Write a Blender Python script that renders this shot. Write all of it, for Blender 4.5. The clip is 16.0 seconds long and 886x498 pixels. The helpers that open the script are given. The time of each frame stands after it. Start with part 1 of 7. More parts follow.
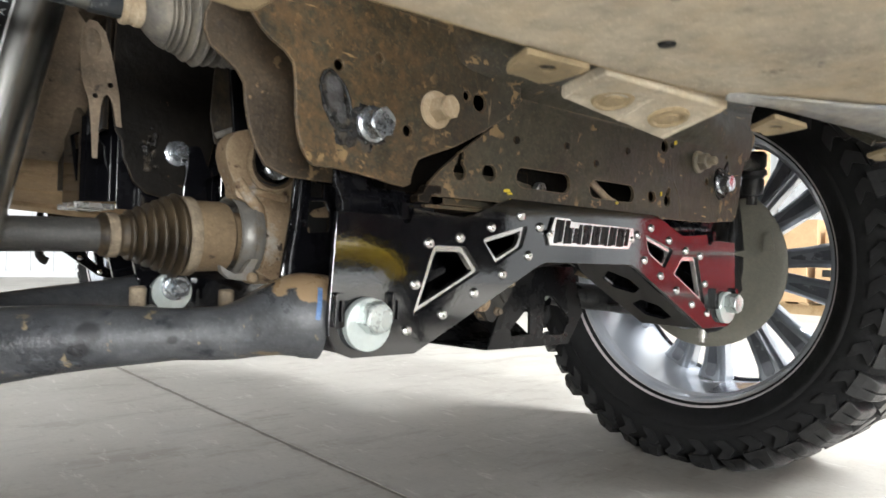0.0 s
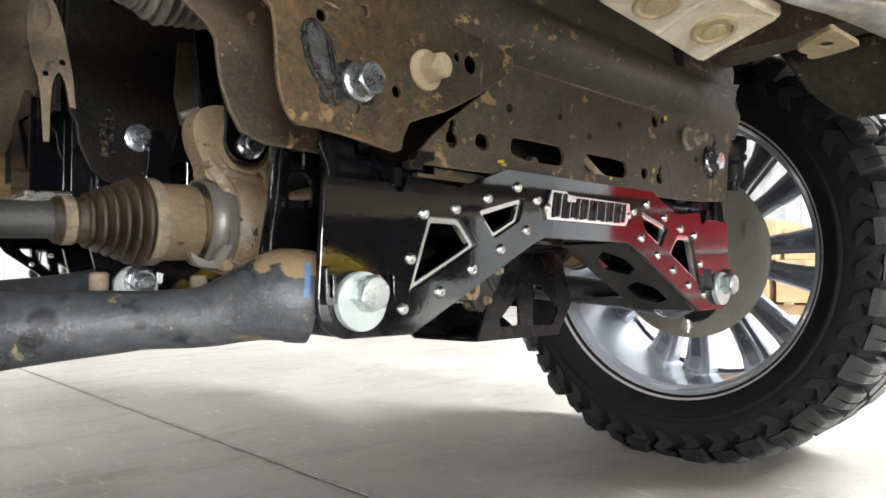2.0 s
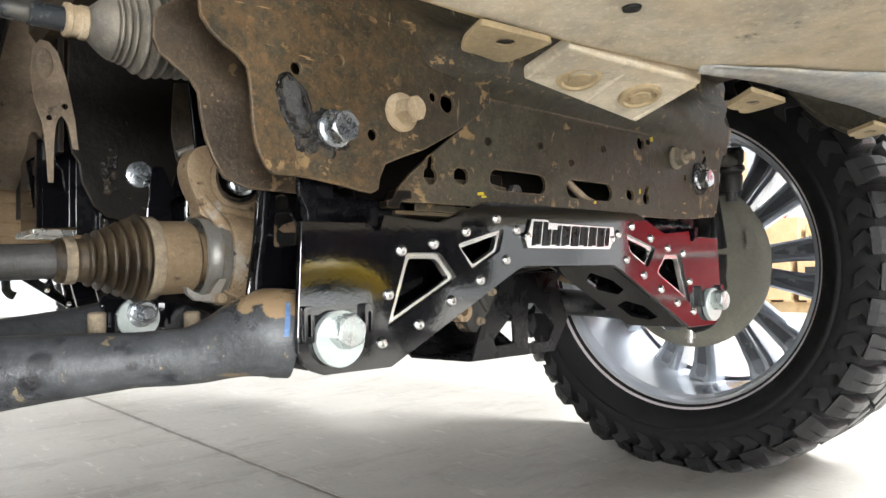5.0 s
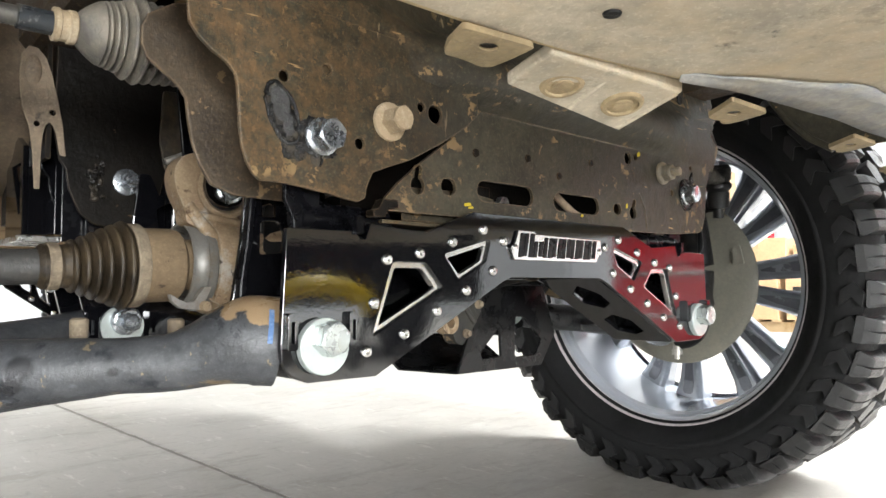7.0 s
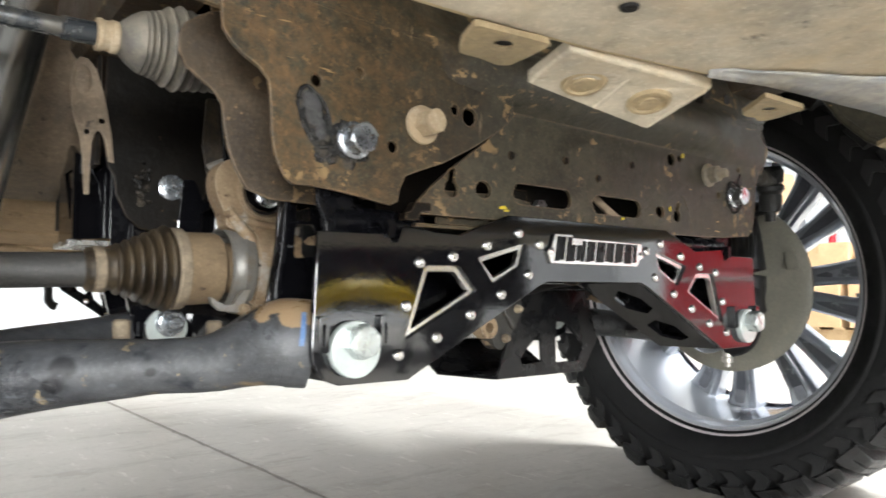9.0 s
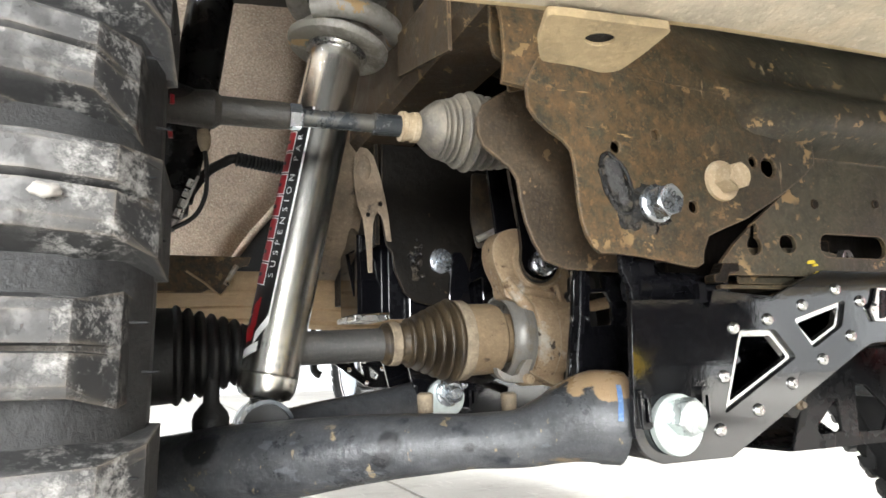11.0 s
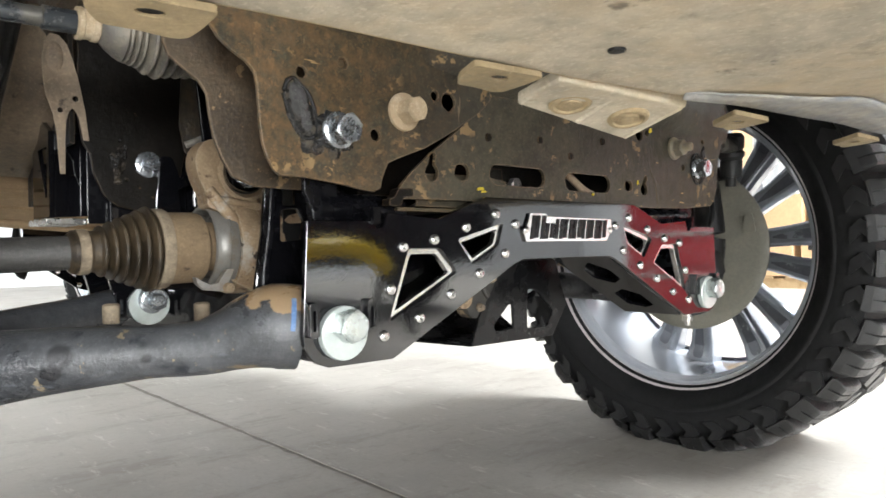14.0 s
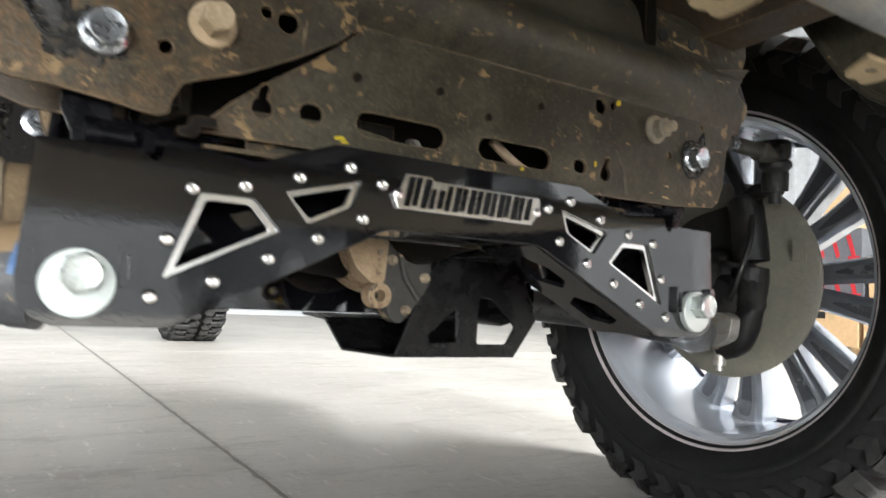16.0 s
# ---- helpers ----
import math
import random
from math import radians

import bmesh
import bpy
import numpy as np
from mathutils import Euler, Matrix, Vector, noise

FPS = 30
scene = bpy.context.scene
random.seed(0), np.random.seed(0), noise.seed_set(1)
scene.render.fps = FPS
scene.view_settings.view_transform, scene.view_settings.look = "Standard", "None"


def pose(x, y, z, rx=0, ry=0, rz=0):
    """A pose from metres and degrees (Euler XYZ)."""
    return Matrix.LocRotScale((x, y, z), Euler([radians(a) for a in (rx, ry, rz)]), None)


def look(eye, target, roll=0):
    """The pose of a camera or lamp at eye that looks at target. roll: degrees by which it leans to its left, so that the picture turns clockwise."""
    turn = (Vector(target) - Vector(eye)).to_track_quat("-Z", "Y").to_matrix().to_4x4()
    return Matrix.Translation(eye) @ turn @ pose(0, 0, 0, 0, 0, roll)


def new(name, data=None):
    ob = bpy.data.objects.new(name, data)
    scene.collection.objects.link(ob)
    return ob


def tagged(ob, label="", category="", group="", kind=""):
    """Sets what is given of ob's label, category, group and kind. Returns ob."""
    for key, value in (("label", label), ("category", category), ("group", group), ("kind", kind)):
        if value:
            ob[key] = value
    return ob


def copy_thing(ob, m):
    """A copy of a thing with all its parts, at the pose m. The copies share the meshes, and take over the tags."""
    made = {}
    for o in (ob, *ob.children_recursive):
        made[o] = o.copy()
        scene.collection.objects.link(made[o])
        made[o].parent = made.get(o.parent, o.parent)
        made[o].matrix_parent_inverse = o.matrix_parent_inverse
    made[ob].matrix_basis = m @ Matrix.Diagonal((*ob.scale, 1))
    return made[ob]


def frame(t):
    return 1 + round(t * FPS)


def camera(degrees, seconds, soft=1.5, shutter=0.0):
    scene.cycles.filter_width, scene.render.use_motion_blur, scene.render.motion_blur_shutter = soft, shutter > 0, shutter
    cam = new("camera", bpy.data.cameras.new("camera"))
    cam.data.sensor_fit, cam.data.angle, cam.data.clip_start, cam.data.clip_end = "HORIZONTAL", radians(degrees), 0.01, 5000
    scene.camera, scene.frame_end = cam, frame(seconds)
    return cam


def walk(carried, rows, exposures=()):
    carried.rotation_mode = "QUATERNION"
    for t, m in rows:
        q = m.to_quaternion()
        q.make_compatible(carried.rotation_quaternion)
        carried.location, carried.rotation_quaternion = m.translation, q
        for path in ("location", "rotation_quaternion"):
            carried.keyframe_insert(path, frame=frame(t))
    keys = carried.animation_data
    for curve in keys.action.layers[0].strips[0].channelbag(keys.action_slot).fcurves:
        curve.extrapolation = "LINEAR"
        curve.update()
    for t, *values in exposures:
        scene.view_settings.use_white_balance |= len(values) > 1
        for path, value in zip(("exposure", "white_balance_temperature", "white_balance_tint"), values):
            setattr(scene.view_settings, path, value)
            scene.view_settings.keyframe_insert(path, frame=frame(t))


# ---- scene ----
cam = camera(65.03, 16.0, shutter=0.4)
PATH = [
    (0, (-0.7021, -0.5257, 0.4468), (-0.0448, 0.2278, 0.4609), 1.73),
    (0.5, (-0.6705, -0.5163, 0.4077), (0.0083, 0.2175, 0.4341), 1.63),
    (1, (-0.6648, -0.5069, 0.3949), (0.0337, 0.2081, 0.4249), 1.20),
    (1.5, (-0.6650, -0.4856, 0.3967), (0.0420, 0.2209, 0.4288), 0.55),
    (2, (-0.6856, -0.4619, 0.4071), (0.0100, 0.2556, 0.4436), -0.13),
    (2.5, (-0.7043, -0.4708, 0.4168), (-0.0199, 0.2574, 0.4550), -0.61),
    (3, (-0.7131, -0.5052, 0.4423), (-0.0377, 0.2315, 0.4752), -0.86),
    (3.5, (-0.6844, -0.5018, 0.4429), (-0.0127, 0.2384, 0.4732), -1.13),
    (6, (-0.6728, -0.5165, 0.4316), (0.0023, 0.2195, 0.4818), -1.34),
    (6.5, (-0.6717, -0.5157, 0.4305), (0.0033, 0.2199, 0.4881), -0.97),
    (7, (-0.6713, -0.5144, 0.4299), (0.0109, 0.2141, 0.4927), -0.66),
    (7.5, (-0.6621, -0.5176, 0.4281), (0.0334, 0.1980, 0.4934), -0.47),
    (8, (-0.6363, -0.5282, 0.4258), (0.0651, 0.1815, 0.4919), -0.43),
    (8.5, (-0.6309, -0.5316, 0.4271), (0.0506, 0.1971, 0.4944), -0.45),
    (9, (-0.6561, -0.5212, 0.4284), (-0.0280, 0.2537, 0.4991), -0.38),
    (9.5, (-0.6918, -0.4995, 0.4301), (-0.1356, 0.3275, 0.5114), -0.55),
    (10, (-0.7252, -0.4840, 0.4367), (-0.2467, 0.3875, 0.5437), -0.90),
    (12.3, (-0.7356, -0.4512, 0.4499), (-0.3723, 0.4612, 0.6381), -2.44),
    (12.5, (-0.7366, -0.4510, 0.4519), (-0.3611, 0.4600, 0.6227), -2.53),
    (13, (-0.7312, -0.4604, 0.4407), (-0.2917, 0.4329, 0.5354), -2.25),
    (13.5, (-0.7045, -0.4901, 0.4441), (-0.1185, 0.3197, 0.4742), -1.81),
    (14, (-0.6879, -0.5323, 0.4599), (-0.0193, 0.2114, 0.4589), -0.96),
    (14.5, (-0.6725, -0.5524, 0.4362), (-0.0007, 0.1883, 0.4465), -0.01),
    (15, (-0.6007, -0.5897, 0.4589), (0.0291, 0.1859, 0.5009), 1.08),
    (15.5, (-0.5260, -0.5565, 0.4830), (0.0403, 0.2657, 0.5392), 2.16),
    (15.8, (-0.4340, -0.5515, 0.4241), (0.1082, 0.2862, 0.4898), 2.52),
    (16, (-0.3843, -0.5535, 0.3844), (0.1530, 0.2866, 0.4584), 2.65),
]
walk(cam, [(t, look(eye, target, roll)) for t, eye, target, roll in PATH],
     [(0.0, -0.30), (0.5, -0.10), (2.0, -0.2), (3.0, 0.05), (3.5, 0.05), (7.0, 0.05), (9.0, 0.0), (10.0, 0.28), (12.5, 0.45), (13.0, 0.47), (13.5, 0.2), (14.0, -0.05), (14.5, -0.35), (15.0, -0.25), (16.0, -0.23)])

# ---- world and lights ----
world = bpy.data.worlds.new("world")
scene.world = world
world.use_nodes = True
world.node_tree.nodes["Background"].inputs[0].default_value = (0.8, 0.9, 1.0, 1)
world.node_tree.nodes["Background"].inputs[1].default_value = 0.3


def ceiling_lamp(x, y, sx, sy, watts):
    """An area lamp for unseen ceiling tubes, placed and powered to balance the light."""
    lamp = bpy.data.lights.new("ceiling_tube", "AREA")
    lamp.shape, lamp.size, lamp.size_y, lamp.energy = "RECTANGLE", sx, sy, watts
    lamp.color = (0.955, 0.985, 1.0)
    ob = new("ceiling_tube_light", lamp)
    ob.matrix_world = pose(x, y, 5.9)
    return ob


for lx, ly, watts in ((-8.4, -3.6, 1000), (-3.0, -4.6, 1950), (3.4, 6.8, 60), (4.4, -3.6, 1800), (5.2, -5.0, 1050), (0.2, -7.0, 2050)):
    ceiling_lamp(lx, ly, 0.35, 4.6, watts)
# added fill light in a made-up doorway, low enough to brighten the underside
fill_lamp = bpy.data.lights.new("added_fill_light", "AREA")
fill_lamp.shape, fill_lamp.size, fill_lamp.size_y, fill_lamp.energy = "RECTANGLE", 4.4, 3.3, 2600
fill_lamp.color = (0.96, 0.985, 1.0)
fill_ob = new("added_fill_light", fill_lamp)
fill_ob.matrix_world = pose(-4.0, -9.1, 1.7, 90)


# ---- materials ----
def mat(name, color, rough=0.5, metal=0.0, coat=0.0):
    m = bpy.data.materials.new(name)
    m.use_nodes = True
    b = m.node_tree.nodes["Principled BSDF"]
    b.inputs["Base Color"].default_value = (*color, 1)
    b.inputs["Roughness"].default_value = rough
    b.inputs["Metallic"].default_value = metal
    b.inputs["Coat Weight"].default_value = coat
    b.inputs["Coat Roughness"].default_value = 0.04
    return m


def node(m, kind, **inputs):
    n = m.node_tree.nodes.new(kind)
    for key, value in inputs.items():
        n.inputs[key].default_value = value
    return n


def link(m, a, b):
    m.node_tree.links.new(a, b)


def coords(m, stretch=(1, 1, 1)):
    c = node(m, "ShaderNodeTexCoord")
    p = node(m, "ShaderNodeMapping")
    p.inputs["Scale"].default_value = stretch
    link(m, c.outputs["Object"], p.inputs[0])
    return p.outputs[0]


def noise_fac(m, scale, detail=6.0, low=0.4, high=0.6, stretch=(1, 1, 1), rough=0.6):
    n = node(m, "ShaderNodeTexNoise", Scale=scale, Detail=detail, Roughness=rough)
    link(m, coords(m, stretch), n.inputs["Vector"])
    r = node(m, "ShaderNodeMapRange")
    r.inputs[1].default_value, r.inputs[2].default_value = low, high
    link(m, n.outputs[0], r.inputs[0])
    return r.outputs[0]


def blend(m, fac, a, b):
    """A mix of two colours (a tuple or a socket each)."""
    n = m.node_tree.nodes.new("ShaderNodeMix")
    n.data_type = "RGBA"
    if isinstance(fac, float):
        n.inputs[0].default_value = fac
    else:
        link(m, fac, n.inputs[0])
    for socket, c in ((n.inputs[6], a), (n.inputs[7], b)):
        if isinstance(c, tuple):
            socket.default_value = (*c, 1)
        else:
            link(m, c, socket)
    return n.outputs[2]


def surface(m, color=None, rough=None, bump=None, strength=0.3, distance=0.002):
    b = m.node_tree.nodes["Principled BSDF"]
    if color is not None:
        link(m, color, b.inputs["Base Color"])
    if rough is not None:
        link(m, rough, b.inputs["Roughness"])
    if bump is not None:
        n = node(m, "ShaderNodeBump", Strength=strength, Distance=distance)
        link(m, bump, n.inputs["Height"])
        link(m, n.outputs[0], b.inputs["Normal"])
    return m


def span(m, fac, low, high):
    r = node(m, "ShaderNodeMapRange")
    r.inputs[3].default_value, r.inputs[4].default_value = low, high
    link(m, fac, r.inputs[0])
    return r.outputs[0]


def worn(name, base, dirt, rough=0.55, metal=0.0, scale=18.0, low=0.5, high=0.62, grain=0.25, spots=None, spot_at=(0.64, 0.67), spot_scale=30.0, speck=0.2, relief=0.45):
    """Paint with dirt at a broad and a fine scale, dusty specks, and flakes of bare colour where given."""
    m = mat(name, base, rough, metal)
    broad = noise_fac(m, scale, 10, low, high, rough=0.7)
    fine = noise_fac(m, scale * 9, 6, 0.35, 0.7, rough=0.7)
    c = blend(m, broad, base, dirt)
    c = blend(m, span(m, fine, 0.0, grain), c, tuple(v * 0.35 for v in base))
    c = blend(m, span(m, noise_fac(m, 340.0, 3, 0.56, 0.66), 0.0, 0.0 if metal > 0.3 else speck), c, tuple(min(0.9, v * 1.5 + 0.012) for v in dirt))
    if spots:
        c = blend(m, noise_fac(m, spot_scale, 8, *spot_at, rough=0.68), c, spots)
    return surface(m, c, span(m, broad, rough * 0.75, min(1.0, rough * 1.35)), fine, 0.02 if metal > 0.3 else relief, 0.0012)


def rubbed_edges(m, color, radius=0.003, strength=0.75):
    """Bares the sharp edges of a painted part."""
    soft = node(m, "ShaderNodeBevel", Radius=radius)
    plain = node(m, "ShaderNodeNewGeometry")
    dot = m.node_tree.nodes.new("ShaderNodeVectorMath")
    dot.operation = "DOT_PRODUCT"
    link(m, soft.outputs[0], dot.inputs[0])
    link(m, plain.outputs["Normal"], dot.inputs[1])
    r = node(m, "ShaderNodeMapRange")
    r.inputs[1].default_value, r.inputs[2].default_value, r.inputs[3].default_value, r.inputs[4].default_value = 0.985, 0.86, 0.0, strength
    link(m, dot.outputs["Value"], r.inputs[0])
    n = noise_fac(m, 55.0, 6, 0.35, 0.6)
    f = m.node_tree.nodes.new("ShaderNodeMath")
    f.operation = "MULTIPLY"
    link(m, r.outputs[0], f.inputs[0])
    link(m, n, f.inputs[1])
    old = m.node_tree.nodes["Principled BSDF"].inputs["Base Color"].links[0].from_socket
    surface(m, blend(m, f.outputs[0], old, color))


BLACK = mat("gloss_black_powder_coat", (0.004, 0.004, 0.005), 0.09, 0.0, 0.5)
BLACK.node_tree.nodes["Principled BSDF"].inputs["Specular IOR Level"].default_value = 0.7
surface(BLACK, None, span(BLACK, noise_fac(BLACK, 60, 3), 0.03, 0.07), noise_fac(BLACK, 210, 2, 0.3, 0.7), 0.085, 0.0002)
# shaded copy of BLACK: reflections cut so inner faces and tubes stay dark
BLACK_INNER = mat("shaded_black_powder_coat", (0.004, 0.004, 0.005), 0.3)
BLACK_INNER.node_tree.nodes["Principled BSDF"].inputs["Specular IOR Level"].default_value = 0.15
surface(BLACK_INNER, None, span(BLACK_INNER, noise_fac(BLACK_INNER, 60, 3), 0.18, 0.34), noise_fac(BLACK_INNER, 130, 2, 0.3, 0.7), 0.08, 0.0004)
SMEAR = worn("black_sealer", (0.007, 0.0065, 0.006), (0.060, 0.047, 0.031), 0.30, 0.0, 55.0, 0.50, 0.66, speck=0.25)
SMEAR.node_tree.nodes["Principled BSDF"].inputs["Specular IOR Level"].default_value = 0.3
BLACKSEAL = worn("glossy_black_sealer", (0.006, 0.006, 0.006), (0.014, 0.0125, 0.011), 0.22, 0.0, 60.0, speck=0.1)
SCRAPED = worn("scraped_grey_metal", (0.075, 0.073, 0.072), (0.022, 0.020, 0.018), 0.28, 0.3, 70.0, 0.42, 0.60, speck=0.0)
SATIN = worn("satin_black_paint", (0.006, 0.006, 0.0065), (0.010, 0.0098, 0.0095), 0.34, speck=0.0, relief=0.03)
SATIN.node_tree.nodes["Principled BSDF"].inputs["Specular IOR Level"].default_value = 0.2
FRAME = worn("dirty_frame_undercoat", (0.032, 0.0295, 0.020), (0.080, 0.072, 0.047), 0.44, 0.0, 8.0, 0.42, 0.64, 0.75, (0.21, 0.145, 0.072), (0.640, 0.648), 30.0, 0.4)
_s = FRAME.node_tree.nodes["Principled BSDF"].inputs["Base Color"].links[0].from_socket
_s = blend(FRAME, noise_fac(FRAME, 34.0, 3, 0.70, 0.71, (0.3, 1, 2.2)), _s, (0.40, 0.27, 0.13))
_s = blend(FRAME, noise_fac(FRAME, 46.0, 4, 0.695, 0.715, (1.5, 1, 0.14)), _s, (0.30, 0.235, 0.145))
_s = blend(FRAME, span(FRAME, noise_fac(FRAME, 3.5, 4, 0.45, 0.7), 0.0, 0.6), _s, (0.030, 0.027, 0.023))
_s = blend(FRAME, span(FRAME, noise_fac(FRAME, 95.0, 8, 0.56, 0.62, (1, 1, 0.8), 0.7), 0.0, 0.25), _s, (0.018, 0.015, 0.012))
# rust is thickest on the near ear and thins out towards the middle
_t = node(FRAME, "ShaderNodeTexCoord")
_x = node(FRAME, "ShaderNodeSeparateXYZ")
link(FRAME, _t.outputs["Object"], _x.inputs[0])
_e = node(FRAME, "ShaderNodeMapRange")
_e.inputs[1].default_value, _e.inputs[2].default_value, _e.inputs[3].default_value, _e.inputs[4].default_value = -0.38, -0.16, 0.90, 0.07
link(FRAME, _x.outputs[0], _e.inputs[0])
_n = node(FRAME, "ShaderNodeMath")
_n.operation = "MULTIPLY"
link(FRAME, _e.outputs[0], _n.inputs[0])
link(FRAME, noise_fac(FRAME, 75.0, 10, 0.38, 0.66, rough=0.75), _n.inputs[1])
_s = blend(FRAME, _n.outputs[0], _s, (0.142, 0.083, 0.036))
_f = node(FRAME, "ShaderNodeMath")
_f.operation = "MULTIPLY"
link(FRAME, _e.outputs[0], _f.inputs[0])
link(FRAME, noise_fac(FRAME, 120.0, 8, 0.57, 0.60, rough=0.7), _f.inputs[1])
_s = blend(FRAME, span(FRAME, _f.outputs[0], 0.0, 0.8), _s, (0.165, 0.098, 0.045))
_f = node(FRAME, "ShaderNodeMath")
_f.operation = "MULTIPLY"
link(FRAME, _e.outputs[0], _f.inputs[0])
link(FRAME, noise_fac(FRAME, 150.0, 8, 0.58, 0.64, (1, 1, 0.7), 0.75), _f.inputs[1])
_s = blend(FRAME, span(FRAME, _f.outputs[0], 0.0, 0.75), _s, (0.022, 0.017, 0.012))
_m = node(FRAME, "ShaderNodeMath")
_m.operation = "MULTIPLY"
link(FRAME, noise_fac(FRAME, 62.0, 7, 0.595, 0.603, rough=0.62), _m.inputs[0])
link(FRAME, noise_fac(FRAME, 7.0, 3, 0.53, 0.56), _m.inputs[1])
_s = blend(FRAME, _m.outputs[0], _s, (0.225, 0.15, 0.072))
surface(FRAME, _s)
FRAME.node_tree.nodes["Principled BSDF"].inputs["Specular IOR Level"].default_value = 0.32
rubbed_edges(FRAME, (0.30, 0.20, 0.105))
# near-black coat; on linings inside the crossmember it stands for shade
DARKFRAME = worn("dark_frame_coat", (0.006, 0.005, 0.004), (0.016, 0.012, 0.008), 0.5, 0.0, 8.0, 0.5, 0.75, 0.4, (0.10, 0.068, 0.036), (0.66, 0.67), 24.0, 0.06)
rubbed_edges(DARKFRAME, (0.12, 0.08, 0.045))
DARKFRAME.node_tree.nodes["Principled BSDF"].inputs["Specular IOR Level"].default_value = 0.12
# dark rail paint; on the front leaf it doubles as painted shade
RAIL_SHADE = worn("dark_brown_rail_and_shade_coat", (0.034, 0.0235, 0.014), (0.092, 0.062, 0.034), 0.55, 0.0, 12.0, 0.42, 0.64, 0.5, (0.22, 0.148, 0.075), (0.615, 0.625), 40.0, 0.35)
rubbed_edges(RAIL_SHADE, (0.30, 0.20, 0.105))
DUST = worn("dusty_tan_casting", (0.26, 0.175, 0.10), (0.38, 0.28, 0.175), 0.8, 0.0, 25.0, 0.42, 0.62, 0.35, (0.085, 0.048, 0.025), (0.57, 0.63), 34.0)
PAN = worn("tan_mud_washed_pan", (0.46, 0.315, 0.175), (0.58, 0.42, 0.25), 0.7, 0.0, 7.0, 0.36, 0.64, 0.3, (0.16, 0.10, 0.055), (0.60, 0.68), 14.0)
DUSTPLATE = worn("tan_dusty_sheet", (0.20, 0.148, 0.10), (0.36, 0.27, 0.18), 0.65, 0.0, 14.0, 0.38, 0.64, 0.4, (0.06, 0.045, 0.03), (0.62, 0.68), 22.0)
_s = DUST.node_tree.nodes["Principled BSDF"].inputs["Base Color"].links[0].from_socket
_s = blend(DUST, span(DUST, noise_fac(DUST, 11.0, 8, 0.54, 0.60, rough=0.7), 0.0, 0.75), _s, (0.42, 0.39, 0.34))
_s = blend(DUST, noise_fac(DUST, 60.0, 6, 0.645, 0.675, (1, 1, 0.7), 0.6), _s, (0.035, 0.024, 0.015))
surface(DUST, _s)
rubbed_edges(DUST, (0.46, 0.40, 0.31), 0.004, 0.6)
rubbed_edges(DUSTPLATE, (0.36, 0.29, 0.20))
ALLOY = worn("dusty_cast_aluminium", (0.45, 0.43, 0.40), (0.34, 0.30, 0.24), 0.42, 0.6, 22.0, 0.45, 0.62, 0.3)
CUP = worn("brown_dust_caked_steel", (0.17, 0.115, 0.062), (0.26, 0.185, 0.108), 0.75, 0.0, 22.0, 0.40, 0.62, 0.35, (0.06, 0.038, 0.022), (0.62, 0.66), 30.0)
SEAT = worn("tan_stained_spring_steel", (0.36, 0.345, 0.31), (0.19, 0.175, 0.145), 0.42, 0.2, 14.0, 0.46, 0.56, 0.3, (0.40, 0.265, 0.125), (0.585, 0.60), 22.0)
SLEEVE = worn("dusty_black_sleeve", (0.045, 0.041, 0.035), (0.085, 0.076, 0.062), 0.5, 0.1, 16.0)
BOOT = worn("dusty_rubber_boot", (0.022, 0.016, 0.010), (0.100, 0.070, 0.037), 0.45, 0.0, 26.0, 0.42, 0.64, 0.5)
FLANGE = worn("scuffed_bare_flange", (0.20, 0.19, 0.17), (0.20, 0.155, 0.105), 0.55, 0.35, 26.0, 0.5, 0.66, 0.3, (0.075, 0.06, 0.045), (0.60, 0.64), 34.0)
BOOTGREY = worn("pale_grey_boot", (0.085, 0.078, 0.068), (0.235, 0.205, 0.16), 0.42, 0.0, 22.0, 0.4, 0.62, 0.3)
BOOTTAN = worn("tan_dusty_boot", (0.16, 0.12, 0.08), (0.36, 0.29, 0.20), 0.75, 0.0, 30.0, 0.4, 0.62, 0.3)
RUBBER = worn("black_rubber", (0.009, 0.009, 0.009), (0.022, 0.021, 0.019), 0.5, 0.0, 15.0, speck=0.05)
TYRE = worn("tyre_rubber", (0.0065, 0.0065, 0.007), (0.012, 0.0117, 0.0115), 0.7, 0.0, 9.0, 0.4, 0.65, 0.3, speck=0.0)
TYRE.node_tree.nodes["Principled BSDF"].inputs["Specular IOR Level"].default_value = 0.25
GROOVE = worn("dusty_groove_rubber", (0.009, 0.009, 0.0092), (0.024, 0.0232, 0.022), 0.6, 0.0, 20.0, 0.4, 0.65, 0.3)
TREAD = mat("dusty_tread_rubber", (0.02, 0.02, 0.021), 0.8)
_t = node(TREAD, "ShaderNodeTexCoord")
_x = node(TREAD, "ShaderNodeSeparateXYZ")
link(TREAD, _t.outputs["Object"], _x.inputs[0])
_r = node(TREAD, "ShaderNodeMapRange")
_r.inputs[1].default_value, _r.inputs[2].default_value = 0.459, 0.470
link(TREAD, _x.outputs[2], _r.inputs[0])
_w = noise_fac(TREAD, 14.0, 6, 0.35, 0.62)
_g = noise_fac(TREAD, 75.0, 6, 0.40, 0.64)
_i = node(TREAD, "ShaderNodeObjectInfo")
_dust = blend(TREAD, _g, (0.085, 0.0825, 0.080), (0.195, 0.189, 0.183))
_dust = blend(TREAD, noise_fac(TREAD, 30.0, 8, 0.60, 0.70, rough=0.75), _dust, (0.32, 0.31, 0.295))
_base = blend(TREAD, span(TREAD, _w, 0.0, 0.7), (0.011, 0.011, 0.0113), (0.034, 0.033, 0.032))
_m = node(TREAD, "ShaderNodeMath")
_m.operation = "MULTIPLY"
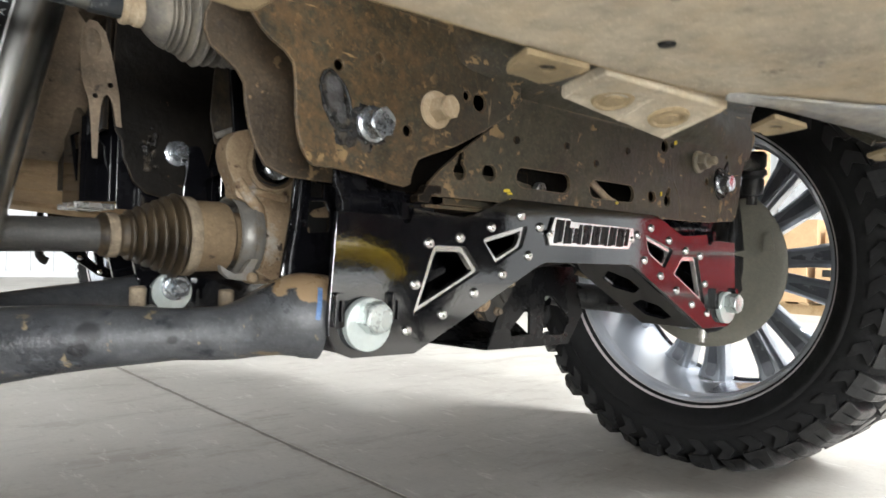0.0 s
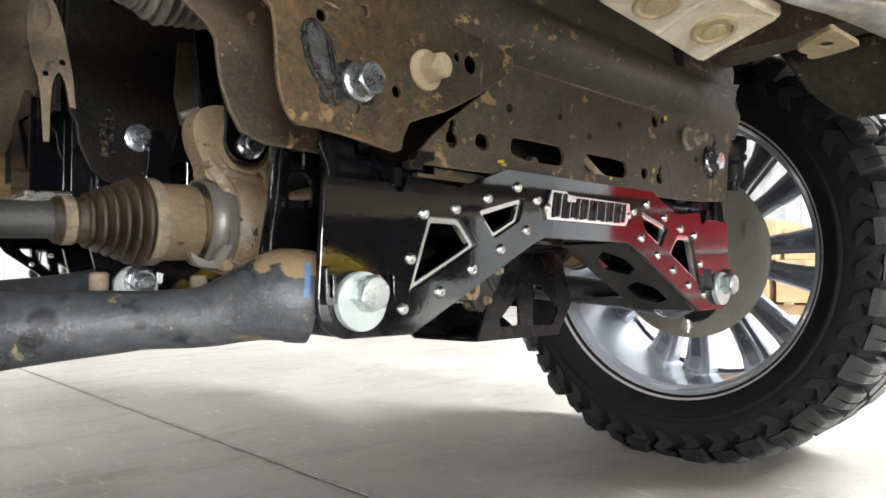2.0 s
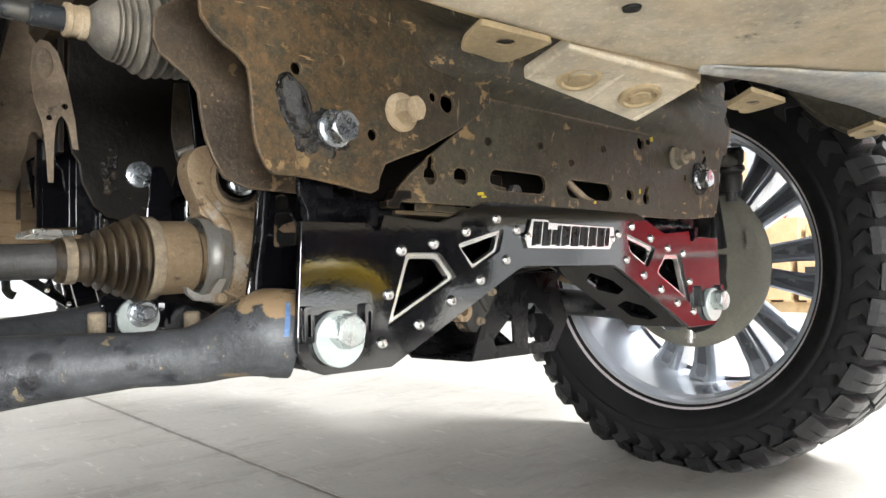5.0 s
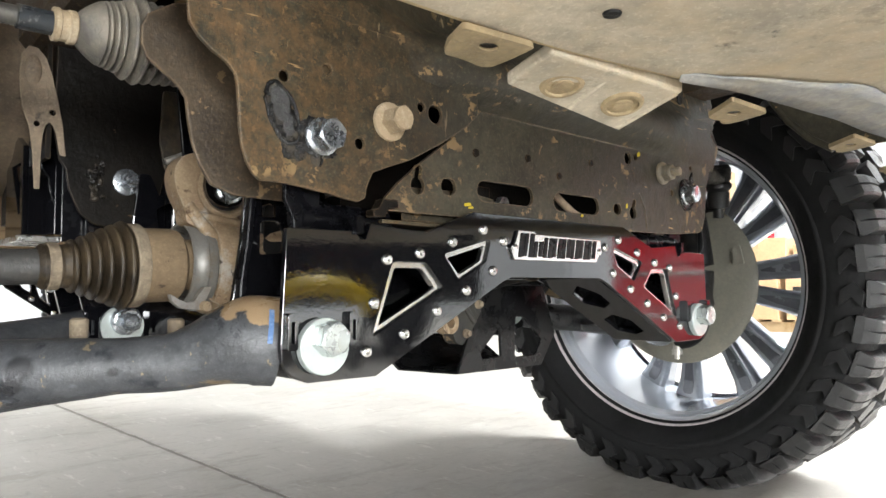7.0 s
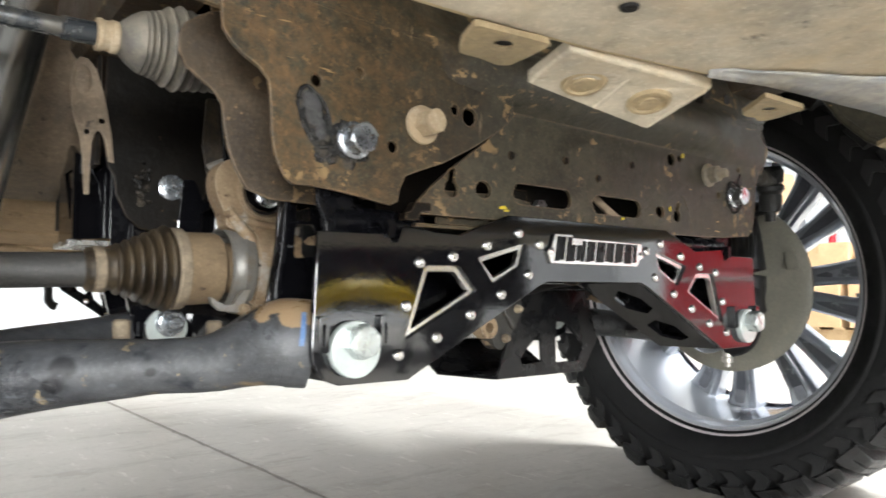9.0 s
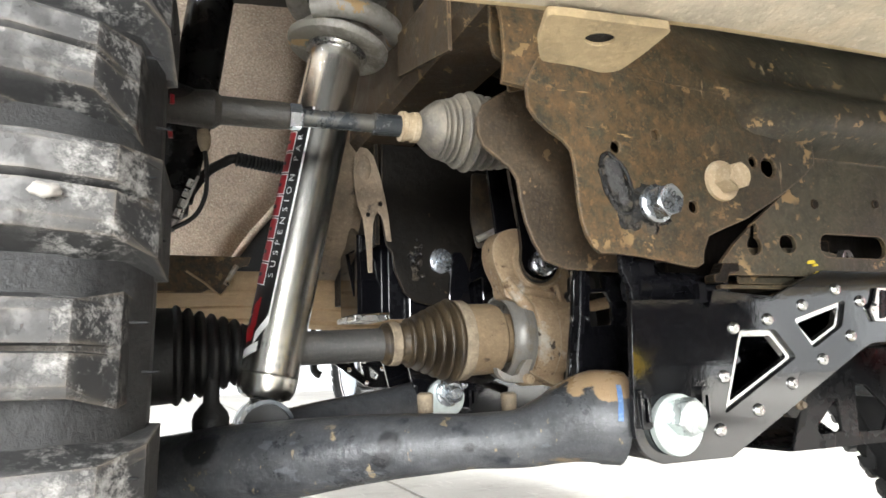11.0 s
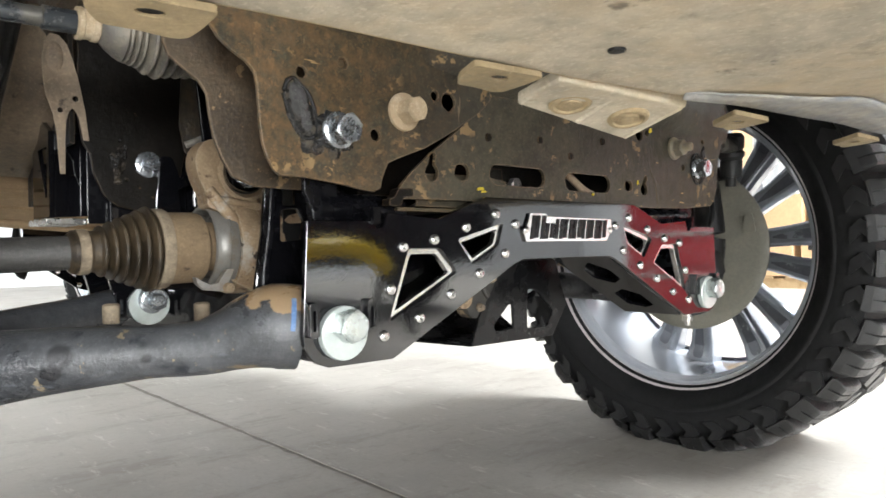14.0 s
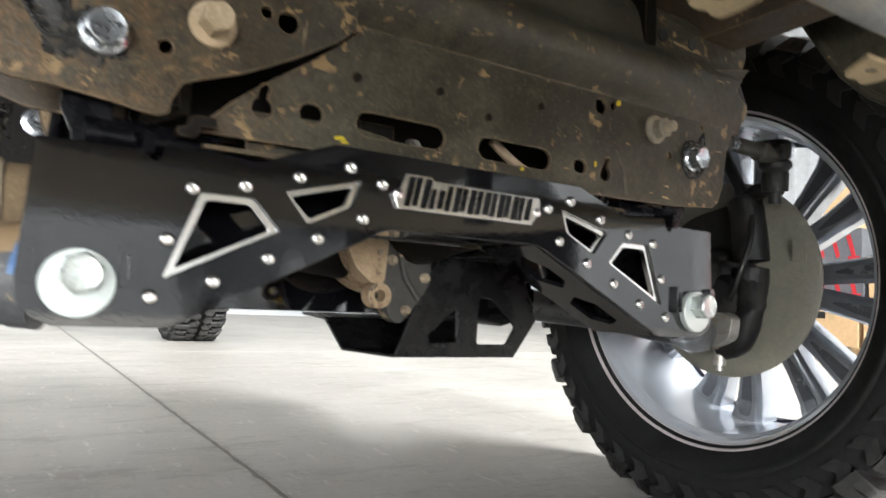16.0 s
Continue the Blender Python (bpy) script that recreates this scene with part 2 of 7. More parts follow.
link(TREAD, _r.outputs[0], _m.inputs[0])
link(TREAD, span(TREAD, _i.outputs["Random"], 0.65, 1.0), _m.inputs[1])
_c = node(TREAD, "ShaderNodeMapRange")
_c.inputs[1].default_value, _c.inputs[2].default_value = 0.012, -0.004
link(TREAD, _x.outputs[0], _c.inputs[0])
_k = node(TREAD, "ShaderNodeMapRange")
_k.inputs[1].default_value, _k.inputs[2].default_value = 0.425, 0.45
link(TREAD, _x.outputs[2], _k.inputs[0])
# pale dried mud clings to the rounded shoulders
_q = m_crust = noise_fac(TREAD, 46.0, 10, 0.50, 0.60, rough=0.8)
for _p in (_c.outputs[0], _k.outputs[0]):
    _y = TREAD.node_tree.nodes.new("ShaderNodeMath")
    _y.operation = "MULTIPLY"
    link(TREAD, _q, _y.inputs[0])
    link(TREAD, _p, _y.inputs[1])
    _q = _y.outputs[0]
_z = blend(TREAD, _m.outputs[0], _base, _dust)
_z = blend(TREAD, span(TREAD, _q, 0.0, 0.85), _z, (0.44, 0.425, 0.40))
surface(TREAD, _z, None, m_crust, 0.6, 0.003)
rubbed_edges(TREAD, (0.20, 0.165, 0.125), 0.004, 0.6)
CLEAN = worn("clean_tread_rubber", (0.008, 0.008, 0.0085), (0.016, 0.0158, 0.0155), 0.5, 0.0, 14.0, 0.42, 0.66, 0.4, (0.06, 0.058, 0.055), (0.66, 0.74), 30.0, 0.05)
_t = node(CLEAN, "ShaderNodeTexCoord")
_x = node(CLEAN, "ShaderNodeSeparateXYZ")
link(CLEAN, _t.outputs["Object"], _x.inputs[0])
_e = node(CLEAN, "ShaderNodeMapRange")
_e.inputs[1].default_value, _e.inputs[2].default_value = 0.455, 0.4665
link(CLEAN, _x.outputs[2], _e.inputs[0])
_n = node(CLEAN, "ShaderNodeMath")
_n.operation = "MULTIPLY"
link(CLEAN, _e.outputs[0], _n.inputs[0])
link(CLEAN, span(CLEAN, noise_fac(CLEAN, 28.0, 8, 0.34, 0.56, rough=0.7), 0.25, 0.95), _n.inputs[1])
_s = CLEAN.node_tree.nodes["Principled BSDF"].inputs["Base Color"].links[0].from_socket
surface(CLEAN, blend(CLEAN, _n.outputs[0], _s, (0.075, 0.073, 0.071)))
SHIELD = worn("dusty_underbody_coat", (0.42, 0.37, 0.29), (0.60, 0.525, 0.40), 0.75, 0.0, 6.0, 0.35, 0.68, 0.5, (0.10, 0.095, 0.085), (0.655, 0.70), 16.0)
_s = SHIELD.node_tree.nodes["Principled BSDF"].inputs["Base Color"].links[0].from_socket
_s = blend(SHIELD, span(SHIELD, noise_fac(SHIELD, 5.5, 8, 0.48, 0.66, rough=0.7), 0.0, 0.7), _s, (0.55, 0.42, 0.255))
_s = blend(SHIELD, span(SHIELD, noise_fac(SHIELD, 38.0, 9, 0.58, 0.66, rough=0.75), 0.0, 0.5), _s, (0.20, 0.17, 0.125))
surface(SHIELD, _s)
TABCOAT = worn("yellow_tan_dusty_coat", (0.25, 0.19, 0.108), (0.42, 0.32, 0.185), 0.75, 0.0, 26.0, 0.38, 0.62, 0.3, (0.13, 0.11, 0.085), (0.63, 0.68), 30.0)
RIMTAN = worn("yellow_tan_rim_crust", (0.42, 0.315, 0.165), (0.56, 0.44, 0.26), 0.8, 0.0, 20.0, 0.40, 0.62, 0.3, (0.25, 0.19, 0.11), (0.60, 0.68), 26.0)
EDGE = worn("blue_grey_edge_paint", (0.25, 0.265, 0.285), (0.44, 0.40, 0.33), 0.6, 0.0, 14.0, 0.44, 0.64, 0.5, (0.10, 0.10, 0.10), (0.64, 0.68), 40.0)
TANBOLT = worn("tan_dusted_bolt", (0.42, 0.32, 0.20), (0.55, 0.45, 0.32), 0.7, 0.1, 60.0)
DUSTNUT = worn("dusty_grey_nut", (0.24, 0.21, 0.16), (0.36, 0.29, 0.19), 0.5, 0.3, 50.0, 0.45, 0.6, 0.4)
ARM = worn("control_arm_paint", (0.033, 0.035, 0.039), (0.098, 0.101, 0.106), 0.32, 0.0, 9.0, 0.38, 0.66, 0.5, (0.15, 0.125, 0.09), (0.645, 0.665), 38.0, 0.25)
_s = ARM.node_tree.nodes["Principled BSDF"].inputs["Base Color"].links[0].from_socket
_s = blend(ARM, noise_fac(ARM, 26.0, 6, 0.60, 0.66), _s, (0.018, 0.020, 0.026))
_s = blend(ARM, noise_fac(ARM, 24.0, 5, 0.675, 0.70, (0.45, 1, 1)), _s, (0.20, 0.15, 0.095))
surface(ARM, _s)
ARM_NEAR = ARM.copy()
ARM_NEAR.name = "control_arm_paint_muddy"
_t = node(ARM_NEAR, "ShaderNodeTexCoord")
_x = node(ARM_NEAR, "ShaderNodeSeparateXYZ")
link(ARM_NEAR, _t.outputs["Object"], _x.inputs[0])
_n = node(ARM_NEAR, "ShaderNodeTexNoise", Scale=38.0, Detail=6.0)
link(ARM_NEAR, _t.outputs["Object"], _n.inputs["Vector"])


def _math(m, op, a, b):
    n = m.node_tree.nodes.new("ShaderNodeMath")
    n.operation = op
    for i, v in enumerate((a, b)):
        if isinstance(v, float):
            n.inputs[i].default_value = v
        else:
            link(m, v, n.inputs[i])
    return n.outputs[0]


# dark wet-looking stains and pale scuffs on the near arm
_s = ARM_NEAR.node_tree.nodes["Principled BSDF"].inputs["Base Color"].links[0].from_socket
for _px, _py, _pz, _pr in ((-0.205, 0.085, 0.000, 0.016), (-0.180, 0.070, -0.012, 0.018), (-0.188, 0.075, -0.034, 0.013), (-0.262, 0.125, -0.002, 0.014), (-0.120, 0.040, -0.024, 0.009), (-0.330, 0.17, -0.02, 0.018)):
    _d = node(ARM_NEAR, "ShaderNodeVectorMath")
    _d.operation = "DISTANCE"
    link(ARM_NEAR, _t.outputs["Object"], _d.inputs[0])
    _d.inputs[1].default_value = (_px, _py, _pz)
    _q = node(ARM_NEAR, "ShaderNodeMapRange")
    _q.inputs[1].default_value, _q.inputs[2].default_value = _pr * 1.55, _pr * 1.40
    link(ARM_NEAR, _math(ARM_NEAR, "ADD", _d.outputs["Value"], _math(ARM_NEAR, "MULTIPLY", _n.outputs[0], _pr)), _q.inputs[0])
    _s = blend(ARM_NEAR, span(ARM_NEAR, _q.outputs[0], 0.0, 0.85), _s, (0.010, 0.010, 0.012))
_s = blend(ARM_NEAR, noise_fac(ARM_NEAR, 66.0, 6, 0.638, 0.652, (1.0, 1.0, 0.5), 0.65), _s, (0.22, 0.175, 0.11))
_s = blend(ARM_NEAR, span(ARM_NEAR, noise_fac(ARM_NEAR, 70.0, 6, 0.62, 0.66, (0.35, 1, 1.2), 0.6), 0.0, 0.45), _s, (0.12, 0.13, 0.145))
surface(ARM_NEAR, _s)
# dried mud over the collar's shoulder: higher up and nearer the pivot there is more of it
_h = _math(ARM_NEAR, "ADD", _math(ARM_NEAR, "MULTIPLY", _x.outputs[2], 26.0), _math(ARM_NEAR, "MULTIPLY", _x.outputs[0], 7.5))
_h = _math(ARM_NEAR, "ADD", _h, _math(ARM_NEAR, "MULTIPLY", _n.outputs[0], 1.9))
_r = node(ARM_NEAR, "ShaderNodeMapRange")
_r.inputs[1].default_value, _r.inputs[2].default_value = 1.24, 1.32
link(ARM_NEAR, _h, _r.inputs[0])
_s = ARM_NEAR.node_tree.nodes["Principled BSDF"].inputs["Base Color"].links[0].from_socket
_s = blend(ARM_NEAR, _r.outputs[0], _s, (0.27, 0.185, 0.105))
surface(ARM_NEAR, _s)
BLUE = worn("blue_paint_mark", (0.08, 0.17, 0.36), (0.22, 0.30, 0.45), 0.5, 0.0, 60.0)
YELLOW = mat("yellow_paint_mark", (0.55, 0.42, 0.02), 0.5)
ZINC = worn("bright_zinc", (0.52, 0.55, 0.58), (0.38, 0.40, 0.42), 0.30, 0.9, 60.0)
PIVOT = worn("dull_zinc_bolt", (0.56, 0.60, 0.585), (0.46, 0.50, 0.49), 0.34, 0.6, 40.0, grain=0.15)
WASHER = worn("pale_zinc_washer", (0.53, 0.58, 0.56), (0.46, 0.51, 0.49), 0.38, 0.35, 30.0, grain=0.12)
STEEL = worn("bare_steel", (0.42, 0.41, 0.39), (0.30, 0.28, 0.25), 0.35, 0.9, 30.0)
CHROME = mat("polished_chrome", (0.84, 0.825, 0.77), 0.25, 1.0)
surface(CHROME, blend(CHROME, noise_fac(CHROME, 10.0, 3, 0.45, 0.70, (1, 1, 0.3), 0.5), (0.88, 0.865, 0.82), (0.82, 0.795, 0.72)))
STAIN = mat("polished_stainless", (0.86, 0.855, 0.84), 0.24, 1.0)
BARREL = mat("brushed_rim_barrel", (0.80, 0.84, 0.90), 0.20, 0.6)
surface(BARREL, None, span(BARREL, noise_fac(BARREL, 30, 5, 0.35, 0.65, (0.25, 1, 1)), 0.14, 0.26))
SPOKE = worn("painted_spoke_back", (0.42, 0.445, 0.49), (0.34, 0.36, 0.40), 0.2, 0.45, 12.0, grain=0.1)
RECESS_TONE = worn("spoke_recess_shade", (0.20, 0.21, 0.235), (0.25, 0.262, 0.285), 0.25, 0.4, 12.0)
LIP = worn("rim_lip", (0.60, 0.54, 0.54), (0.52, 0.47, 0.47), 0.4, 0.3, 20.0, grain=0.1)
BACKING = worn("brake_backing_plate", (0.20, 0.19, 0.155), (0.235, 0.22, 0.175), 0.55, 0.0, 14.0)
IRON = worn("black_iron", (0.010, 0.010, 0.0105), (0.026, 0.024, 0.021), 0.5, 0.2, 20.0, speck=0.08)
IRON.node_tree.nodes["Principled BSDF"].inputs["Specular IOR Level"].default_value = 0.25
MOTTLE = worn("dark_casting_with_mud", (0.022, 0.021, 0.019), (0.05, 0.044, 0.034), 0.6, 0.0, 16.0, 0.4, 0.65, 0.4, (0.26, 0.19, 0.11), (0.585, 0.62), 28.0)
LINER = worn("grey_felt_liner", (0.58, 0.455, 0.355), (0.72, 0.585, 0.465), 0.95, 0.0, 30.0, 0.4, 0.62, 0.7, speck=0.6)
_s = LINER.node_tree.nodes["Principled BSDF"].inputs["Base Color"].links[0].from_socket
_s = blend(LINER, span(LINER, noise_fac(LINER, 420.0, 2, 0.60, 0.70), 0.0, 0.75), _s, (0.85, 0.74, 0.62))
_s = blend(LINER, span(LINER, noise_fac(LINER, 260.0, 3, 0.56, 0.70), 0.0, 0.5), _s, (0.17, 0.13, 0.10))
_s = blend(LINER, span(LINER, noise_fac(LINER, 4.0, 6, 0.48, 0.70), 0.0, 0.2), _s, (0.30, 0.23, 0.17))
surface(LINER, _s)
ROD = worn("tie_rod_steel", (0.10, 0.11, 0.12), (0.18, 0.17, 0.15), 0.3, 0.7, 30.0)
SHAFT = worn("grey_axle_shaft", (0.075, 0.072, 0.068), (0.12, 0.11, 0.095), 0.5, 0.2, 20.0)
STONE = worn("pale_stone", (0.24, 0.22, 0.20), (0.33, 0.31, 0.28), 0.9, 0.0, 60.0)
WHITE = mat("white_print", (0.8, 0.8, 0.8), 0.4)
RED = mat("red_print", (0.34, 0.012, 0.018), 0.4)
REDPAINT = mat("glossy_red_paint", (0.36, 0.006, 0.014), 0.25, 0.0, 0.6)
YELLOWPAINT = mat("yellow_machine_paint", (0.85, 0.58, 0.01), 0.35)
CARD = worn("cardboard", (0.46, 0.30, 0.16), (0.52, 0.35, 0.20), 0.85, 0.0, 3.0)
GREYCARD = worn("dark_grey_printed_card", (0.085, 0.09, 0.10), (0.11, 0.115, 0.125), 0.6, 0.0, 3.0)
TAPE = mat("printed_ink", (0.008, 0.008, 0.008), 0.4)
WOOD = worn("pallet_wood", (0.40, 0.28, 0.15), (0.30, 0.20, 0.10), 0.8, 0.0, 6.0)
BODY = worn("underbody_paint", (0.03, 0.03, 0.03), (0.07, 0.06, 0.05), 0.6, 0.0, 3.0)
WALL = worn("white_wall_panel", (0.64, 0.655, 0.67), (0.60, 0.615, 0.63), 0.45, 0.0, 1.0)
CEIL = mat("white_ceiling", (0.75, 0.75, 0.75), 0.8)

CONCRETE = mat("polished_concrete", (0.42, 0.40, 0.37), 0.5)
_a = noise_fac(CONCRETE, 1.1, 8, 0.35, 0.68)
_b = noise_fac(CONCRETE, 7.0, 10, 0.40, 0.62, (0.6, 1, 1), 0.75)
_c = noise_fac(CONCRETE, 45.0, 8, 0.58, 0.74, (1, 0.35, 1))
_d = blend(CONCRETE, _a, (0.31, 0.288, 0.257), (0.42, 0.397, 0.362))
_d = blend(CONCRETE, span(CONCRETE, _b, 0.0, 0.55), _d, (0.48, 0.466, 0.435))
_d = blend(CONCRETE, span(CONCRETE, noise_fac(CONCRETE, 5.0, 12, 0.52, 0.60, (0.5, 1.3, 1), 0.8), 0.0, 0.55), _d, (0.26, 0.235, 0.205))
_d = blend(CONCRETE, span(CONCRETE, noise_fac(CONCRETE, 90.0, 6, 0.5, 0.75, rough=0.7), 0.0, 0.4), _d, (0.25, 0.235, 0.21))
_d = blend(CONCRETE, span(CONCRETE, _c, 0.0, 0.45), _d, (0.22, 0.205, 0.18))
_d = blend(CONCRETE, span(CONCRETE, noise_fac(CONCRETE, 2.6, 10, 0.50, 0.72, (1, 0.5, 1), 0.72), 0.0, 0.45), _d, (0.24, 0.225, 0.20))
_d = blend(CONCRETE, span(CONCRETE, noise_fac(CONCRETE, 16.0, 12, 0.57, 0.64, (1.6, 0.4, 1), 0.8), 0.0, 0.65), _d, (0.60, 0.58, 0.545))
# dark dirt along the chipped saw cut
_t = node(CONCRETE, "ShaderNodeTexCoord")
_x = node(CONCRETE, "ShaderNodeSeparateXYZ")
link(CONCRETE, _t.outputs["Object"], _x.inputs[0])
_u = node(CONCRETE, "ShaderNodeMath")
_u.operation = "SUBTRACT"
link(CONCRETE, _x.outputs[0], _u.inputs[0])
_u.inputs[1].default_value = 0.112
_v = node(CONCRETE, "ShaderNodeMath")
_v.operation = "ABSOLUTE"
link(CONCRETE, _u.outputs[0], _v.inputs[0])
_e = node(CONCRETE, "ShaderNodeMapRange")
_e.inputs[1].default_value, _e.inputs[2].default_value, _e.inputs[3].default_value, _e.inputs[4].default_value = 0.004, 0.030, 0.7, 0.0
link(CONCRETE, _v.outputs[0], _e.inputs[0])
_n = node(CONCRETE, "ShaderNodeMath")
_n.operation = "MULTIPLY"
link(CONCRETE, _e.outputs[0], _n.inputs[0])
link(CONCRETE, noise_fac(CONCRETE, 22.0, 10, 0.42, 0.62, rough=0.75), _n.inputs[1])
_d = blend(CONCRETE, _n.outputs[0], _d, (0.22, 0.20, 0.17))
surface(CONCRETE, _d, span(CONCRETE, _b, 0.38, 0.6), _b, 0.08, 0.002)
CONCRETE.node_tree.nodes["Principled BSDF"].inputs["Specular IOR Level"].default_value = 0.2
JOINT = worn("grey_joint_filler", (0.15, 0.138, 0.12), (0.26, 0.245, 0.215), 0.8, 0.0, 30.0)
# unseen wall; its grey is chosen to darken what the beam mirrors
REARWALL = worn("grey_rear_wall", (0.27, 0.28, 0.29), (0.23, 0.24, 0.25), 0.5, 0.0, 1.0)


# ---- mesh helpers ----
def part(name, bm, material, parent=None, label="", smooth=None, bevel=0.0):
    """Links a bmesh as one mesh object, under a thing where one is given. smooth: the angle under which faces shade smoothly."""
    me = bpy.data.meshes.new(name)
    bmesh.ops.recalc_face_normals(bm, faces=bm.faces[:])
    if smooth:
        for f in bm.faces:
            f.smooth = True
        for e in bm.edges:
            if len(e.link_faces) == 2 and e.calc_face_angle(0.0) > radians(smooth):
                e.smooth = False
    bm.to_mesh(me)
    bm.free()
    me.materials.append(material)
    ob = new(name, me)
    if parent:
        ob.parent = parent
    if label:
        tagged(ob, label)
    if bevel:
        mod = ob.modifiers.new("bevel", "BEVEL")
        mod.width, mod.segments, mod.limit_method, mod.angle_limit = bevel, 2, "ANGLE", radians(40)
    return ob


def thing(name, label, category, at=(0, 0, 0), group="", kind=""):
    ob = new(name)
    ob.location = at
    ob.empty_display_size = 0.05
    return tagged(ob, label, category, group, kind)


XZ = Matrix(((1, 0, 0, 0), (0, 0, 1, 0), (0, 1, 0, 0), (0, 0, 0, 1)))  # plate drawn in x and z, depth along y
YZ = Matrix(((0, 0, 1, 0), (1, 0, 0, 0), (0, 1, 0, 0), (0, 0, 0, 1)))  # plate drawn in y and z, depth along x
XY = Matrix.Identity(4)


def plate(outline, d0, d1, holes=(), m=XZ, bm=None):
    """A flat plate with holes: loops in its own plane, between the depths d0 and d1."""
    own = bm or bmesh.new()
    tmp = bmesh.new()
    loops = []
    for loop in (outline, *holes):
        vs = [tmp.verts.new((u, v, 0)) for u, v in loop]
        loops.append(vs)
        for i in range(len(vs)):
            tmp.edges.new((vs[i], vs[i - 1]))
    bmesh.ops.triangle_fill(tmp, use_beauty=True, use_dissolve=False, edges=tmp.edges[:], normal=(0, 0, 1))
    tmp.verts.index_update()
    lo = [own.verts.new(m @ Vector((v.co.x, v.co.y, d0))) for v in tmp.verts]
    hi = [own.verts.new(m @ Vector((v.co.x, v.co.y, d1))) for v in tmp.verts]
    for f in tmp.faces:
        own.faces.new([lo[v.index] for v in f.verts])
        own.faces.new([hi[v.index] for v in reversed(f.verts)])
    for vs in loops:
        for i in range(len(vs)):
            a, b = vs[i - 1].index, vs[i].index
            own.faces.new((lo[a], lo[b], hi[b], hi[a]))
    tmp.free()
    return own


def circle(cx, cy, r, n=20, start=0.0):
    return [(cx + r * math.cos(start + 2 * math.pi * i / n), cy + r * math.sin(start + 2 * math.pi * i / n)) for i in range(n)]


def slot(x0, x1, z, r, n=8):
    right = [(x1 - r + r * math.cos(a), z + r * math.sin(a)) for a in np.linspace(-math.pi / 2, math.pi / 2, n)]
    left = [(x0 + r + r * math.cos(a), z + r * math.sin(a)) for a in np.linspace(math.pi / 2, 1.5 * math.pi, n)]
    return right + left


def keyhole(x, z, r, w, h, lean=0.0):
    """A round hole with a narrow slot that rises from it."""
    a0 = math.asin(w / r)
    loop = [(x + r * math.sin(a), z + r * math.cos(a)) for a in np.linspace(a0, 2 * math.pi - a0, 16)]
    top = [(x + lean * h + w * math.sin(a), z + h + w * math.cos(a)) for a in np.linspace(-math.pi / 2, math.pi / 2, 7)]
    return loop + top


def rounded(points, r, n=4):
    """A polygon with its corners cut round."""
    out = []
    for i, p in enumerate(points):
        p, a, b = Vector(p), Vector(points[i - 1]), Vector(points[(i + 1) % len(points)])
        da, db = (a - p), (b - p)
        k = min(r, da.length * 0.45, db.length * 0.45)
        s, e = p + da.normalized() * k, p + db.normalized() * k
        for j in range(n + 1):
            t = j / n
            q = s * (1 - t) ** 2 + p * 2 * t * (1 - t) + e * t * t
            out.append((q.x, q.y))
    return out


def box(x0, x1, y0, y1, z0, z1, bm=None, m=None):
    own = bm or bmesh.new()
    vs = [own.verts.new((m or Matrix()) @ Vector((x, y, z))) for x in (x0, x1) for y in (y0, y1) for z in (z0, z1)]
    for f in ((0, 1, 3, 2), (4, 6, 7, 5), (0, 4, 5, 1), (2, 3, 7, 6), (0, 2, 6, 4), (1, 5, 7, 3)):
        own.faces.new([vs[i] for i in f])
    return own


def lathe(profile, n=32, m=None, bm=None, closed=False):
    """Turns (along, radius) pairs round the local x axis."""
    own = bm or bmesh.new()
    m = m or Matrix()
    rings = []
    for h, r in profile:
        if r < 1e-6:
            rings.append([own.verts.new(m @ Vector((h, 0, 0)))] * n)
        else:
            rings.append([own.verts.new(m @ Vector((h, r * math.cos(2 * math.pi * i / n), r * math.sin(2 * math.pi * i / n)))) for i in range(n)])
    pairs = list(zip(rings, rings[1:])) + ([(rings[-1], rings[0])] if closed else [])
    for a, b in pairs:
        for i in range(n):
            f = []
            for v in (a[i - 1], a[i], b[i], b[i - 1]):
                if v not in f:
                    f.append(v)
            if len(f) > 2:
                own.faces.new(f)
    return own


def along(a, b):
    """The turn and place that lay the local x axis from a towards b."""
    d = (Vector(b) - Vector(a)).normalized()
    return Matrix.Translation(a) @ d.to_track_quat("X", "Z").to_matrix().to_4x4()


def sweep(points, radii, n=16, flat=1.0, bm=None):
    """A tube through points with a radius at each; flat: its width over its height."""
    own = bm or bmesh.new()
    pts = [Vector(p) for p in points]
    rings = []
    for i, p in enumerate(pts):
        d = (pts[min(i + 1, len(pts) - 1)] - pts[max(i - 1, 0)]).normalized()
        side = d.cross(Vector((0, 0, 1)))
        side = side.normalized() if side.length > 1e-3 else Vector((1, 0, 0))
        up = side.cross(d).normalized()
        r = radii[i] if isinstance(radii, (list, tuple)) else radii
        rings.append([own.verts.new(p + (side * flat * math.cos(2 * math.pi * k / n) + up * math.sin(2 * math.pi * k / n)) * r) for k in range(n)])
    for a, b in zip(rings, rings[1:]):
        for k in range(n):
            own.faces.new((a[k - 1], a[k], b[k], b[k - 1]))
    own.faces.new(rings[0])
    own.faces.new(rings[-1])
    return own


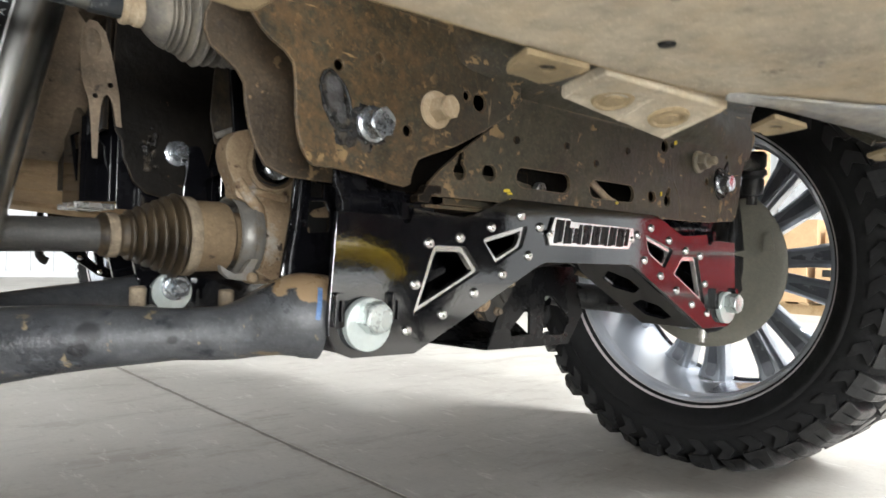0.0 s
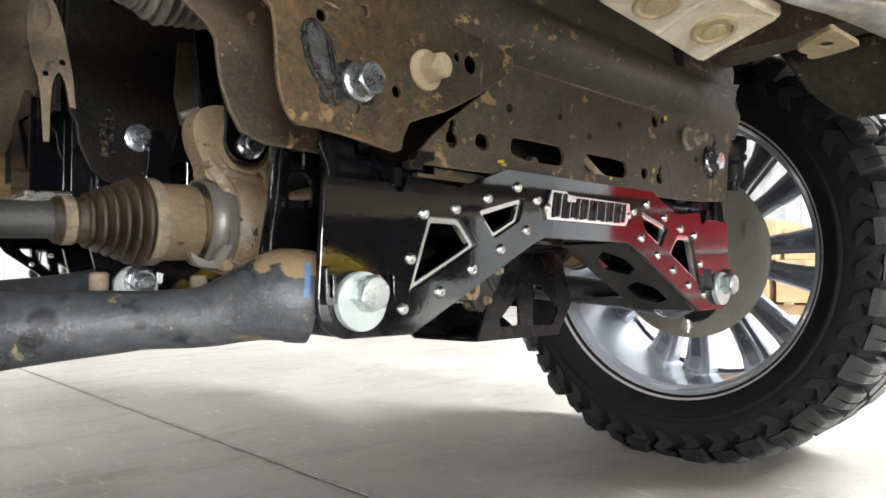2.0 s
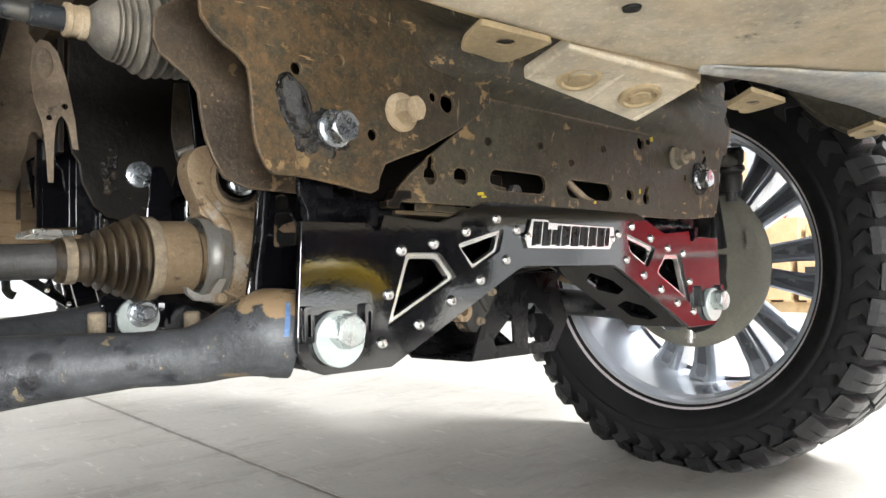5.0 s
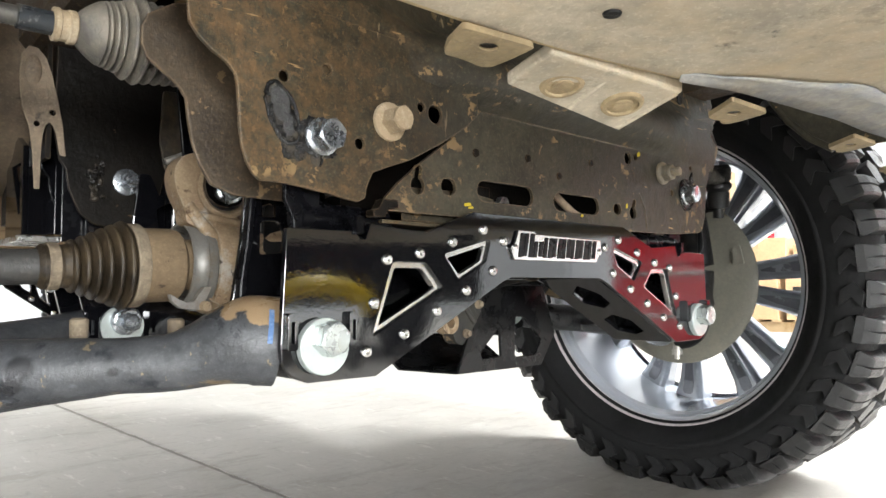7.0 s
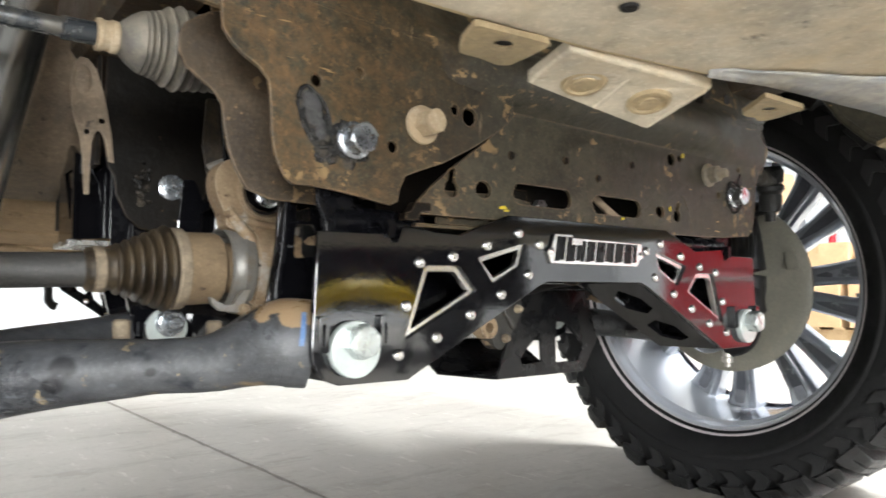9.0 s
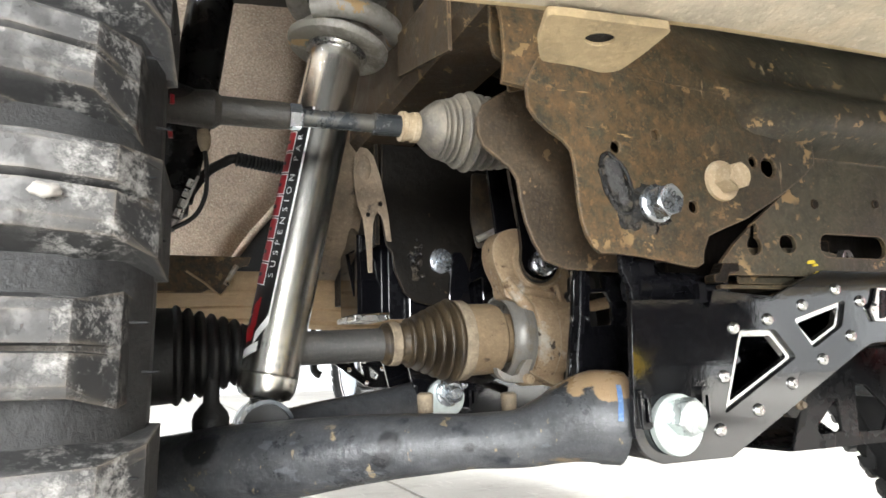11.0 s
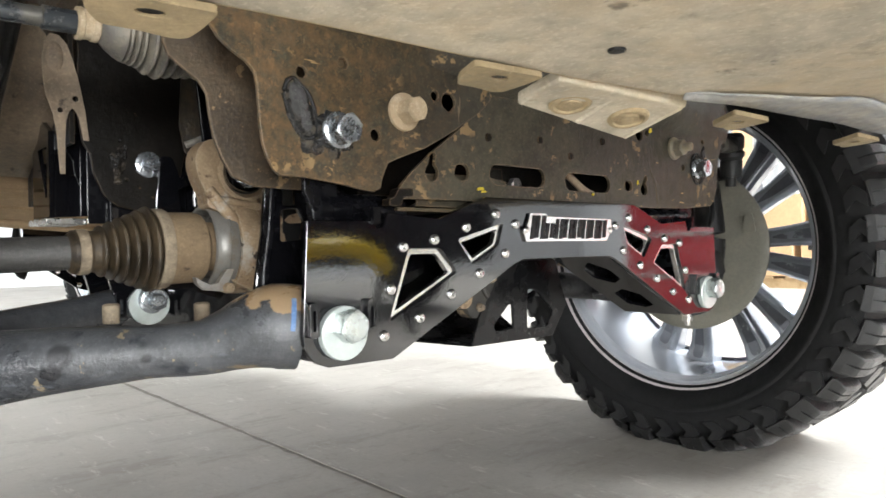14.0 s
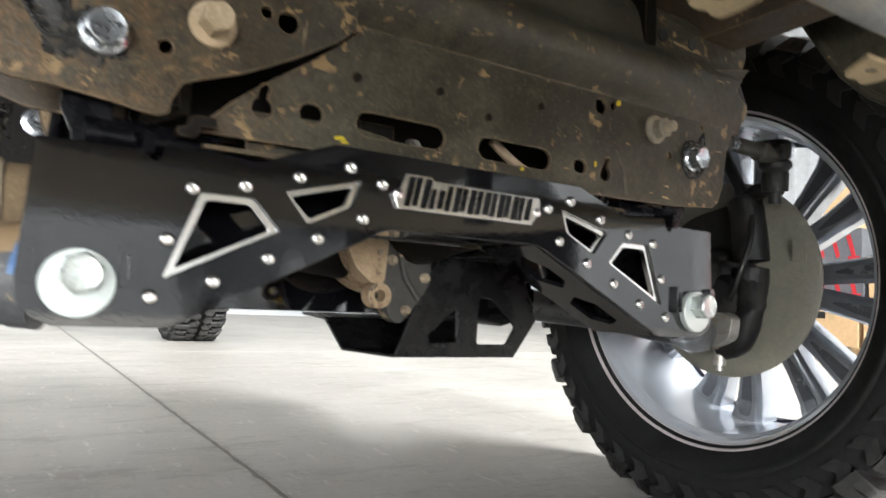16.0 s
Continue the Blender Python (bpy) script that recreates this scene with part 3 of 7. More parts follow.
def smooth_path(points, steps=6):
    pts = [Vector(p) for p in points]
    out = []
    for i in range(len(pts) - 1):
        p0, p1, p2, p3 = pts[max(i - 1, 0)], pts[i], pts[i + 1], pts[min(i + 2, len(pts) - 1)]
        for k in range(steps):
            t = k / steps
            out.append(0.5 * ((2 * p1) + (p2 - p0) * t + (2 * p0 - 5 * p1 + 4 * p2 - p3) * t * t + (3 * p1 - p0 - 3 * p2 + p3) * t ** 3))
    return out + [pts[-1]]


def hex_head(af, h, m, bm=None):
    """A hexagon head with a chamfered crown, standing along the local x axis."""
    own = bm or bmesh.new()
    r = af / math.sqrt(3)
    lathe([(0, 0), (0, r), (h * 0.88, r)], 6, m, own)
    # the crown: six flats running into a round washer face
    n = 24
    outer, inner = [], []
    for i in range(n):
        a = 2 * math.pi * i / n
        k = math.cos(math.pi / 6) / math.cos((a % (math.pi / 3)) - math.pi / 6)
        outer.append(own.verts.new(m @ Vector((h * (0.88 + 0.07 * (1 - k) / 0.134), r * k * math.cos(a), r * k * math.sin(a)))))
        inner.append(own.verts.new(m @ Vector((h, r * 0.82 * math.cos(a), r * 0.82 * math.sin(a)))))
    for i in range(n):
        own.faces.new((outer[i - 1], outer[i], inner[i], inner[i - 1]))
    dish = [own.verts.new(m @ Vector((h * 0.97, r * 0.66 * math.cos(2 * math.pi * i / n), r * 0.66 * math.sin(2 * math.pi * i / n)))) for i in range(n)]
    for i in range(n):
        own.faces.new((inner[i - 1], inner[i], dish[i], dish[i - 1]))
    own.faces.new(dish)
    return own


def flip(points, s):
    return [(s * x, z) for x, z in points]


def lettering(name, words, size, material, parent, m, bend=None, squeeze=1.0, spread=1.0, length=0.0):
    """Raised print in the built-in font, laid by m, or bent by a function of its flat place."""
    cu = bpy.data.curves.new(name, "FONT")
    cu.body, cu.size, cu.align_x, cu.align_y, cu.resolution_u = words, size, "CENTER", "CENTER", 3
    cu.space_character = spread
    tmp = new("tmp_text", cu)
    bpy.context.view_layer.update()
    me = bpy.data.meshes.new_from_object(tmp)
    bpy.data.objects.remove(tmp)
    me.name = name
    if length:
        xs = [v.co.x for v in me.vertices]
        squeeze = length / (max(xs) - min(xs))
        for v in me.vertices:
            v.co.x -= (max(xs) + min(xs)) / 2
    for v in me.vertices:
        v.co.x *= squeeze
        v.co = bend(v.co) if bend else m @ v.co
    me.materials.clear()
    me.materials.append(material)
    ob = new(name, me)
    ob.parent = parent
    return ob


def bolt(parent, at, direction, af, h, flange_r=0.0, material=ZINC, name="bolt", washer_mat=None, stud=0.0):
    """A flanged bolt or nut that stands out from a surface."""
    d = Vector(direction)
    m = along(at, Vector(at) + d)
    bm = bmesh.new()
    turn = Matrix.Rotation(radians(17), 4, "X")
    if flange_r:
        lathe([(0, 0), (0, flange_r), (0.0022, flange_r), (0.0034, flange_r * 0.97), (0.0052, af * 0.55), (0.0052, 0)], 32, m, bm)
    hex_head(af, h, m @ Matrix.Translation((0.0045 if flange_r else 0, 0, 0)) @ turn, bm)
    if stud:
        turns = [(h + 0.0035 + k * 0.0006, af * (0.30 if k % 2 else 0.27)) for k in range(int(stud / 0.0006))]
        lathe([(h + 0.003, af * 0.27)] + turns + [(h + stud + 0.0040, af * 0.27), (h + stud + 0.0048, af * 0.22), (h + stud + 0.0048, 0)], 18, m, bm)
    return part(name, bm, material, parent, smooth=28)

# ---- the hall ----
def hall():
    floor = tagged(part("floor", box(-9, 12, -9, 11, -0.20, -0.002), JOINT), "grey polished concrete hall floor with saw-cut joints", "floor", kind="structure")
    xs, ys = [-9.0, -4.4, 0.112, 4.6, 9.1, 12.0], [-9.0, -5.6, 3.9, 11.0]
    g = 0.0062
    for i in range(len(xs) - 1):
        for j in range(len(ys) - 1):
            # saw-cut edges, slightly chipped along the joint under the truck
            x0, x1, y0, y1 = xs[i] + g, xs[i + 1] - g, ys[j] + g, ys[j + 1] - g
            out = [(x0, y0)]
            n = 260 if j == 1 else 1
            rnd = random.Random(10 * i + j)
            chip = [rnd.uniform(-0.0014, 0.0012) + (rnd.uniform(0.001, 0.005) if rnd.random() < 0.14 else 0) for k in range(2 * n)]
            if i == 1:
                out += [(x1, y0)] + [(x1 - max(-0.002, chip[k]), y0 + (y1 - y0) * k / n) for k in range(1, n)] + [(x1, y1), (x0, y1)]
            elif i == 2:
                out += [(x1, y0), (x1, y1), (x0, y1)] + [(x0 + max(-0.002, chip[n + k]), y0 + (y1 - y0) * k / n) for k in range(n - 1, 0, -1)]
            else:
                out += [(x1, y0), (x1, y1), (x0, y1)]
            part("slab", plate(out, -0.002, 0.0, m=XY), CONCRETE, floor)
    for name, x0, x1, y0, y1 in (("wall_east", 12, 12.2, -9, 11), ("wall_west", -9.2, -9, -9, 11), ("wall_north", -9.2, 12.2, 11, 11.2), ("wall_south", -9.2, 12.2, -9.2, -9)):
        bm = bmesh.new()
        if name == "wall_south":
            # made-up opening, left for the added fill light
            box(x0, -6.3, y0, y1, 0, 6.2, bm)
            box(-6.3, -1.7, y0, y1, 3.4, 6.2, bm)
            box(-1.7, 3.4, y0, y1, 0, 6.2, bm)
            # white end piece added out of view to brighten the beam's far reflection
            tagged(part("wall_south_white", box(3.4, x1, y0, y1 + 0.035, 0, 6.2), WALL), "unseen white wall section added to brighten the beam's reflection", "wall", kind="structure")
        else:
            box(x0, x1, y0, y1, 0, 6.2, bm)
        # upright ribs of the wall cladding
        span_x = x1 - x0 > 1
        n = int(((x1 - x0) if span_x else (y1 - y0)) / 0.3)
        for k in range(n):
            if span_x:
                c = x0 + 0.3 * k + 0.15
                inner = y0 if y0 > 0 else y1
                s = -1 if y0 > 0 else 1
                low = 3.45 if name == "wall_south" and -6.4 < c < -1.6 else 0.1
                box(c - 0.03, c + 0.03, min(inner, inner + s * 0.03), max(inner, inner + s * 0.03), low, 6.1, bm)
            else:
                c = y0 + 0.3 * k + 0.15
                inner = x0 if x0 > 0 else x1
                s = -1 if x0 > 0 else 1
                box(min(inner, inner + s * 0.03), max(inner, inner + s * 0.03), c - 0.03, c + 0.03, 0.1, 6.1, bm)
        tagged(part(name, bm, REARWALL if name == "wall_south" else WALL), "unseen grey ribbed wall, toned to dim the beam's reflection" if name == "wall_south" else "white ribbed sheet metal hall wall", "wall", kind="structure")
    tagged(part("ceiling", box(-9.2, 12.2, -9.2, 11.2, 6.2, 6.4), CEIL), "white hall ceiling", "ceiling", kind="structure")


hall()


# ---- lift crossmember, the black box beam between the control arms ----
BEAM_OUT = [(-0.369, 0.486), (-0.298, 0.487), (-0.293, 0.480), (-0.287, 0.480), (-0.281, 0.495), (-0.212, 0.490), (-0.145, 0.515),
            (0.145, 0.515), (0.212, 0.490), (0.281, 0.495), (0.287, 0.480), (0.293, 0.480), (0.298, 0.487), (0.369, 0.486),
            (0.3745, 0.388), (0.3735, 0.376), (0.369, 0.366), (0.361, 0.359), (0.349, 0.3545), (0.276, 0.354), (0.100, 0.441), (0.085, 0.446),
            (-0.085, 0.446), (-0.100, 0.441), (-0.276, 0.354), (-0.349, 0.3545), (-0.361, 0.359), (-0.369, 0.366), (-0.3735, 0.376), (-0.3745, 0.388)]
WIN1 = [(-0.255, 0.460), (-0.213, 0.460), (-0.190, 0.435), (-0.280, 0.390)]
WIN1_IN = [(-0.2505, 0.4545), (-0.2165, 0.4545), (-0.1985, 0.435), (-0.271, 0.3995)]
WIN2 = [(-0.188, 0.469), (-0.118, 0.487), (-0.126, 0.4625), (-0.1665, 0.4425)]
WIN2_IN = [(-0.181, 0.4655), (-0.1255, 0.4805), (-0.1325, 0.4635), (-0.164, 0.4485)]
SCREWS = [(0.262, 0.462), (0.221, 0.469), (0.176, 0.482), (0.130, 0.497), (0.098, 0.486), (0.116, 0.453), (0.157, 0.432), (0.199, 0.412),
          (0.242, 0.391), (0.287, 0.377), (0.278, 0.421)]


def lift_crossmember():
    top = thing("lift_crossmember", "gloss black powder-coated steel crossmember with bright-trimmed windows", "crossmember")
    holes = [rounded(flip(w, s), 0.004, 3) for w in (WIN1, WIN2) for s in (1, -1)]
    part("rear_plate", plate(BEAM_OUT, 0.0, 0.006, holes), BLACK, top, bevel=0.0012)
    horn = [(-0.3660, 0.440), (-0.3598, 0.480), (-0.3548, 0.5415), (-0.352, 0.60), (-0.30, 0.60), (-0.293, 0.487), (-0.212, 0.490), (-0.145, 0.515)]
    front = horn + [(-x, z) for x, z in reversed(horn)] + BEAM_OUT[14:]
    cuts = [w for s in (1, -1) for w in (rounded(flip([(-0.3375, 0.534), (-0.3225, 0.5355), (-0.3225, 0.5062), (-0.3375, 0.5062)], s), 0.002, 2),
                                         rounded(flip([(-0.3390, 0.5018), (-0.3200, 0.5030), (-0.3130, 0.4910), (-0.3150, 0.4710), (-0.3400, 0.4690)], s), 0.003, 2))]
    part("front_plate", plate(front, 0.100, 0.106, cuts), BLACK, top, bevel=0.0012)
    part("top_plate", box(-0.14, 0.14, 0.006, 0.100, 0.507, 0.513), BLACK, top)
    part("bottom_plate", box(-0.088, 0.088, 0.006, 0.100, 0.448, 0.453), BLACK, top)
    for s in (1, -1):
        # sloping lower plates with long diamond cut-outs
        a, b = Vector((-0.088 * s, 0, 0.4485)), Vector((-0.272 * s, 0, 0.3565))
        ln = (b - a).length
        d = (b - a).normalized()
        m = Matrix.Identity(4)
        m.col[0], m.col[1], m.col[2] = (*d, 0), (0, 1, 0, 0), (*d.cross(Vector((0, 1, 0))), 0)
        m.translation = a
        cut = [rounded([(0.02, 0.05), (0.045, 0.03), (0.075, 0.03), (0.092, 0.05), (0.075, 0.075), (0.045, 0.075)], 0.004),
               rounded([(0.112, 0.05), (0.130, 0.03), (0.17, 0.03), (0.182, 0.05), (0.17, 0.075), (0.130, 0.075)], 0.004)]
        part("lower_plate", plate([(0, 0.006), (ln, 0.006), (ln, 0.100), (0, 0.100)], -0.0025, 0.0025, cut, m), BLACK, top)
        a, b = Vector((-0.142 * s, 0, 0.511)), Vector((-0.212 * s, 0, 0.4855))
        bm = bmesh.new()
        for x0, z0, x1, z1 in ((-0.142, 0.511, -0.212, 0.4855), (-0.212, 0.4855, -0.278, 0.489)):
            q = [bm.verts.new((s * x, y, z + dz)) for x, z in ((x0, z0), (x1, z1)) for y in (0.006, 0.100) for dz in (0, -0.006)]
            for f in ((0, 1, 3, 2), (4, 6, 7, 5), (0, 4, 5, 1), (2, 3, 7, 6), (0, 2, 6, 4), (1, 5, 7, 3)):
                bm.faces.new([q[i] for i in f])
        part("upper_plate", bm, BLACK, top)
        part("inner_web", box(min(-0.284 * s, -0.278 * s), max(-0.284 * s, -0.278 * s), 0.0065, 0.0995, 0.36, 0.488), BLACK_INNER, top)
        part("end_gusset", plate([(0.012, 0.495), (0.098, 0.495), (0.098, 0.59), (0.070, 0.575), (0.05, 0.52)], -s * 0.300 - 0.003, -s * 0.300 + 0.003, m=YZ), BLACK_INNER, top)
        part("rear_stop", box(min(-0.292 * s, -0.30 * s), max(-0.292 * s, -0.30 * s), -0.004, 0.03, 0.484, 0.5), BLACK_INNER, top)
        # folded lip on the front plate's end, with its weld beads
        lip = [(-0.3525, 0.60), (-0.3553, 0.5415), (-0.3603, 0.480), (-0.3665, 0.440), (-0.3680, 0.405), (-0.3610, 0.405), (-0.3590, 0.440), (-0.3525, 0.480), (-0.3475, 0.5415), (-0.3450, 0.60)]
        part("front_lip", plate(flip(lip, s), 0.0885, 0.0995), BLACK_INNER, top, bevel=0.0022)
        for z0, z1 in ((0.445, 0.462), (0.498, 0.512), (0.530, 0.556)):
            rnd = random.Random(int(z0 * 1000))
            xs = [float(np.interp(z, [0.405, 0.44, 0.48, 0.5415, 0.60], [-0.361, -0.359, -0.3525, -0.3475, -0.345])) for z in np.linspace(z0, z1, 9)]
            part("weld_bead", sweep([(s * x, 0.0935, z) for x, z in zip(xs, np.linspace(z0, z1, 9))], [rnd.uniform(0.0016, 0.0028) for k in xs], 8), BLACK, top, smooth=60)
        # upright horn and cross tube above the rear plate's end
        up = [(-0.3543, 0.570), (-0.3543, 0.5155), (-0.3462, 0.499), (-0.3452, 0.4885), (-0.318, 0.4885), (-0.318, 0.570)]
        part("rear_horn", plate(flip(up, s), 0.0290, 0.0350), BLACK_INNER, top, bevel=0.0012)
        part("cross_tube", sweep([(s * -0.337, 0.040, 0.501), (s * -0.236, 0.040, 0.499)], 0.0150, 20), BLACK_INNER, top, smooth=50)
        for w, wi in ((WIN1, WIN1_IN), (WIN2, WIN2_IN)):
            ring = plate(rounded(flip(w, s), 0.004, 3), 0.0035, 0.0105, [rounded(flip(wi, s), 0.003, 3)])
            part("window_trim", ring, STAIN, top, "polished metal window trim", bevel=0.0006)
        for x, z in SCREWS:
            m = along((-x * s, 0.0005, z), (-x * s, -1, z))
            bm = lathe([(0, 0), (0, 0.0058), (0.0012, 0.0058), (0.0030, 0.0048), (0.0040, 0.0034), (0.0040, 0.0028)], 16, m)
            lathe([(0.0040, 0.0028), (0.0012, 0.0026), (0.0012, 0)], 6, m, bm)
            part("button_screw", bm, STAIN, top, "stainless button-head screw", smooth=40)
        # upright guide lugs on both sides of the cam washer
        for x in (0.3665, 0.3045):
            lug = rounded([(-s * x - 0.0048, 0.383), (-s * x + 0.0048, 0.383), (-s * x + 0.0048, 0.414), (-s * x - 0.0048, 0.414)], 0.003)
            hole = rounded([(-s * x - 0.0016, 0.389), (-s * x + 0.0016, 0.389), (-s * x + 0.0016, 0.407), (-s * x - 0.0016, 0.407)], 0.001)
            part("cam_guide", plate(lug, -0.0065, -0.0005, [hole]), BLACK, top, bevel=0.001)
        m = along((-s * 0.336, -0.001, 0.385), (-s * 0.336, -1, 0.385))
        bm = lathe([(0, 0), (0, 0.0246), (0.0066, 0.0246), (0.0074, 0.0238), (0.0074, 0)], 40, m)
        part("cam_washer", bm, WASHER, top, "pale zinc cam washer", smooth=35)
        hb = bolt(top, (-s * 0.336, -0.0084, 0.392), (0, -1, 0), 0.0265, 0.0175, material=PIVOT, name="pivot_bolt")
        tagged(hb, "bright zinc hexagon bolt head")
    # the name plate, lettering replaced by plain slanted bars
    outline = [(-0.0885, 0.4785), (-0.0835, 0.466), (0.0735, 0.466), (0.0795, 0.474), (0.0845, 0.480), (0.0835, 0.4945), (-0.045, 0.496), (-0.048, 0.499), (-0.076, 0.499), (-0.0815, 0.486)]
    np_ = part("name_plate", plate(outline, -0.0038, -0.0004), STAIN, top, "bright metal badge with black bars", bevel=0.0006)
    x = -0.0775
    for k in range(17):
        w = (0.0062, 0.0056, 0.0066, 0.0052)[k % 4]
        lo, hi = 0.4688 + (0.0014 if k % 3 == 1 else 0.0), (0.4965 if k < 3 else 0.4880 if k < 5 else 0.4930)
        t = 0.20 * (hi - lo)
        q = [(x, lo), (x + w, lo), (x + w + t, hi), (x + t, hi)]
        part("badge_bar", plate(rounded(q, 0.0010, 2), -0.0048, -0.0030), SATIN, np_)
        x += w + (0.0022, 0.0036, 0.0020, 0.0038)[k % 4]
    for x in (-0.0835, 0.0805):
        m = along((x, -0.003, 0.4795), (x, -1, 0.4795))
        part("badge_screw", lathe([(0, 0), (0, 0.0045), (0.002, 0.0042), (0.0032, 0.002), (0.0032, 0)], 14, m), STAIN, np_, smooth=40)
    return top


lift_crossmember()


# ---- brown frame crossmember above the beam ----
def smear(cx, y, cz, ra, rb, lean, high, seed):
    """A thin ragged patch on a plate that faces the rear."""
    bm = bmesh.new()
    off = Vector((seed * 3.7, seed * 1.3, 0))
    mid = bm.verts.new((cx, y - high, cz))
    rings, n = [], 44
    for q, h in ((0.45, 1.0), (0.75, 0.9), (0.93, 0.6), (1.0, -0.3)):
        ring = []
        for i in range(n):
            a = 2 * math.pi * i / n
            d = Vector((math.cos(a), math.sin(a), 0))
            k = q * (1.0 + 0.30 * noise.noise(d * 1.6 + off) + 0.13 * noise.noise(d * 5.0 + off))
            u, v = ra * k * d.x, rb * k * d.y
            t = radians(lean)
            ring.append(bm.verts.new((cx + u * math.cos(t) - v * math.sin(t), y - high * h - 0.0007 * noise.noise(d * 7.0 * q + off) * (h > 0), cz + u * math.sin(t) + v * math.cos(t))))
        rings.append(ring)
    for i in range(n):
        bm.faces.new((mid, rings[0][i - 1], rings[0][i]))
    for a, b in zip(rings, rings[1:]):
        for i in range(n):
            bm.faces.new((a[i - 1], a[i], b[i], b[i - 1]))
    return bm


def frame_crossmember():
    top = thing("frame_crossmember", "dirt-brown stamped steel frame crossmember with slots and weld splatter", "crossmember")
    # rear wall with its slots
    holes = [slot(-0.118, -0.021, 0.5435, 0.0115), slot(0.019, 0.117, 0.5425, 0.0115), slot(-0.173, -0.151, 0.543, 0.0088), slot(0.151, 0.171, 0.543, 0.0075),
             keyhole(0.201, 0.540, 0.0085, 0.004, 0.016, 0.25), keyhole(-0.206, 0.540, 0.0092, 0.0042, 0.018, 0.1)]
    # a bolting ear, then the slotted web that runs on into the other ear
    near = [(-0.453, 0.666), (-0.453, 0.656), (-0.452, 0.645), (-0.444, 0.634), (-0.434, 0.626), (-0.421, 0.619), (-0.413, 0.611), (-0.411, 0.600), (-0.410, 0.584), (-0.409, 0.565), (-0.407, 0.552), (-0.403, 0.540),
            (-0.396, 0.529), (-0.390, 0.525), (-0.370, 0.525), (-0.348, 0.523), (-0.325, 0.520), (-0.301, 0.516), (-0.290, 0.515), (-0.282, 0.519), (-0.280, 0.530), (-0.273, 0.544), (-0.256, 0.551), (-0.226, 0.562),
            (-0.182, 0.585), (-0.144, 0.609), (-0.131, 0.6205), (-0.1285, 0.624)]
    leaf_near = [(-0.411, 0.702), (-0.445, 0.681), (-0.456, 0.673), (-0.461, 0.661), (-0.461, 0.646), (-0.456, 0.634), (-0.446, 0.627), (-0.429, 0.615), (-0.422, 0.605), (-0.420, 0.586), (-0.416, 0.566), (-0.409, 0.548),
                 (-0.398, 0.530), (-0.375, 0.522)]
    far = [(0.241, 0.514), (0.325, 0.516), (0.398, 0.522), (0.409, 0.530), (0.419, 0.553), (0.426, 0.599), (0.438, 0.626), (0.463, 0.648), (0.472, 0.663), (0.463, 0.674), (0.436, 0.685), (0.458, 0.706), (0.474, 0.724)]
    spots = ((-0.192, 0.614, 0.0095), (-0.211, 0.618, 0.0050), (-0.288, 0.570, 0.0055), (-0.324, 0.633, 0.0048), (-0.368, 0.618, 0.0052),
             (0.191, 0.618, 0.0090), (0.211, 0.622, 0.005), (0.312, 0.579, 0.005), (0.374, 0.624, 0.004))
    part("near_ear", plate(near + [(-0.1285, 0.676), (-0.44, 0.690)], 0.0065, 0.0110, [circle(x, z, r, 14) for x, z, r in spots if x < 0]), FRAME, top, "brown bolting ear with scraped paint", bevel=0.0012)
    web = [(-0.2535, 0.511), (-0.2475, 0.525), (-0.231, 0.541), (-0.199, 0.566), (-0.165, 0.590), (-0.137, 0.613), (-0.1225, 0.6265), (-0.1225, 0.676), (0.36, 0.70)] + far[::-1]
    part("web_and_ear", plate(web, 0.0195, 0.0240, holes + [circle(x, z, r, 14) for x, z, r in spots if x > 0]), FRAME, top, "brown slotted web with the far ear", bevel=0.0012)
    part("ear_fold", sweep([(0.237, 0.0205, 0.520), (0.232, 0.0205, 0.549), (0.218, 0.0208, 0.570)], 0.0022, 8), FRAME, top, smooth=60)
    # rolled upper shell: a soft shoulder and a long slope forward
    prof = [(0.0205, 0.628, 0), (0.0190, 0.633, 0), (0.0080, 0.640, 0), (-0.0040, 0.650, 0.4), (-0.0048, 0.660, 0.9), (-0.0048, 0.669, 1.0), (-0.0046, 0.678, 0.9), (-0.0022, 0.687, 0.6), (0.0020, 0.695, 0.2), (0.010, 0.702, 0), (0.020, 0.708, 0), (0.027, 0.716, 0),
            (0.031, 0.730, 0), (0.035, 0.750, 0), (0.044, 0.770, 0), (0.065, 0.79, 0), (0.11, 0.80, 0)]
    bm = bmesh.new()
    rows = []
    for x in np.linspace(-0.472, 0.436, 37):
        cut = 0.628 + 0.038 * min(1.0, max(0.0, (-0.40 - x) / 0.05))
        back = 0.009 * min(1.0, max(0.0, (-0.14 - x) / 0.12))
        t = min(1.0, max(0.0, (x + 0.30) / 0.22))
        k = 0.014 * t * t * (3 - 2 * t)

        def flare(zz):
            # the far end spreads towards the rail
            end = float(np.interp(zz, [0.64, 0.668, 0.684, 0.729, 0.758, 0.80], [0.452, 0.468, 0.439, 0.476, 0.494, 0.515]))
            return x if x < 0.30 else 0.30 + (x - 0.30) * (end - 0.30) / 0.136

        t = min(1.0, max(0.0, (x - 0.22) / 0.17))
        t = t * t * (3 - 2 * t)
        k *= 1 - t

        near_t = min(1.0, max(0.0, (-0.15 - x) / 0.13))
        near_t = near_t * near_t * (3 - 2 * near_t)

        def lie(y, zz):
            # flush with the far ear at one end and with the top of the near ear at the other
            flat = float(np.interp(zz, [0.628, 0.672, 0.684, 0.70, 0.72, 0.74, 0.80], [0.0125, 0.0110, 0.0068, 0.0072, 0.0090, 0.0140, 0.060])) - back
            y = y + (flat - y) * near_t
            return y + (0.0165 - y) * t * (1.0 if y < 0.0165 else 0.0)

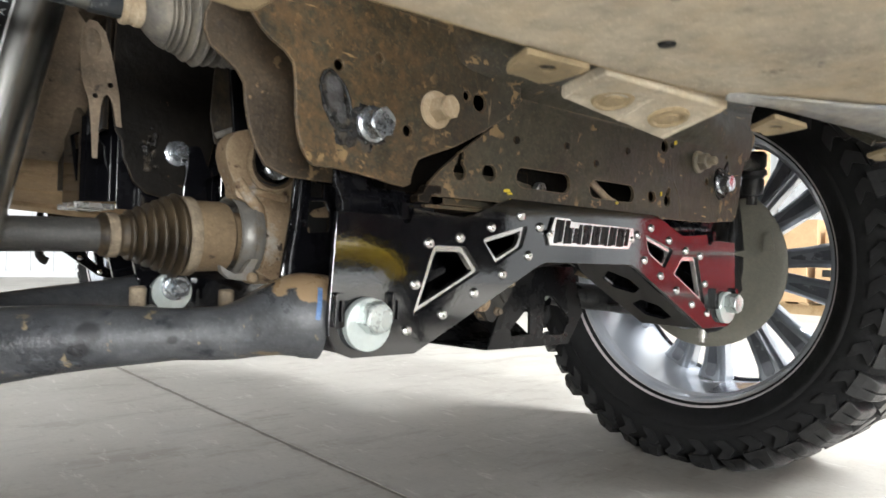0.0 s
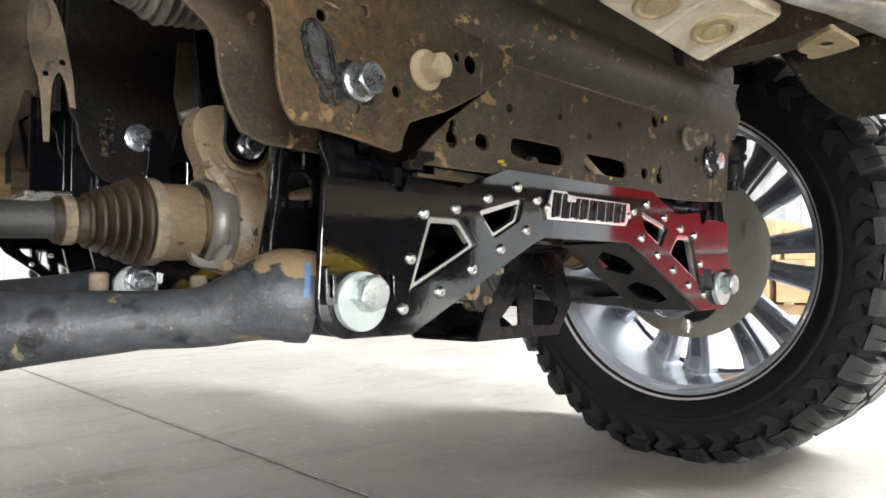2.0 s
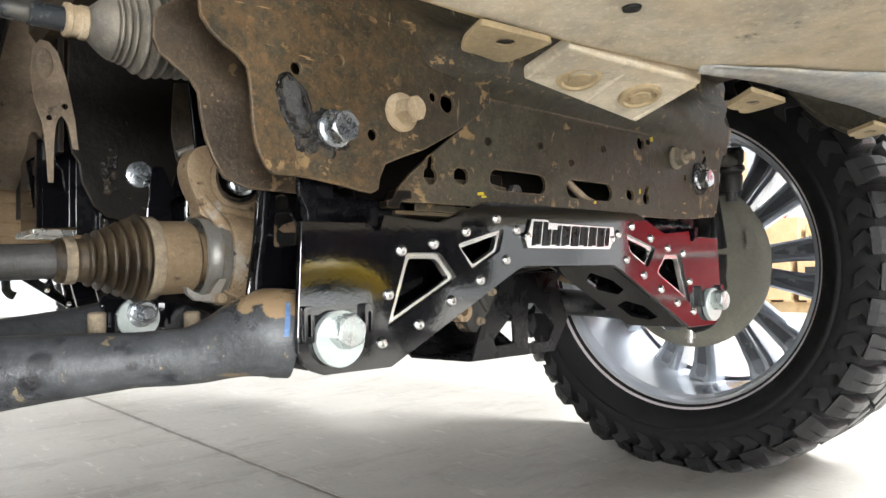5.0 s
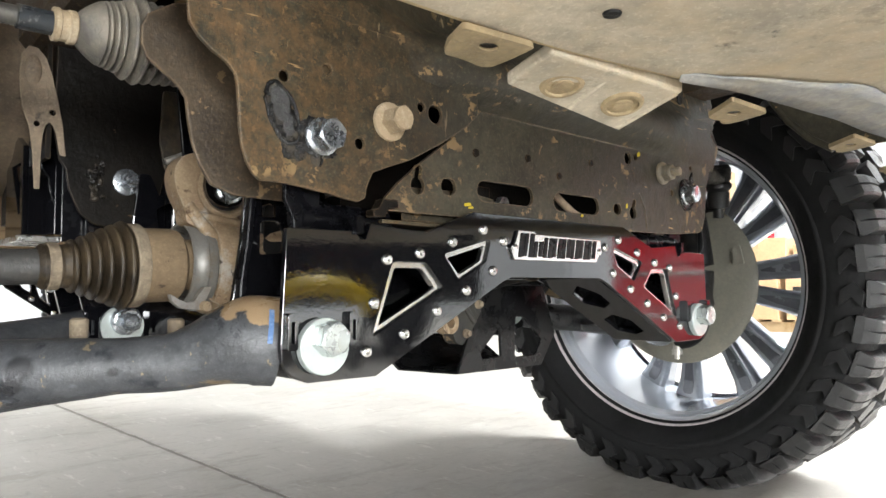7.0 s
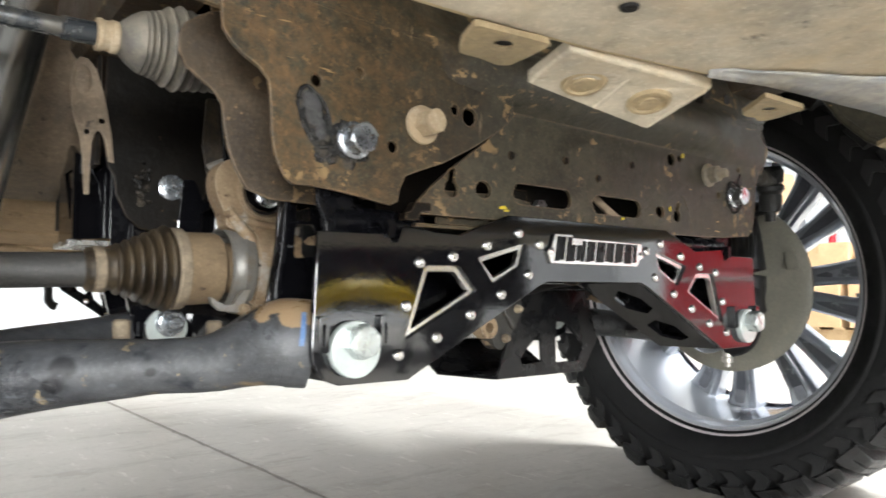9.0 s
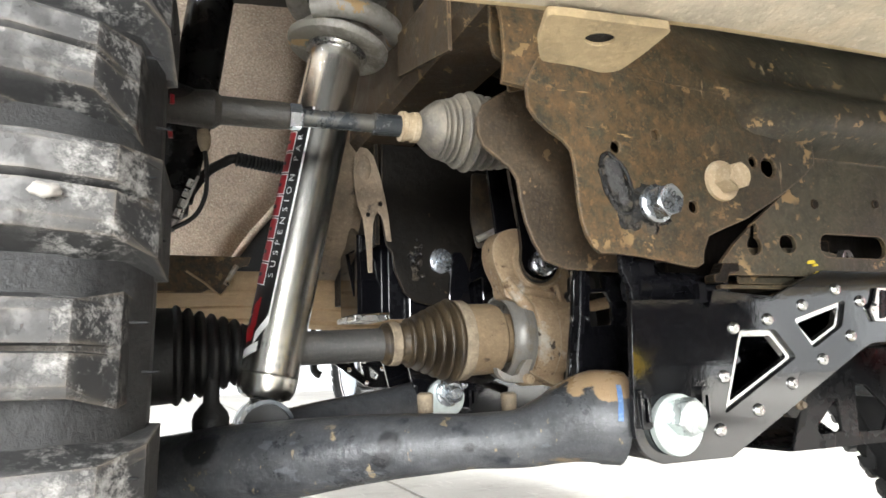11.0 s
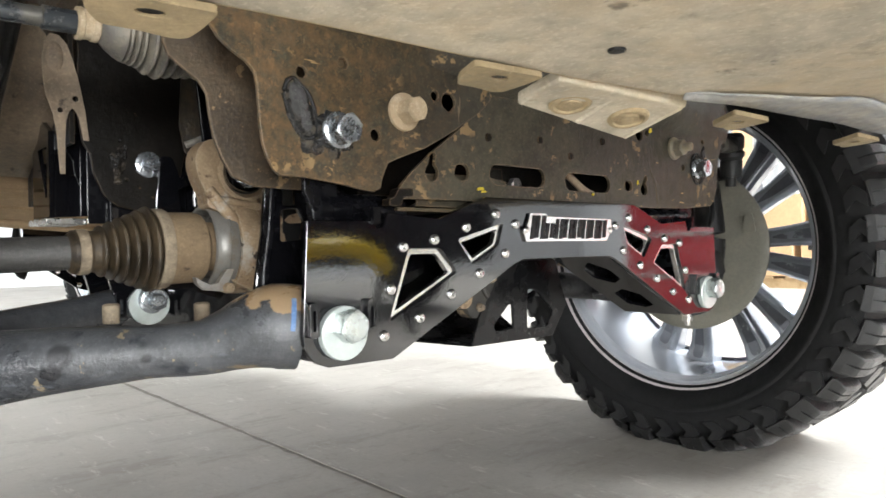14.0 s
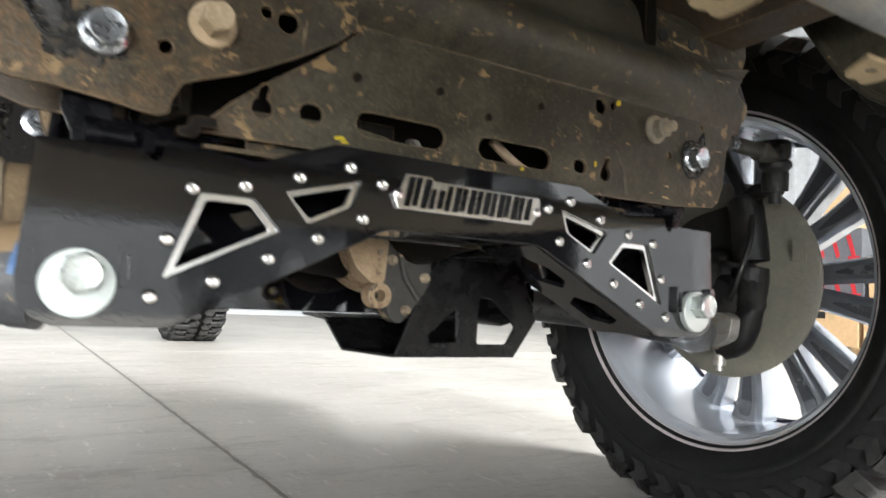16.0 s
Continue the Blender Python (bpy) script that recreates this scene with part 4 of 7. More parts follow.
        k *= 1 - near_t
        rows.append([bm.verts.new((flare(zz), lie(y, zz) - k * w + back, max(zz, cut + 0.1 * (zz - 0.628)))) for y, zz, w in prof]
                    + [bm.verts.new((flare(zz), lie(y, zz) + 0.004 - k * w + back, max(zz, cut + 0.1 * (zz - 0.628)) - 0.001)) for y, zz, w in reversed(prof)])
    for a, b in zip(rows, rows[1:]):
        for i in range(len(a)):
            bm.faces.new((a[i - 1], a[i], b[i], b[i - 1]))
    bm.faces.new(rows[0])
    bm.faces.new(rows[-1])
    part("upper_shell", bm, FRAME, top, smooth=40)
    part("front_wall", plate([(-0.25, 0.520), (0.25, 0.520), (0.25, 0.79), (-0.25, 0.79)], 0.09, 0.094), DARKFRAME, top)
    for s, y in ((-1, 0.0065), (1, 0.0195)):
        outline = near if s < 0 else far
        leaf = list(leaf_near) if s < 0 else [(x, zz) for x, zz in outline if abs(x) > 0.30]
        leaf = ([(s * 0.25, 0.80), (-0.405, 0.80)] + leaf + [(s * 0.29, 0.52), (s * 0.25, 0.54)]) if s < 0 else (leaf + [(0.445, 0.80), (0.25, 0.80), (0.25, 0.54), (0.29, 0.52)])
        # the darker coat paints in the shade that the ear throws on this leaf
        part("front_leaf", plate(leaf, 0.083, 0.088), RAIL_SHADE, top, bevel=0.0015)
        # added near-black wall so the gap behind the ear reads as shade
        part("shade_lining", box(min(s * 0.27, s * 0.29), max(s * 0.27, s * 0.29), 0.026, 0.083, 0.53, 0.78), DARKFRAME, top)
        # black sealer smeared round the bolt and over the scraped slot beside it
        if s < 0:
            blobs = ((-0.3700, 0.5850, 0.0135, 0.0270, 22, SMEAR, 0.0004, 3), (-0.3580, 0.5620, 0.0170, 0.0150, 40, SMEAR, 0.0007, 4), (-0.3350, 0.5670, 0.0215, 0.0215, 0, SMEAR, 0.0004, 5),
                     (-0.3712, 0.5915, 0.0098, 0.0175, 22, SCRAPED, 0.0011, 6), (-0.3640, 0.5730, 0.0055, 0.0080, 10, SCRAPED, 0.0012, 7))
        else:
            blobs = ((0.3570, 0.5800, 0.0220, 0.0235, 0, SMEAR, 0.0006, 8), (0.3730, 0.6000, 0.0070, 0.0170, -14, SMEAR, 0.0012, 9), (0.3740, 0.6030, 0.0030, 0.0090, -14, SCRAPED, 0.0018, 10))
        for cx, cz, ra, rb, lean, stuff, high, seed in blobs:
            if seed in (3, 8):
                # raised bead along the patch's rim
                t, off = radians(lean), Vector((seed, 0, 0))
                loop = []
                for k in range(40):
                    a = 2 * math.pi * k / 40
                    q = 1.0 + 0.10 * noise.noise(Vector((math.cos(a) * 2, math.sin(a) * 2, seed)))
                    u, v = ra * q * math.cos(a), rb * q * math.sin(a)
                    loop.append((cx + u * math.cos(t) - v * math.sin(t), y - 0.0004, cz + u * math.sin(t) + v * math.cos(t)))
                bead = [0.0019 + 0.0012 * noise.noise(Vector((k * 0.31, seed, 0))) for k in range(41)]
                part("sealer_bead", sweep(loop + loop[:1], bead, 8), BLACKSEAL, top, "glossy black sealer bead", smooth=60)
            part("sealer_smear", smear(cx, y, cz, ra, rb, lean, high, seed), stuff, top, "black sealer smear" if stuff is SMEAR else "scraped grey metal", smooth=60)
    # thin black discs stand in for open holes; their colour paints the shade inside
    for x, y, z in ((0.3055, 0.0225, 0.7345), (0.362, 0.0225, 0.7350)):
        part("hole_disc", lathe([(0, 0), (0, 0.0080), (0.0016, 0.0072), (0.0010, 0.0055), (0.0010, 0)], 20, along((x, y + 0.006, z), (x, -1, z))), RUBBER, top, smooth=40)
    # upright gusset behind the ear's peak, and a folded tray on the frame further in
    out = [(-0.4607, 0.80), (-0.3700, 0.80), (-0.3700, 0.690), (-0.4266, 0.680), (-0.4450, 0.674), (-0.4460, 0.6938), (-0.4493, 0.7027), (-0.4580, 0.7060), (-0.4612, 0.7215)]
    part("side_gusset", plate(rounded(out, 0.004, 3), 0.050, 0.054, [circle(-0.4035, 0.7104, 0.0045, 12)]), FRAME, top, bevel=0.0015)
    tray = [(-0.3992, 0.8207), (-0.3918, 0.8263), (-0.3774, 0.8275), (-0.3451, 0.8286), (-0.3062, 0.8246), (-0.2851, 0.8184), (-0.2813, 0.770), (-0.3887, 0.770), (-0.3847, 0.7959)]
    part("folded_tray", plate(rounded(tray, 0.004, 3), 0.340, 0.344), DARKFRAME, top, bevel=0.0015)
    part("brake_line", sweep(smooth_path([(-0.3790, 0.37, 0.935), (-0.3667, 0.37, 0.8782), (-0.3607, 0.365, 0.8463), (-0.350, 0.355, 0.815)]), 0.004, 10), FRAME, top, smooth=60)
    # tapped studs, clips and small marks
    clip = part("clip_nut", plate(rounded([(-0.276, 0.502), (-0.262, 0.502), (-0.258, 0.511), (-0.246, 0.512), (-0.246, 0.520), (-0.264, 0.520), (-0.270, 0.510), (-0.276, 0.509)], 0.0015, 2), 0.002, 0.014), DARKFRAME, top, "brown bent spring clip", bevel=0.001)
    part("lower_flange", box(-0.252, 0.235, 0.0195, 0.085, 0.4985, 0.5025), FRAME, top, bevel=0.001)
    # fixings and a lead inside the beam, seen through the slots
    part("inner_stud", hex_head(0.016, 0.012, along((-0.038, 0.062, 0.538), (-0.038, 0, 0.538))), STEEL, top, "bare steel nut inside the slot")
    part("inner_ledge", plate([(-0.213, 0.505), (-0.070, 0.505), (-0.074, 0.5385), (-0.112, 0.5435), (-0.213, 0.5405)], 0.036, 0.039), FRAME, top, "brown ledge behind the holes", bevel=0.001)
    part("inner_ledge", plate([(0.012, 0.505), (0.215, 0.505), (0.215, 0.534), (0.012, 0.5345)], 0.046, 0.049), FRAME, top, "brown ledge behind the holes", bevel=0.001)
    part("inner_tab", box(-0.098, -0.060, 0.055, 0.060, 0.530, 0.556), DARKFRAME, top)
    part("inner_lead", sweep(smooth_path([(0.062, 0.055, 0.562), (0.080, 0.052, 0.548), (0.100, 0.050, 0.536), (0.118, 0.052, 0.532)]), 0.0055, 10), DUSTPLATE, top, "tan dusty lead inside the slot", smooth=60)
    for x, z, w, h in ((-0.134, 0.526, 0.0055, 0.0022), (-0.129, 0.523, 0.004, 0.0015), (0.219, 0.627, 0.0035, 0.004), (0.077, 0.528, 0.0025, 0.0022), (0.184, 0.549, 0.0018, 0.004)):
        part("paint_mark", plate(rounded([(x - w, z - h), (x + w, z - h * 0.6), (x + w * 0.7, z + h), (x - w * 0.8, z + h * 0.5)], 0.002), 0.0183, 0.0197), YELLOW, top)
    for k, (x, z) in enumerate(((-0.12, 0.585), (-0.03, 0.59), (0.10, 0.60), (0.03, 0.575))):
        part("weld_nut", lathe([(0, 0), (0, 0.0052), (0.0015, 0.0045), (0.0015, 0)], 12, along((x, 0.0193, z), (x, -1, z))), DARKFRAME, top)
    b = bolt(top, (-0.3315, 0.0055, 0.5695), (0, -1, 0), 0.0255, 0.0165, 0.0172, ZINC, "flange_bolt")
    tagged(b, "bright zinc flange bolt with grade marking")
    face = Matrix.Translation((-0.3315, -0.0153, 0.5695)) @ Matrix.Rotation(radians(90), 4, "X") @ Matrix.Rotation(radians(-38), 4, "Z")
    lettering("grade_mark", "10.9", 0.0085, IRON, top, face @ Matrix.Translation((0, 0.0045, 0.0001)))
    lettering("grade_mark", "HT", 0.0075, IRON, top, face @ Matrix.Translation((0, -0.0055, 0.0001)))
    b = bolt(top, (-0.2545, 0.0055, 0.5955), (0, -1, 0), 0.0225, 0.020, 0.0190, TANBOLT, "dusty_bolt")
    tagged(b, "tan dust-covered flange bolt")
    b = bolt(top, (0.283, 0.0185, 0.606), (0, -1, 0), 0.0225, 0.013, 0.0172, DUSTNUT, "dusty_nut", stud=0.012)
    tagged(b, "tan dust-covered nut on its stud")
    b = bolt(top, (0.353, 0.0185, 0.5795), (0, -1, 0), 0.025, 0.015, 0.0165, ZINC, "flange_bolt")
    tagged(b, "bright zinc flange bolt")
    return top


frame_crossmember()


# ---- frame rails and body above ----
def frame_rail(s):
    ob = thing("frame_rail", "", "", (s * 0.435, 0, 0.7))
    body = rail_mesh(s)
    body.transform(Matrix.Translation((-s * 0.435, 0, -0.7)))
    part("rail_body", body, RAIL_SHADE, ob, smooth=30)
    for y in (0.18, 0.34, 0.62):
        m = along((s * 0.0405, y, 0.12), (s * 1, y, 0.12))
        part("rail_bolt", lathe([(0, 0), (0, 0.011), (0.003, 0.011), (0.006, 0.007), (0.006, 0)], 16, m), DARKFRAME, ob, smooth=30)
    part("rail_gusset", plate([(0.10, 0.03), (0.24, 0.06), (0.24, 0.11), (0.10, 0.11)], s * 0.041, s * 0.045, m=YZ), RAIL_SHADE, ob)
    return tagged(ob, "brown dirt-coated boxed steel frame rail", "frame rail", "frame rails")


def rail_mesh(s):
    bm = bmesh.new()
    rows = []
    for y, z0, z1 in ((-3.2, 0.76, 0.91), (-0.5, 0.76, 0.91), (-0.1, 0.76, 0.91), (0.12, 0.75, 0.90), (0.5, 0.74, 0.90), (0.75, 0.72, 0.88), (1.25, 0.68, 0.84)):
        x0, x1 = s * 0.395, s * 0.475
        rows.append([bm.verts.new((x, y, z)) for x, z in ((x0, z0), (x1 - s * 0.01, z0), (x1, z0 + 0.012), (x1, z1), (x0, z1))])
    for a, b in zip(rows, rows[1:]):
        for i in range(5):
            bm.faces.new((a[i - 1], a[i], b[i], b[i - 1]))
    bm.faces.new(rows[0])
    bm.faces.new(rows[-1])
    return bm


for s in (-1, 1):
    frame_rail(s)


def truck_body():
    top = thing("truck_body", "dark underside of a lifted pickup truck body", "truck body", (0, 0, 0))
    bm = bmesh.new()
    # plain boxes for the unseen body, added to shade the underside
    box(-0.98, 0.98, -4.3, -0.45, 0.80, 1.75, bm)
    part("cab_floor", bm, BODY, top)
    bm = bmesh.new()
    box(-0.72, 0.72, -0.45, 1.25, 1.02, 1.60, bm)
    box(-1.0, 1.0, -0.45, 1.25, 1.16, 1.60, bm)
    part("engine_bay", bm, BODY, top)
    part("front_panel", box(-0.98, 0.98, 1.12, 1.35, 0.62, 1.5), BODY, top)
    part("oil_pan", plate(rounded([(-0.20, 0.62), (0.20, 0.62), (0.24, 0.80), (0.24, 1.02), (-0.24, 1.02), (-0.24, 0.80)], 0.03), 0.12, 0.95), DARKFRAME, top)
    part("radiator_support", box(-0.60, 0.60, 0.92, 1.0, 0.56, 1.02), BODY, top)
    for s in (-1, 1):
        # unseen fender, added to block side light; arch height tunes what passes
        arch = [(0.317 + 0.64 * math.cos(a), 0.53 + 0.64 * math.sin(a)) for a in np.linspace(0.30, math.pi - 0.42, 19)]
        part("fender", plate([(1.34, 0.66)] + arch + [(-0.45, 0.80), (-0.45, 1.6), (1.34, 1.6)], s * 0.99 - 0.012, s * 0.99 + 0.012, m=YZ), BODY, top)
        # felt wheel-well liner, bowed round the tyre, its inner edge cut back in an arch over the frame
        bm = bmesh.new()
        rows, lip = [], []
        for a in np.linspace(11.2, 118, 40):
            c, q = math.cos(radians(a)), math.sin(radians(a))
            inner = float(np.interp(a, [11.2, 12.0, 13.2, 16, 20, 24, 30, 60, 118], [0.64, 0.612, 0.592, 0.573, 0.545, 0.510, 0.480, 0.46, 0.50]))
            row = []
            for k in range(9):
                x = inner + (1.0 - inner) * k / 8
                r = 0.60 * (1 + 0.02 * k / 3) + 0.004 * math.sin(x * 31 + a * 0.21)
                row.append(bm.verts.new((s * x, 0.317 + r * c, 0.50 + r * q)))
            rows.append(row)
            if a < 32:
                lip.append((s * inner, 0.317 + 0.60 * c, 0.50 + 0.60 * q))
        low = [v.co.copy() for v in rows[0]]
        for a, b in zip(rows, rows[1:]):
            for i in range(8):
                bm.faces.new((a[i], a[i + 1], b[i + 1], b[i]))
        ob = part("wheel_liner", bm, LINER, top, "grey felt wheel-well liner", smooth=60)
        mod = ob.modifiers.new("thick", "SOLIDIFY")
        mod.thickness = 0.006
        part("liner_lip", sweep([tuple(v) for v in reversed(low)] + lip[1:], 0.0075, 10), LINER, top, smooth=60)
        # added dark box that stands for the shaded cavity beyond the liner's edge
        part("cavity_backing", box(min(s * 0.36, s * 0.75), max(s * 0.36, s * 0.75), 1.0, 1.02, 0.58, 1.15), BODY, top)
    return top


truck_body()


def splash_sheet():
    """The dark sheet that closes the far wheel well towards the cab."""
    top = thing("splash_sheet", "dark dirt-coated splash sheet behind the far wheel", "splash sheet")
    out = [(0.010, 0.840), (-0.030, 0.772), (-0.065, 0.715), (-0.100, 0.678), (-0.135, 0.655), (-0.45, 0.655), (-0.45, 0.840)]
    part("sheet", plate(out, 0.556, 0.560, m=YZ), FRAME, top, bevel=0.001)
    part("rim", sweep([(0.556, y, z) for y, z in out[:5]], 0.006, 8), FRAME, top, smooth=60)
    part("stay", box(0.47, 0.556, -0.40, -0.37, 0.765, 0.79), DARKFRAME, top)
    return top


splash_sheet()


# ---- the dusty shield overhead ----
def underbody_shield():
    top = thing("underbody_shield", "tan dusty stamped underbody shield with hanging tabs", "underbody shield")

    def edge(x):
        return float(np.interp(x, [-0.80, -0.73, -0.68, -0.63, -0.573, -0.52, -0.46, -0.41, -0.37, -0.33, -0.30, -0.24, -0.17, -0.097, 0.0, 0.8],
                               [-0.268, -0.276, -0.283, -0.291, -0.298, -0.301, -0.303, -0.310, -0.320, -0.330, -0.339, -0.350, -0.3565, -0.3615, -0.360, -0.37]))

    def height(x):
        return float(np.interp(x, [-0.80, -0.60, -0.45, -0.33, -0.10, 0.10, 0.8], [0.5445, 0.545, 0.5455, 0.5415, 0.541, 0.543, 0.56]))

    bm = bmesh.new()
    xs = np.linspace(-0.80, 0.80, 49)
    steps = [(0.0005, 0.022), (0.0, 0.006), (-0.004, 0.001), (-0.008, 0.0), (-0.020, 0.0025), (-0.05, 0.0035), (-0.12, 0.004), (-0.22, 0.006), (-0.35, 0.012), (-0.6, 0.02), (-1.0, 0.04), (-1.5, 0.09)]
    grid = []
    for x in xs:
        grid.append([bm.verts.new((x, edge(x) + d, height(x) + h + (0.004 * math.sin(x * 6 + d * 9) * min(1.0, -d * 6) if d < -0.03 else 0.0))) for d, h in steps])
    for p, q in zip(grid, grid[1:]):
        for i in range(len(steps) - 1):
            bm.faces.new((p[i], p[i + 1], q[i + 1], q[i]))
    ob = part("panel", bm, SHIELD, top, smooth=50)
    # the front rim keeps a thicker yellow-tan crust
    ob.data.materials.append(RIMTAN)
    for f in ob.data.polygons:
        if f.center.y > edge(f.center.x) - 0.0125:
            f.material_index = 1
    mod = ob.modifiers.new("thick", "SOLIDIFY")
    mod.thickness, mod.offset = 0.003, 1
    # scuffed blue-grey band set back from the pale front rim on the far half
    band = bmesh.new()
    rows = []
    for x in np.linspace(-0.335, 0.80, 120):
        w = 0.004 + 0.036 * min(1.0, (x + 0.335) / 0.10) + 0.006 * noise.noise(Vector((x * 22, 0, 0))) + 0.003 * noise.noise(Vector((x * 75, 3, 0)))
        rows.append([band.verts.new((x, edge(x) - 0.009 - w * t, height(x) - 0.0018 + 0.0028 * min(1.0, t * 2) + 0.0005 * math.sin(x * 60 + t * 3))) for t in (0.0, 0.33, 0.66, 1.0)])
    for p, q in zip(rows, rows[1:]):
        for i in range(3):
            band.faces.new((p[i], p[i + 1], q[i + 1], q[i]))
    ob = part("edge_band", band, EDGE, top, "scuffed blue-grey sealed edge", smooth=60)
    mod = ob.modifiers.new("thick", "SOLIDIFY")
    mod.thickness = 0.0012
    # hanging tabs: each a bent ear with one hole, dipping a little below the panel
    near_tab = [(-0.024, -0.008), (-0.018, 0.008), (-0.011, 0.018), (-0.001, 0.0175), (0.006, 0.018), (0.014, 0.0195), (0.0195, 0.0165), (0.020, 0.004), (0.019, -0.012)]
    far_tab = [(-0.016, 0.0), (-0.006, 0.0135), (0.003, 0.0140), (0.008, 0.0120), (0.014, 0.0150), (0.0205, 0.0135), (0.0215, 0.004), (0.019, -0.012), (-0.024, -0.010)]
    for hx, hy, drop, shape in ((-0.6040, -0.2940, 0.0005, near_tab), (-0.4445, -0.3040, 0.0005, near_tab), (-0.2660, -0.3360, 0.0030, far_tab), (-0.1050, -0.3505, 0.0020, far_tab), (0.060, -0.3400, 0.0010, far_tab)):
        zz = height(hx) - 0.0040 - drop
        y0 = hy
        ear = [(hx + u, y0 + v) for u, v in shape]
        m = Matrix.Translation((0, y0, zz)) @ Matrix.Rotation(radians(-4), 4, "X") @ Matrix.Translation((0, -y0, 0))
        oval = [(hx + 0.0052 * math.cos(a), y0 + 0.0036 * math.sin(a)) for a in np.linspace(0, 2 * math.pi, 14, endpoint=False)]
        part("tab", plate(rounded(ear, 0.003), 0.0, 0.003, [oval], m), TABCOAT, top, "yellow-tan dusty tab", bevel=0.0008)
        # dark disc in the hole paints its shade, hiding the pale panel behind
        part("tab_hole_shade", plate([(x, y) for x, y in oval], 0.0012, 0.0026, m=m), IRON, top)
    # wedge bracket with two round plugs and a pressed crease between them
    corners = [(-0.4013, -0.2763, 0.5384), (-0.3103, -0.2837, 0.5266), (-0.3170, -0.3310, 0.5385), (-0.4124, -0.3147, 0.5425)]
    bm = bmesh.new()
    lo = [bm.verts.new(v) for v in corners]
    hi = [bm.verts.new((x, y, q + 0.007)) for x, y, q in corners]
    bm.faces.new(lo)
    bm.faces.new(hi)
    for i in range(4):
        bm.faces.new((lo[i - 1], lo[i], hi[i], hi[i - 1]))
    br = part("bracket", bm, SHIELD, top, bevel=0.0016)
    nrm = (Vector(corners[1]) - Vector(corners[0])).cross(Vector(corners[2]) - Vector(corners[0])).normalized()
    if nrm.z > 0:
        nrm = -nrm
    c0 = Vector(corners[0])

    def on_bracket(x, y):
        return Vector((x, y, c0.z - (nrm.x * (x - c0.x) + nrm.y * (y - c0.y)) / nrm.z))

    for a, b, r in (((-0.3560, -0.2830), (-0.3640, -0.3200), 0.0022), ((-0.4005, -0.2790), (-0.4090, -0.3130), 0.0016), ((-0.3130, -0.2865), (-0.3185, -0.3280), 0.0016)):
        part("crease", sweep([on_bracket(*a), on_bracket(*b)], [r, r * 0.7], 8), SHIELD, br, smooth=60)
    for x, y in ((-0.3785, -0.2950), (-0.3350, -0.3035)):
        q = on_bracket(x, y)
        part("plug", lathe([(-0.003, 0.0120), (0.0012, 0.0120), (0.0022, 0.0112), (0.0024, 0.0092), (0.0012, 0.0085), (0.0012, 0.0060), (0.0022, 0.0054), (0.0024, 0)], 32, along(q, q + nrm)), TABCOAT, top, "round tan plug", smooth=40)
    # black discs stand in for holes in the panel, shade given as colour
    for x, y, r in ((-0.4212, -0.3540, 0.0042), (-0.4280, -0.3190, 0.0040)):
        part("panel_hole_disc", lathe([(0, r), (0.0012, r * 0.9), (0.0012, 0)], 18, along((x, y, height(x) + 0.0030), (x, y, 0))), IRON, top, smooth=40)
    # hangers to the frame rails
    for s in (-1, 1):
        part("hanger", box(s * 0.435 - 0.02, s * 0.435 + 0.02, -0.62, -0.58, 0.545, 0.762), DARKFRAME, top)
    return top


underbody_shield()


# ---- wheels ----
WHEEL_Y, WHEEL_Z, RIM_X = 0.317, 0.452, 0.779


def tread_meshes(rubber, lows):
    """The kinds of tread block, drawn at the crown of the tyre: x across, y along the tread, z out."""
    kinds = []
    for width, inner, low, step in ((0.043, 0.070, lows[0], 0.0), (0.040, 0.052, lows[1], 0.013)):
        bm = bmesh.new()
        prof = [(inner, 0.446), (inner - 0.006, 0.4705), (0.012, 0.4715), (-0.022, 0.464), (-0.040, 0.440), (-0.046, low), (-0.034, low - 0.004), (0.0, 0.435)]
        prof = [(x + (step if x < 0.02 else 0.0), z) for x, z in prof]
        rows = []
        for k, y in enumerate((-width / 2, -width / 2 + 0.005, -0.0020, -0.0010, 0.0010, 0.0020, width / 2 - 0.005, width / 2)):
            q = 0.004 if k in (0, 7) else 0.009 if k in (3, 4) else 0.0
            rows.append([bm.verts.new((x + (0.012 if y > 0 else 0.0) * (x > 0.03), y * (0.90 if x < -0.03 else 1.0) * (1.28 if z < 0.4465 else 1.0), z - (q if z > 0.455 else 0))) for x, z in prof])
        for a, b in zip(rows, rows[1:]):
            for i in range(len(a)):
                bm.faces.new((a[i - 1], a[i], b[i], b[i - 1]))
        bm.faces.new(rows[0])
        bm.faces.new(rows[-1])
        kinds.append(bm)
    bm = plate(rounded([(-0.034, -0.022), (0.018, -0.029), (0.034, 0.004), (0.012, 0.026), (-0.027, 0.018)], 0.005, 2), 0.446, 0.471, m=XY)
    kinds.append(bm)
    bm = plate(rounded([(-0.021, -0.026), (0.0, -0.006), (0.018, -0.024), (0.021, 0.002), (0.002, 0.022), (-0.019, 0.004)], 0.003, 2), -0.004, 0.0062, m=XY)
    kinds.append(bm)
    out = []
    for bm in kinds:
        me = bpy.data.meshes.new("tread_block")
        bmesh.ops.recalc_face_normals(bm, faces=bm.faces[:])
        bm.to_mesh(me)
        bm.free()
        me.materials.append(CLEAN if bm is kinds[3] else rubber)
        out.append(me)
    return out


DUSTY, BARE = tread_meshes(TREAD, (0.400, 0.412)), tread_meshes(CLEAN, (0.426, 0.436))


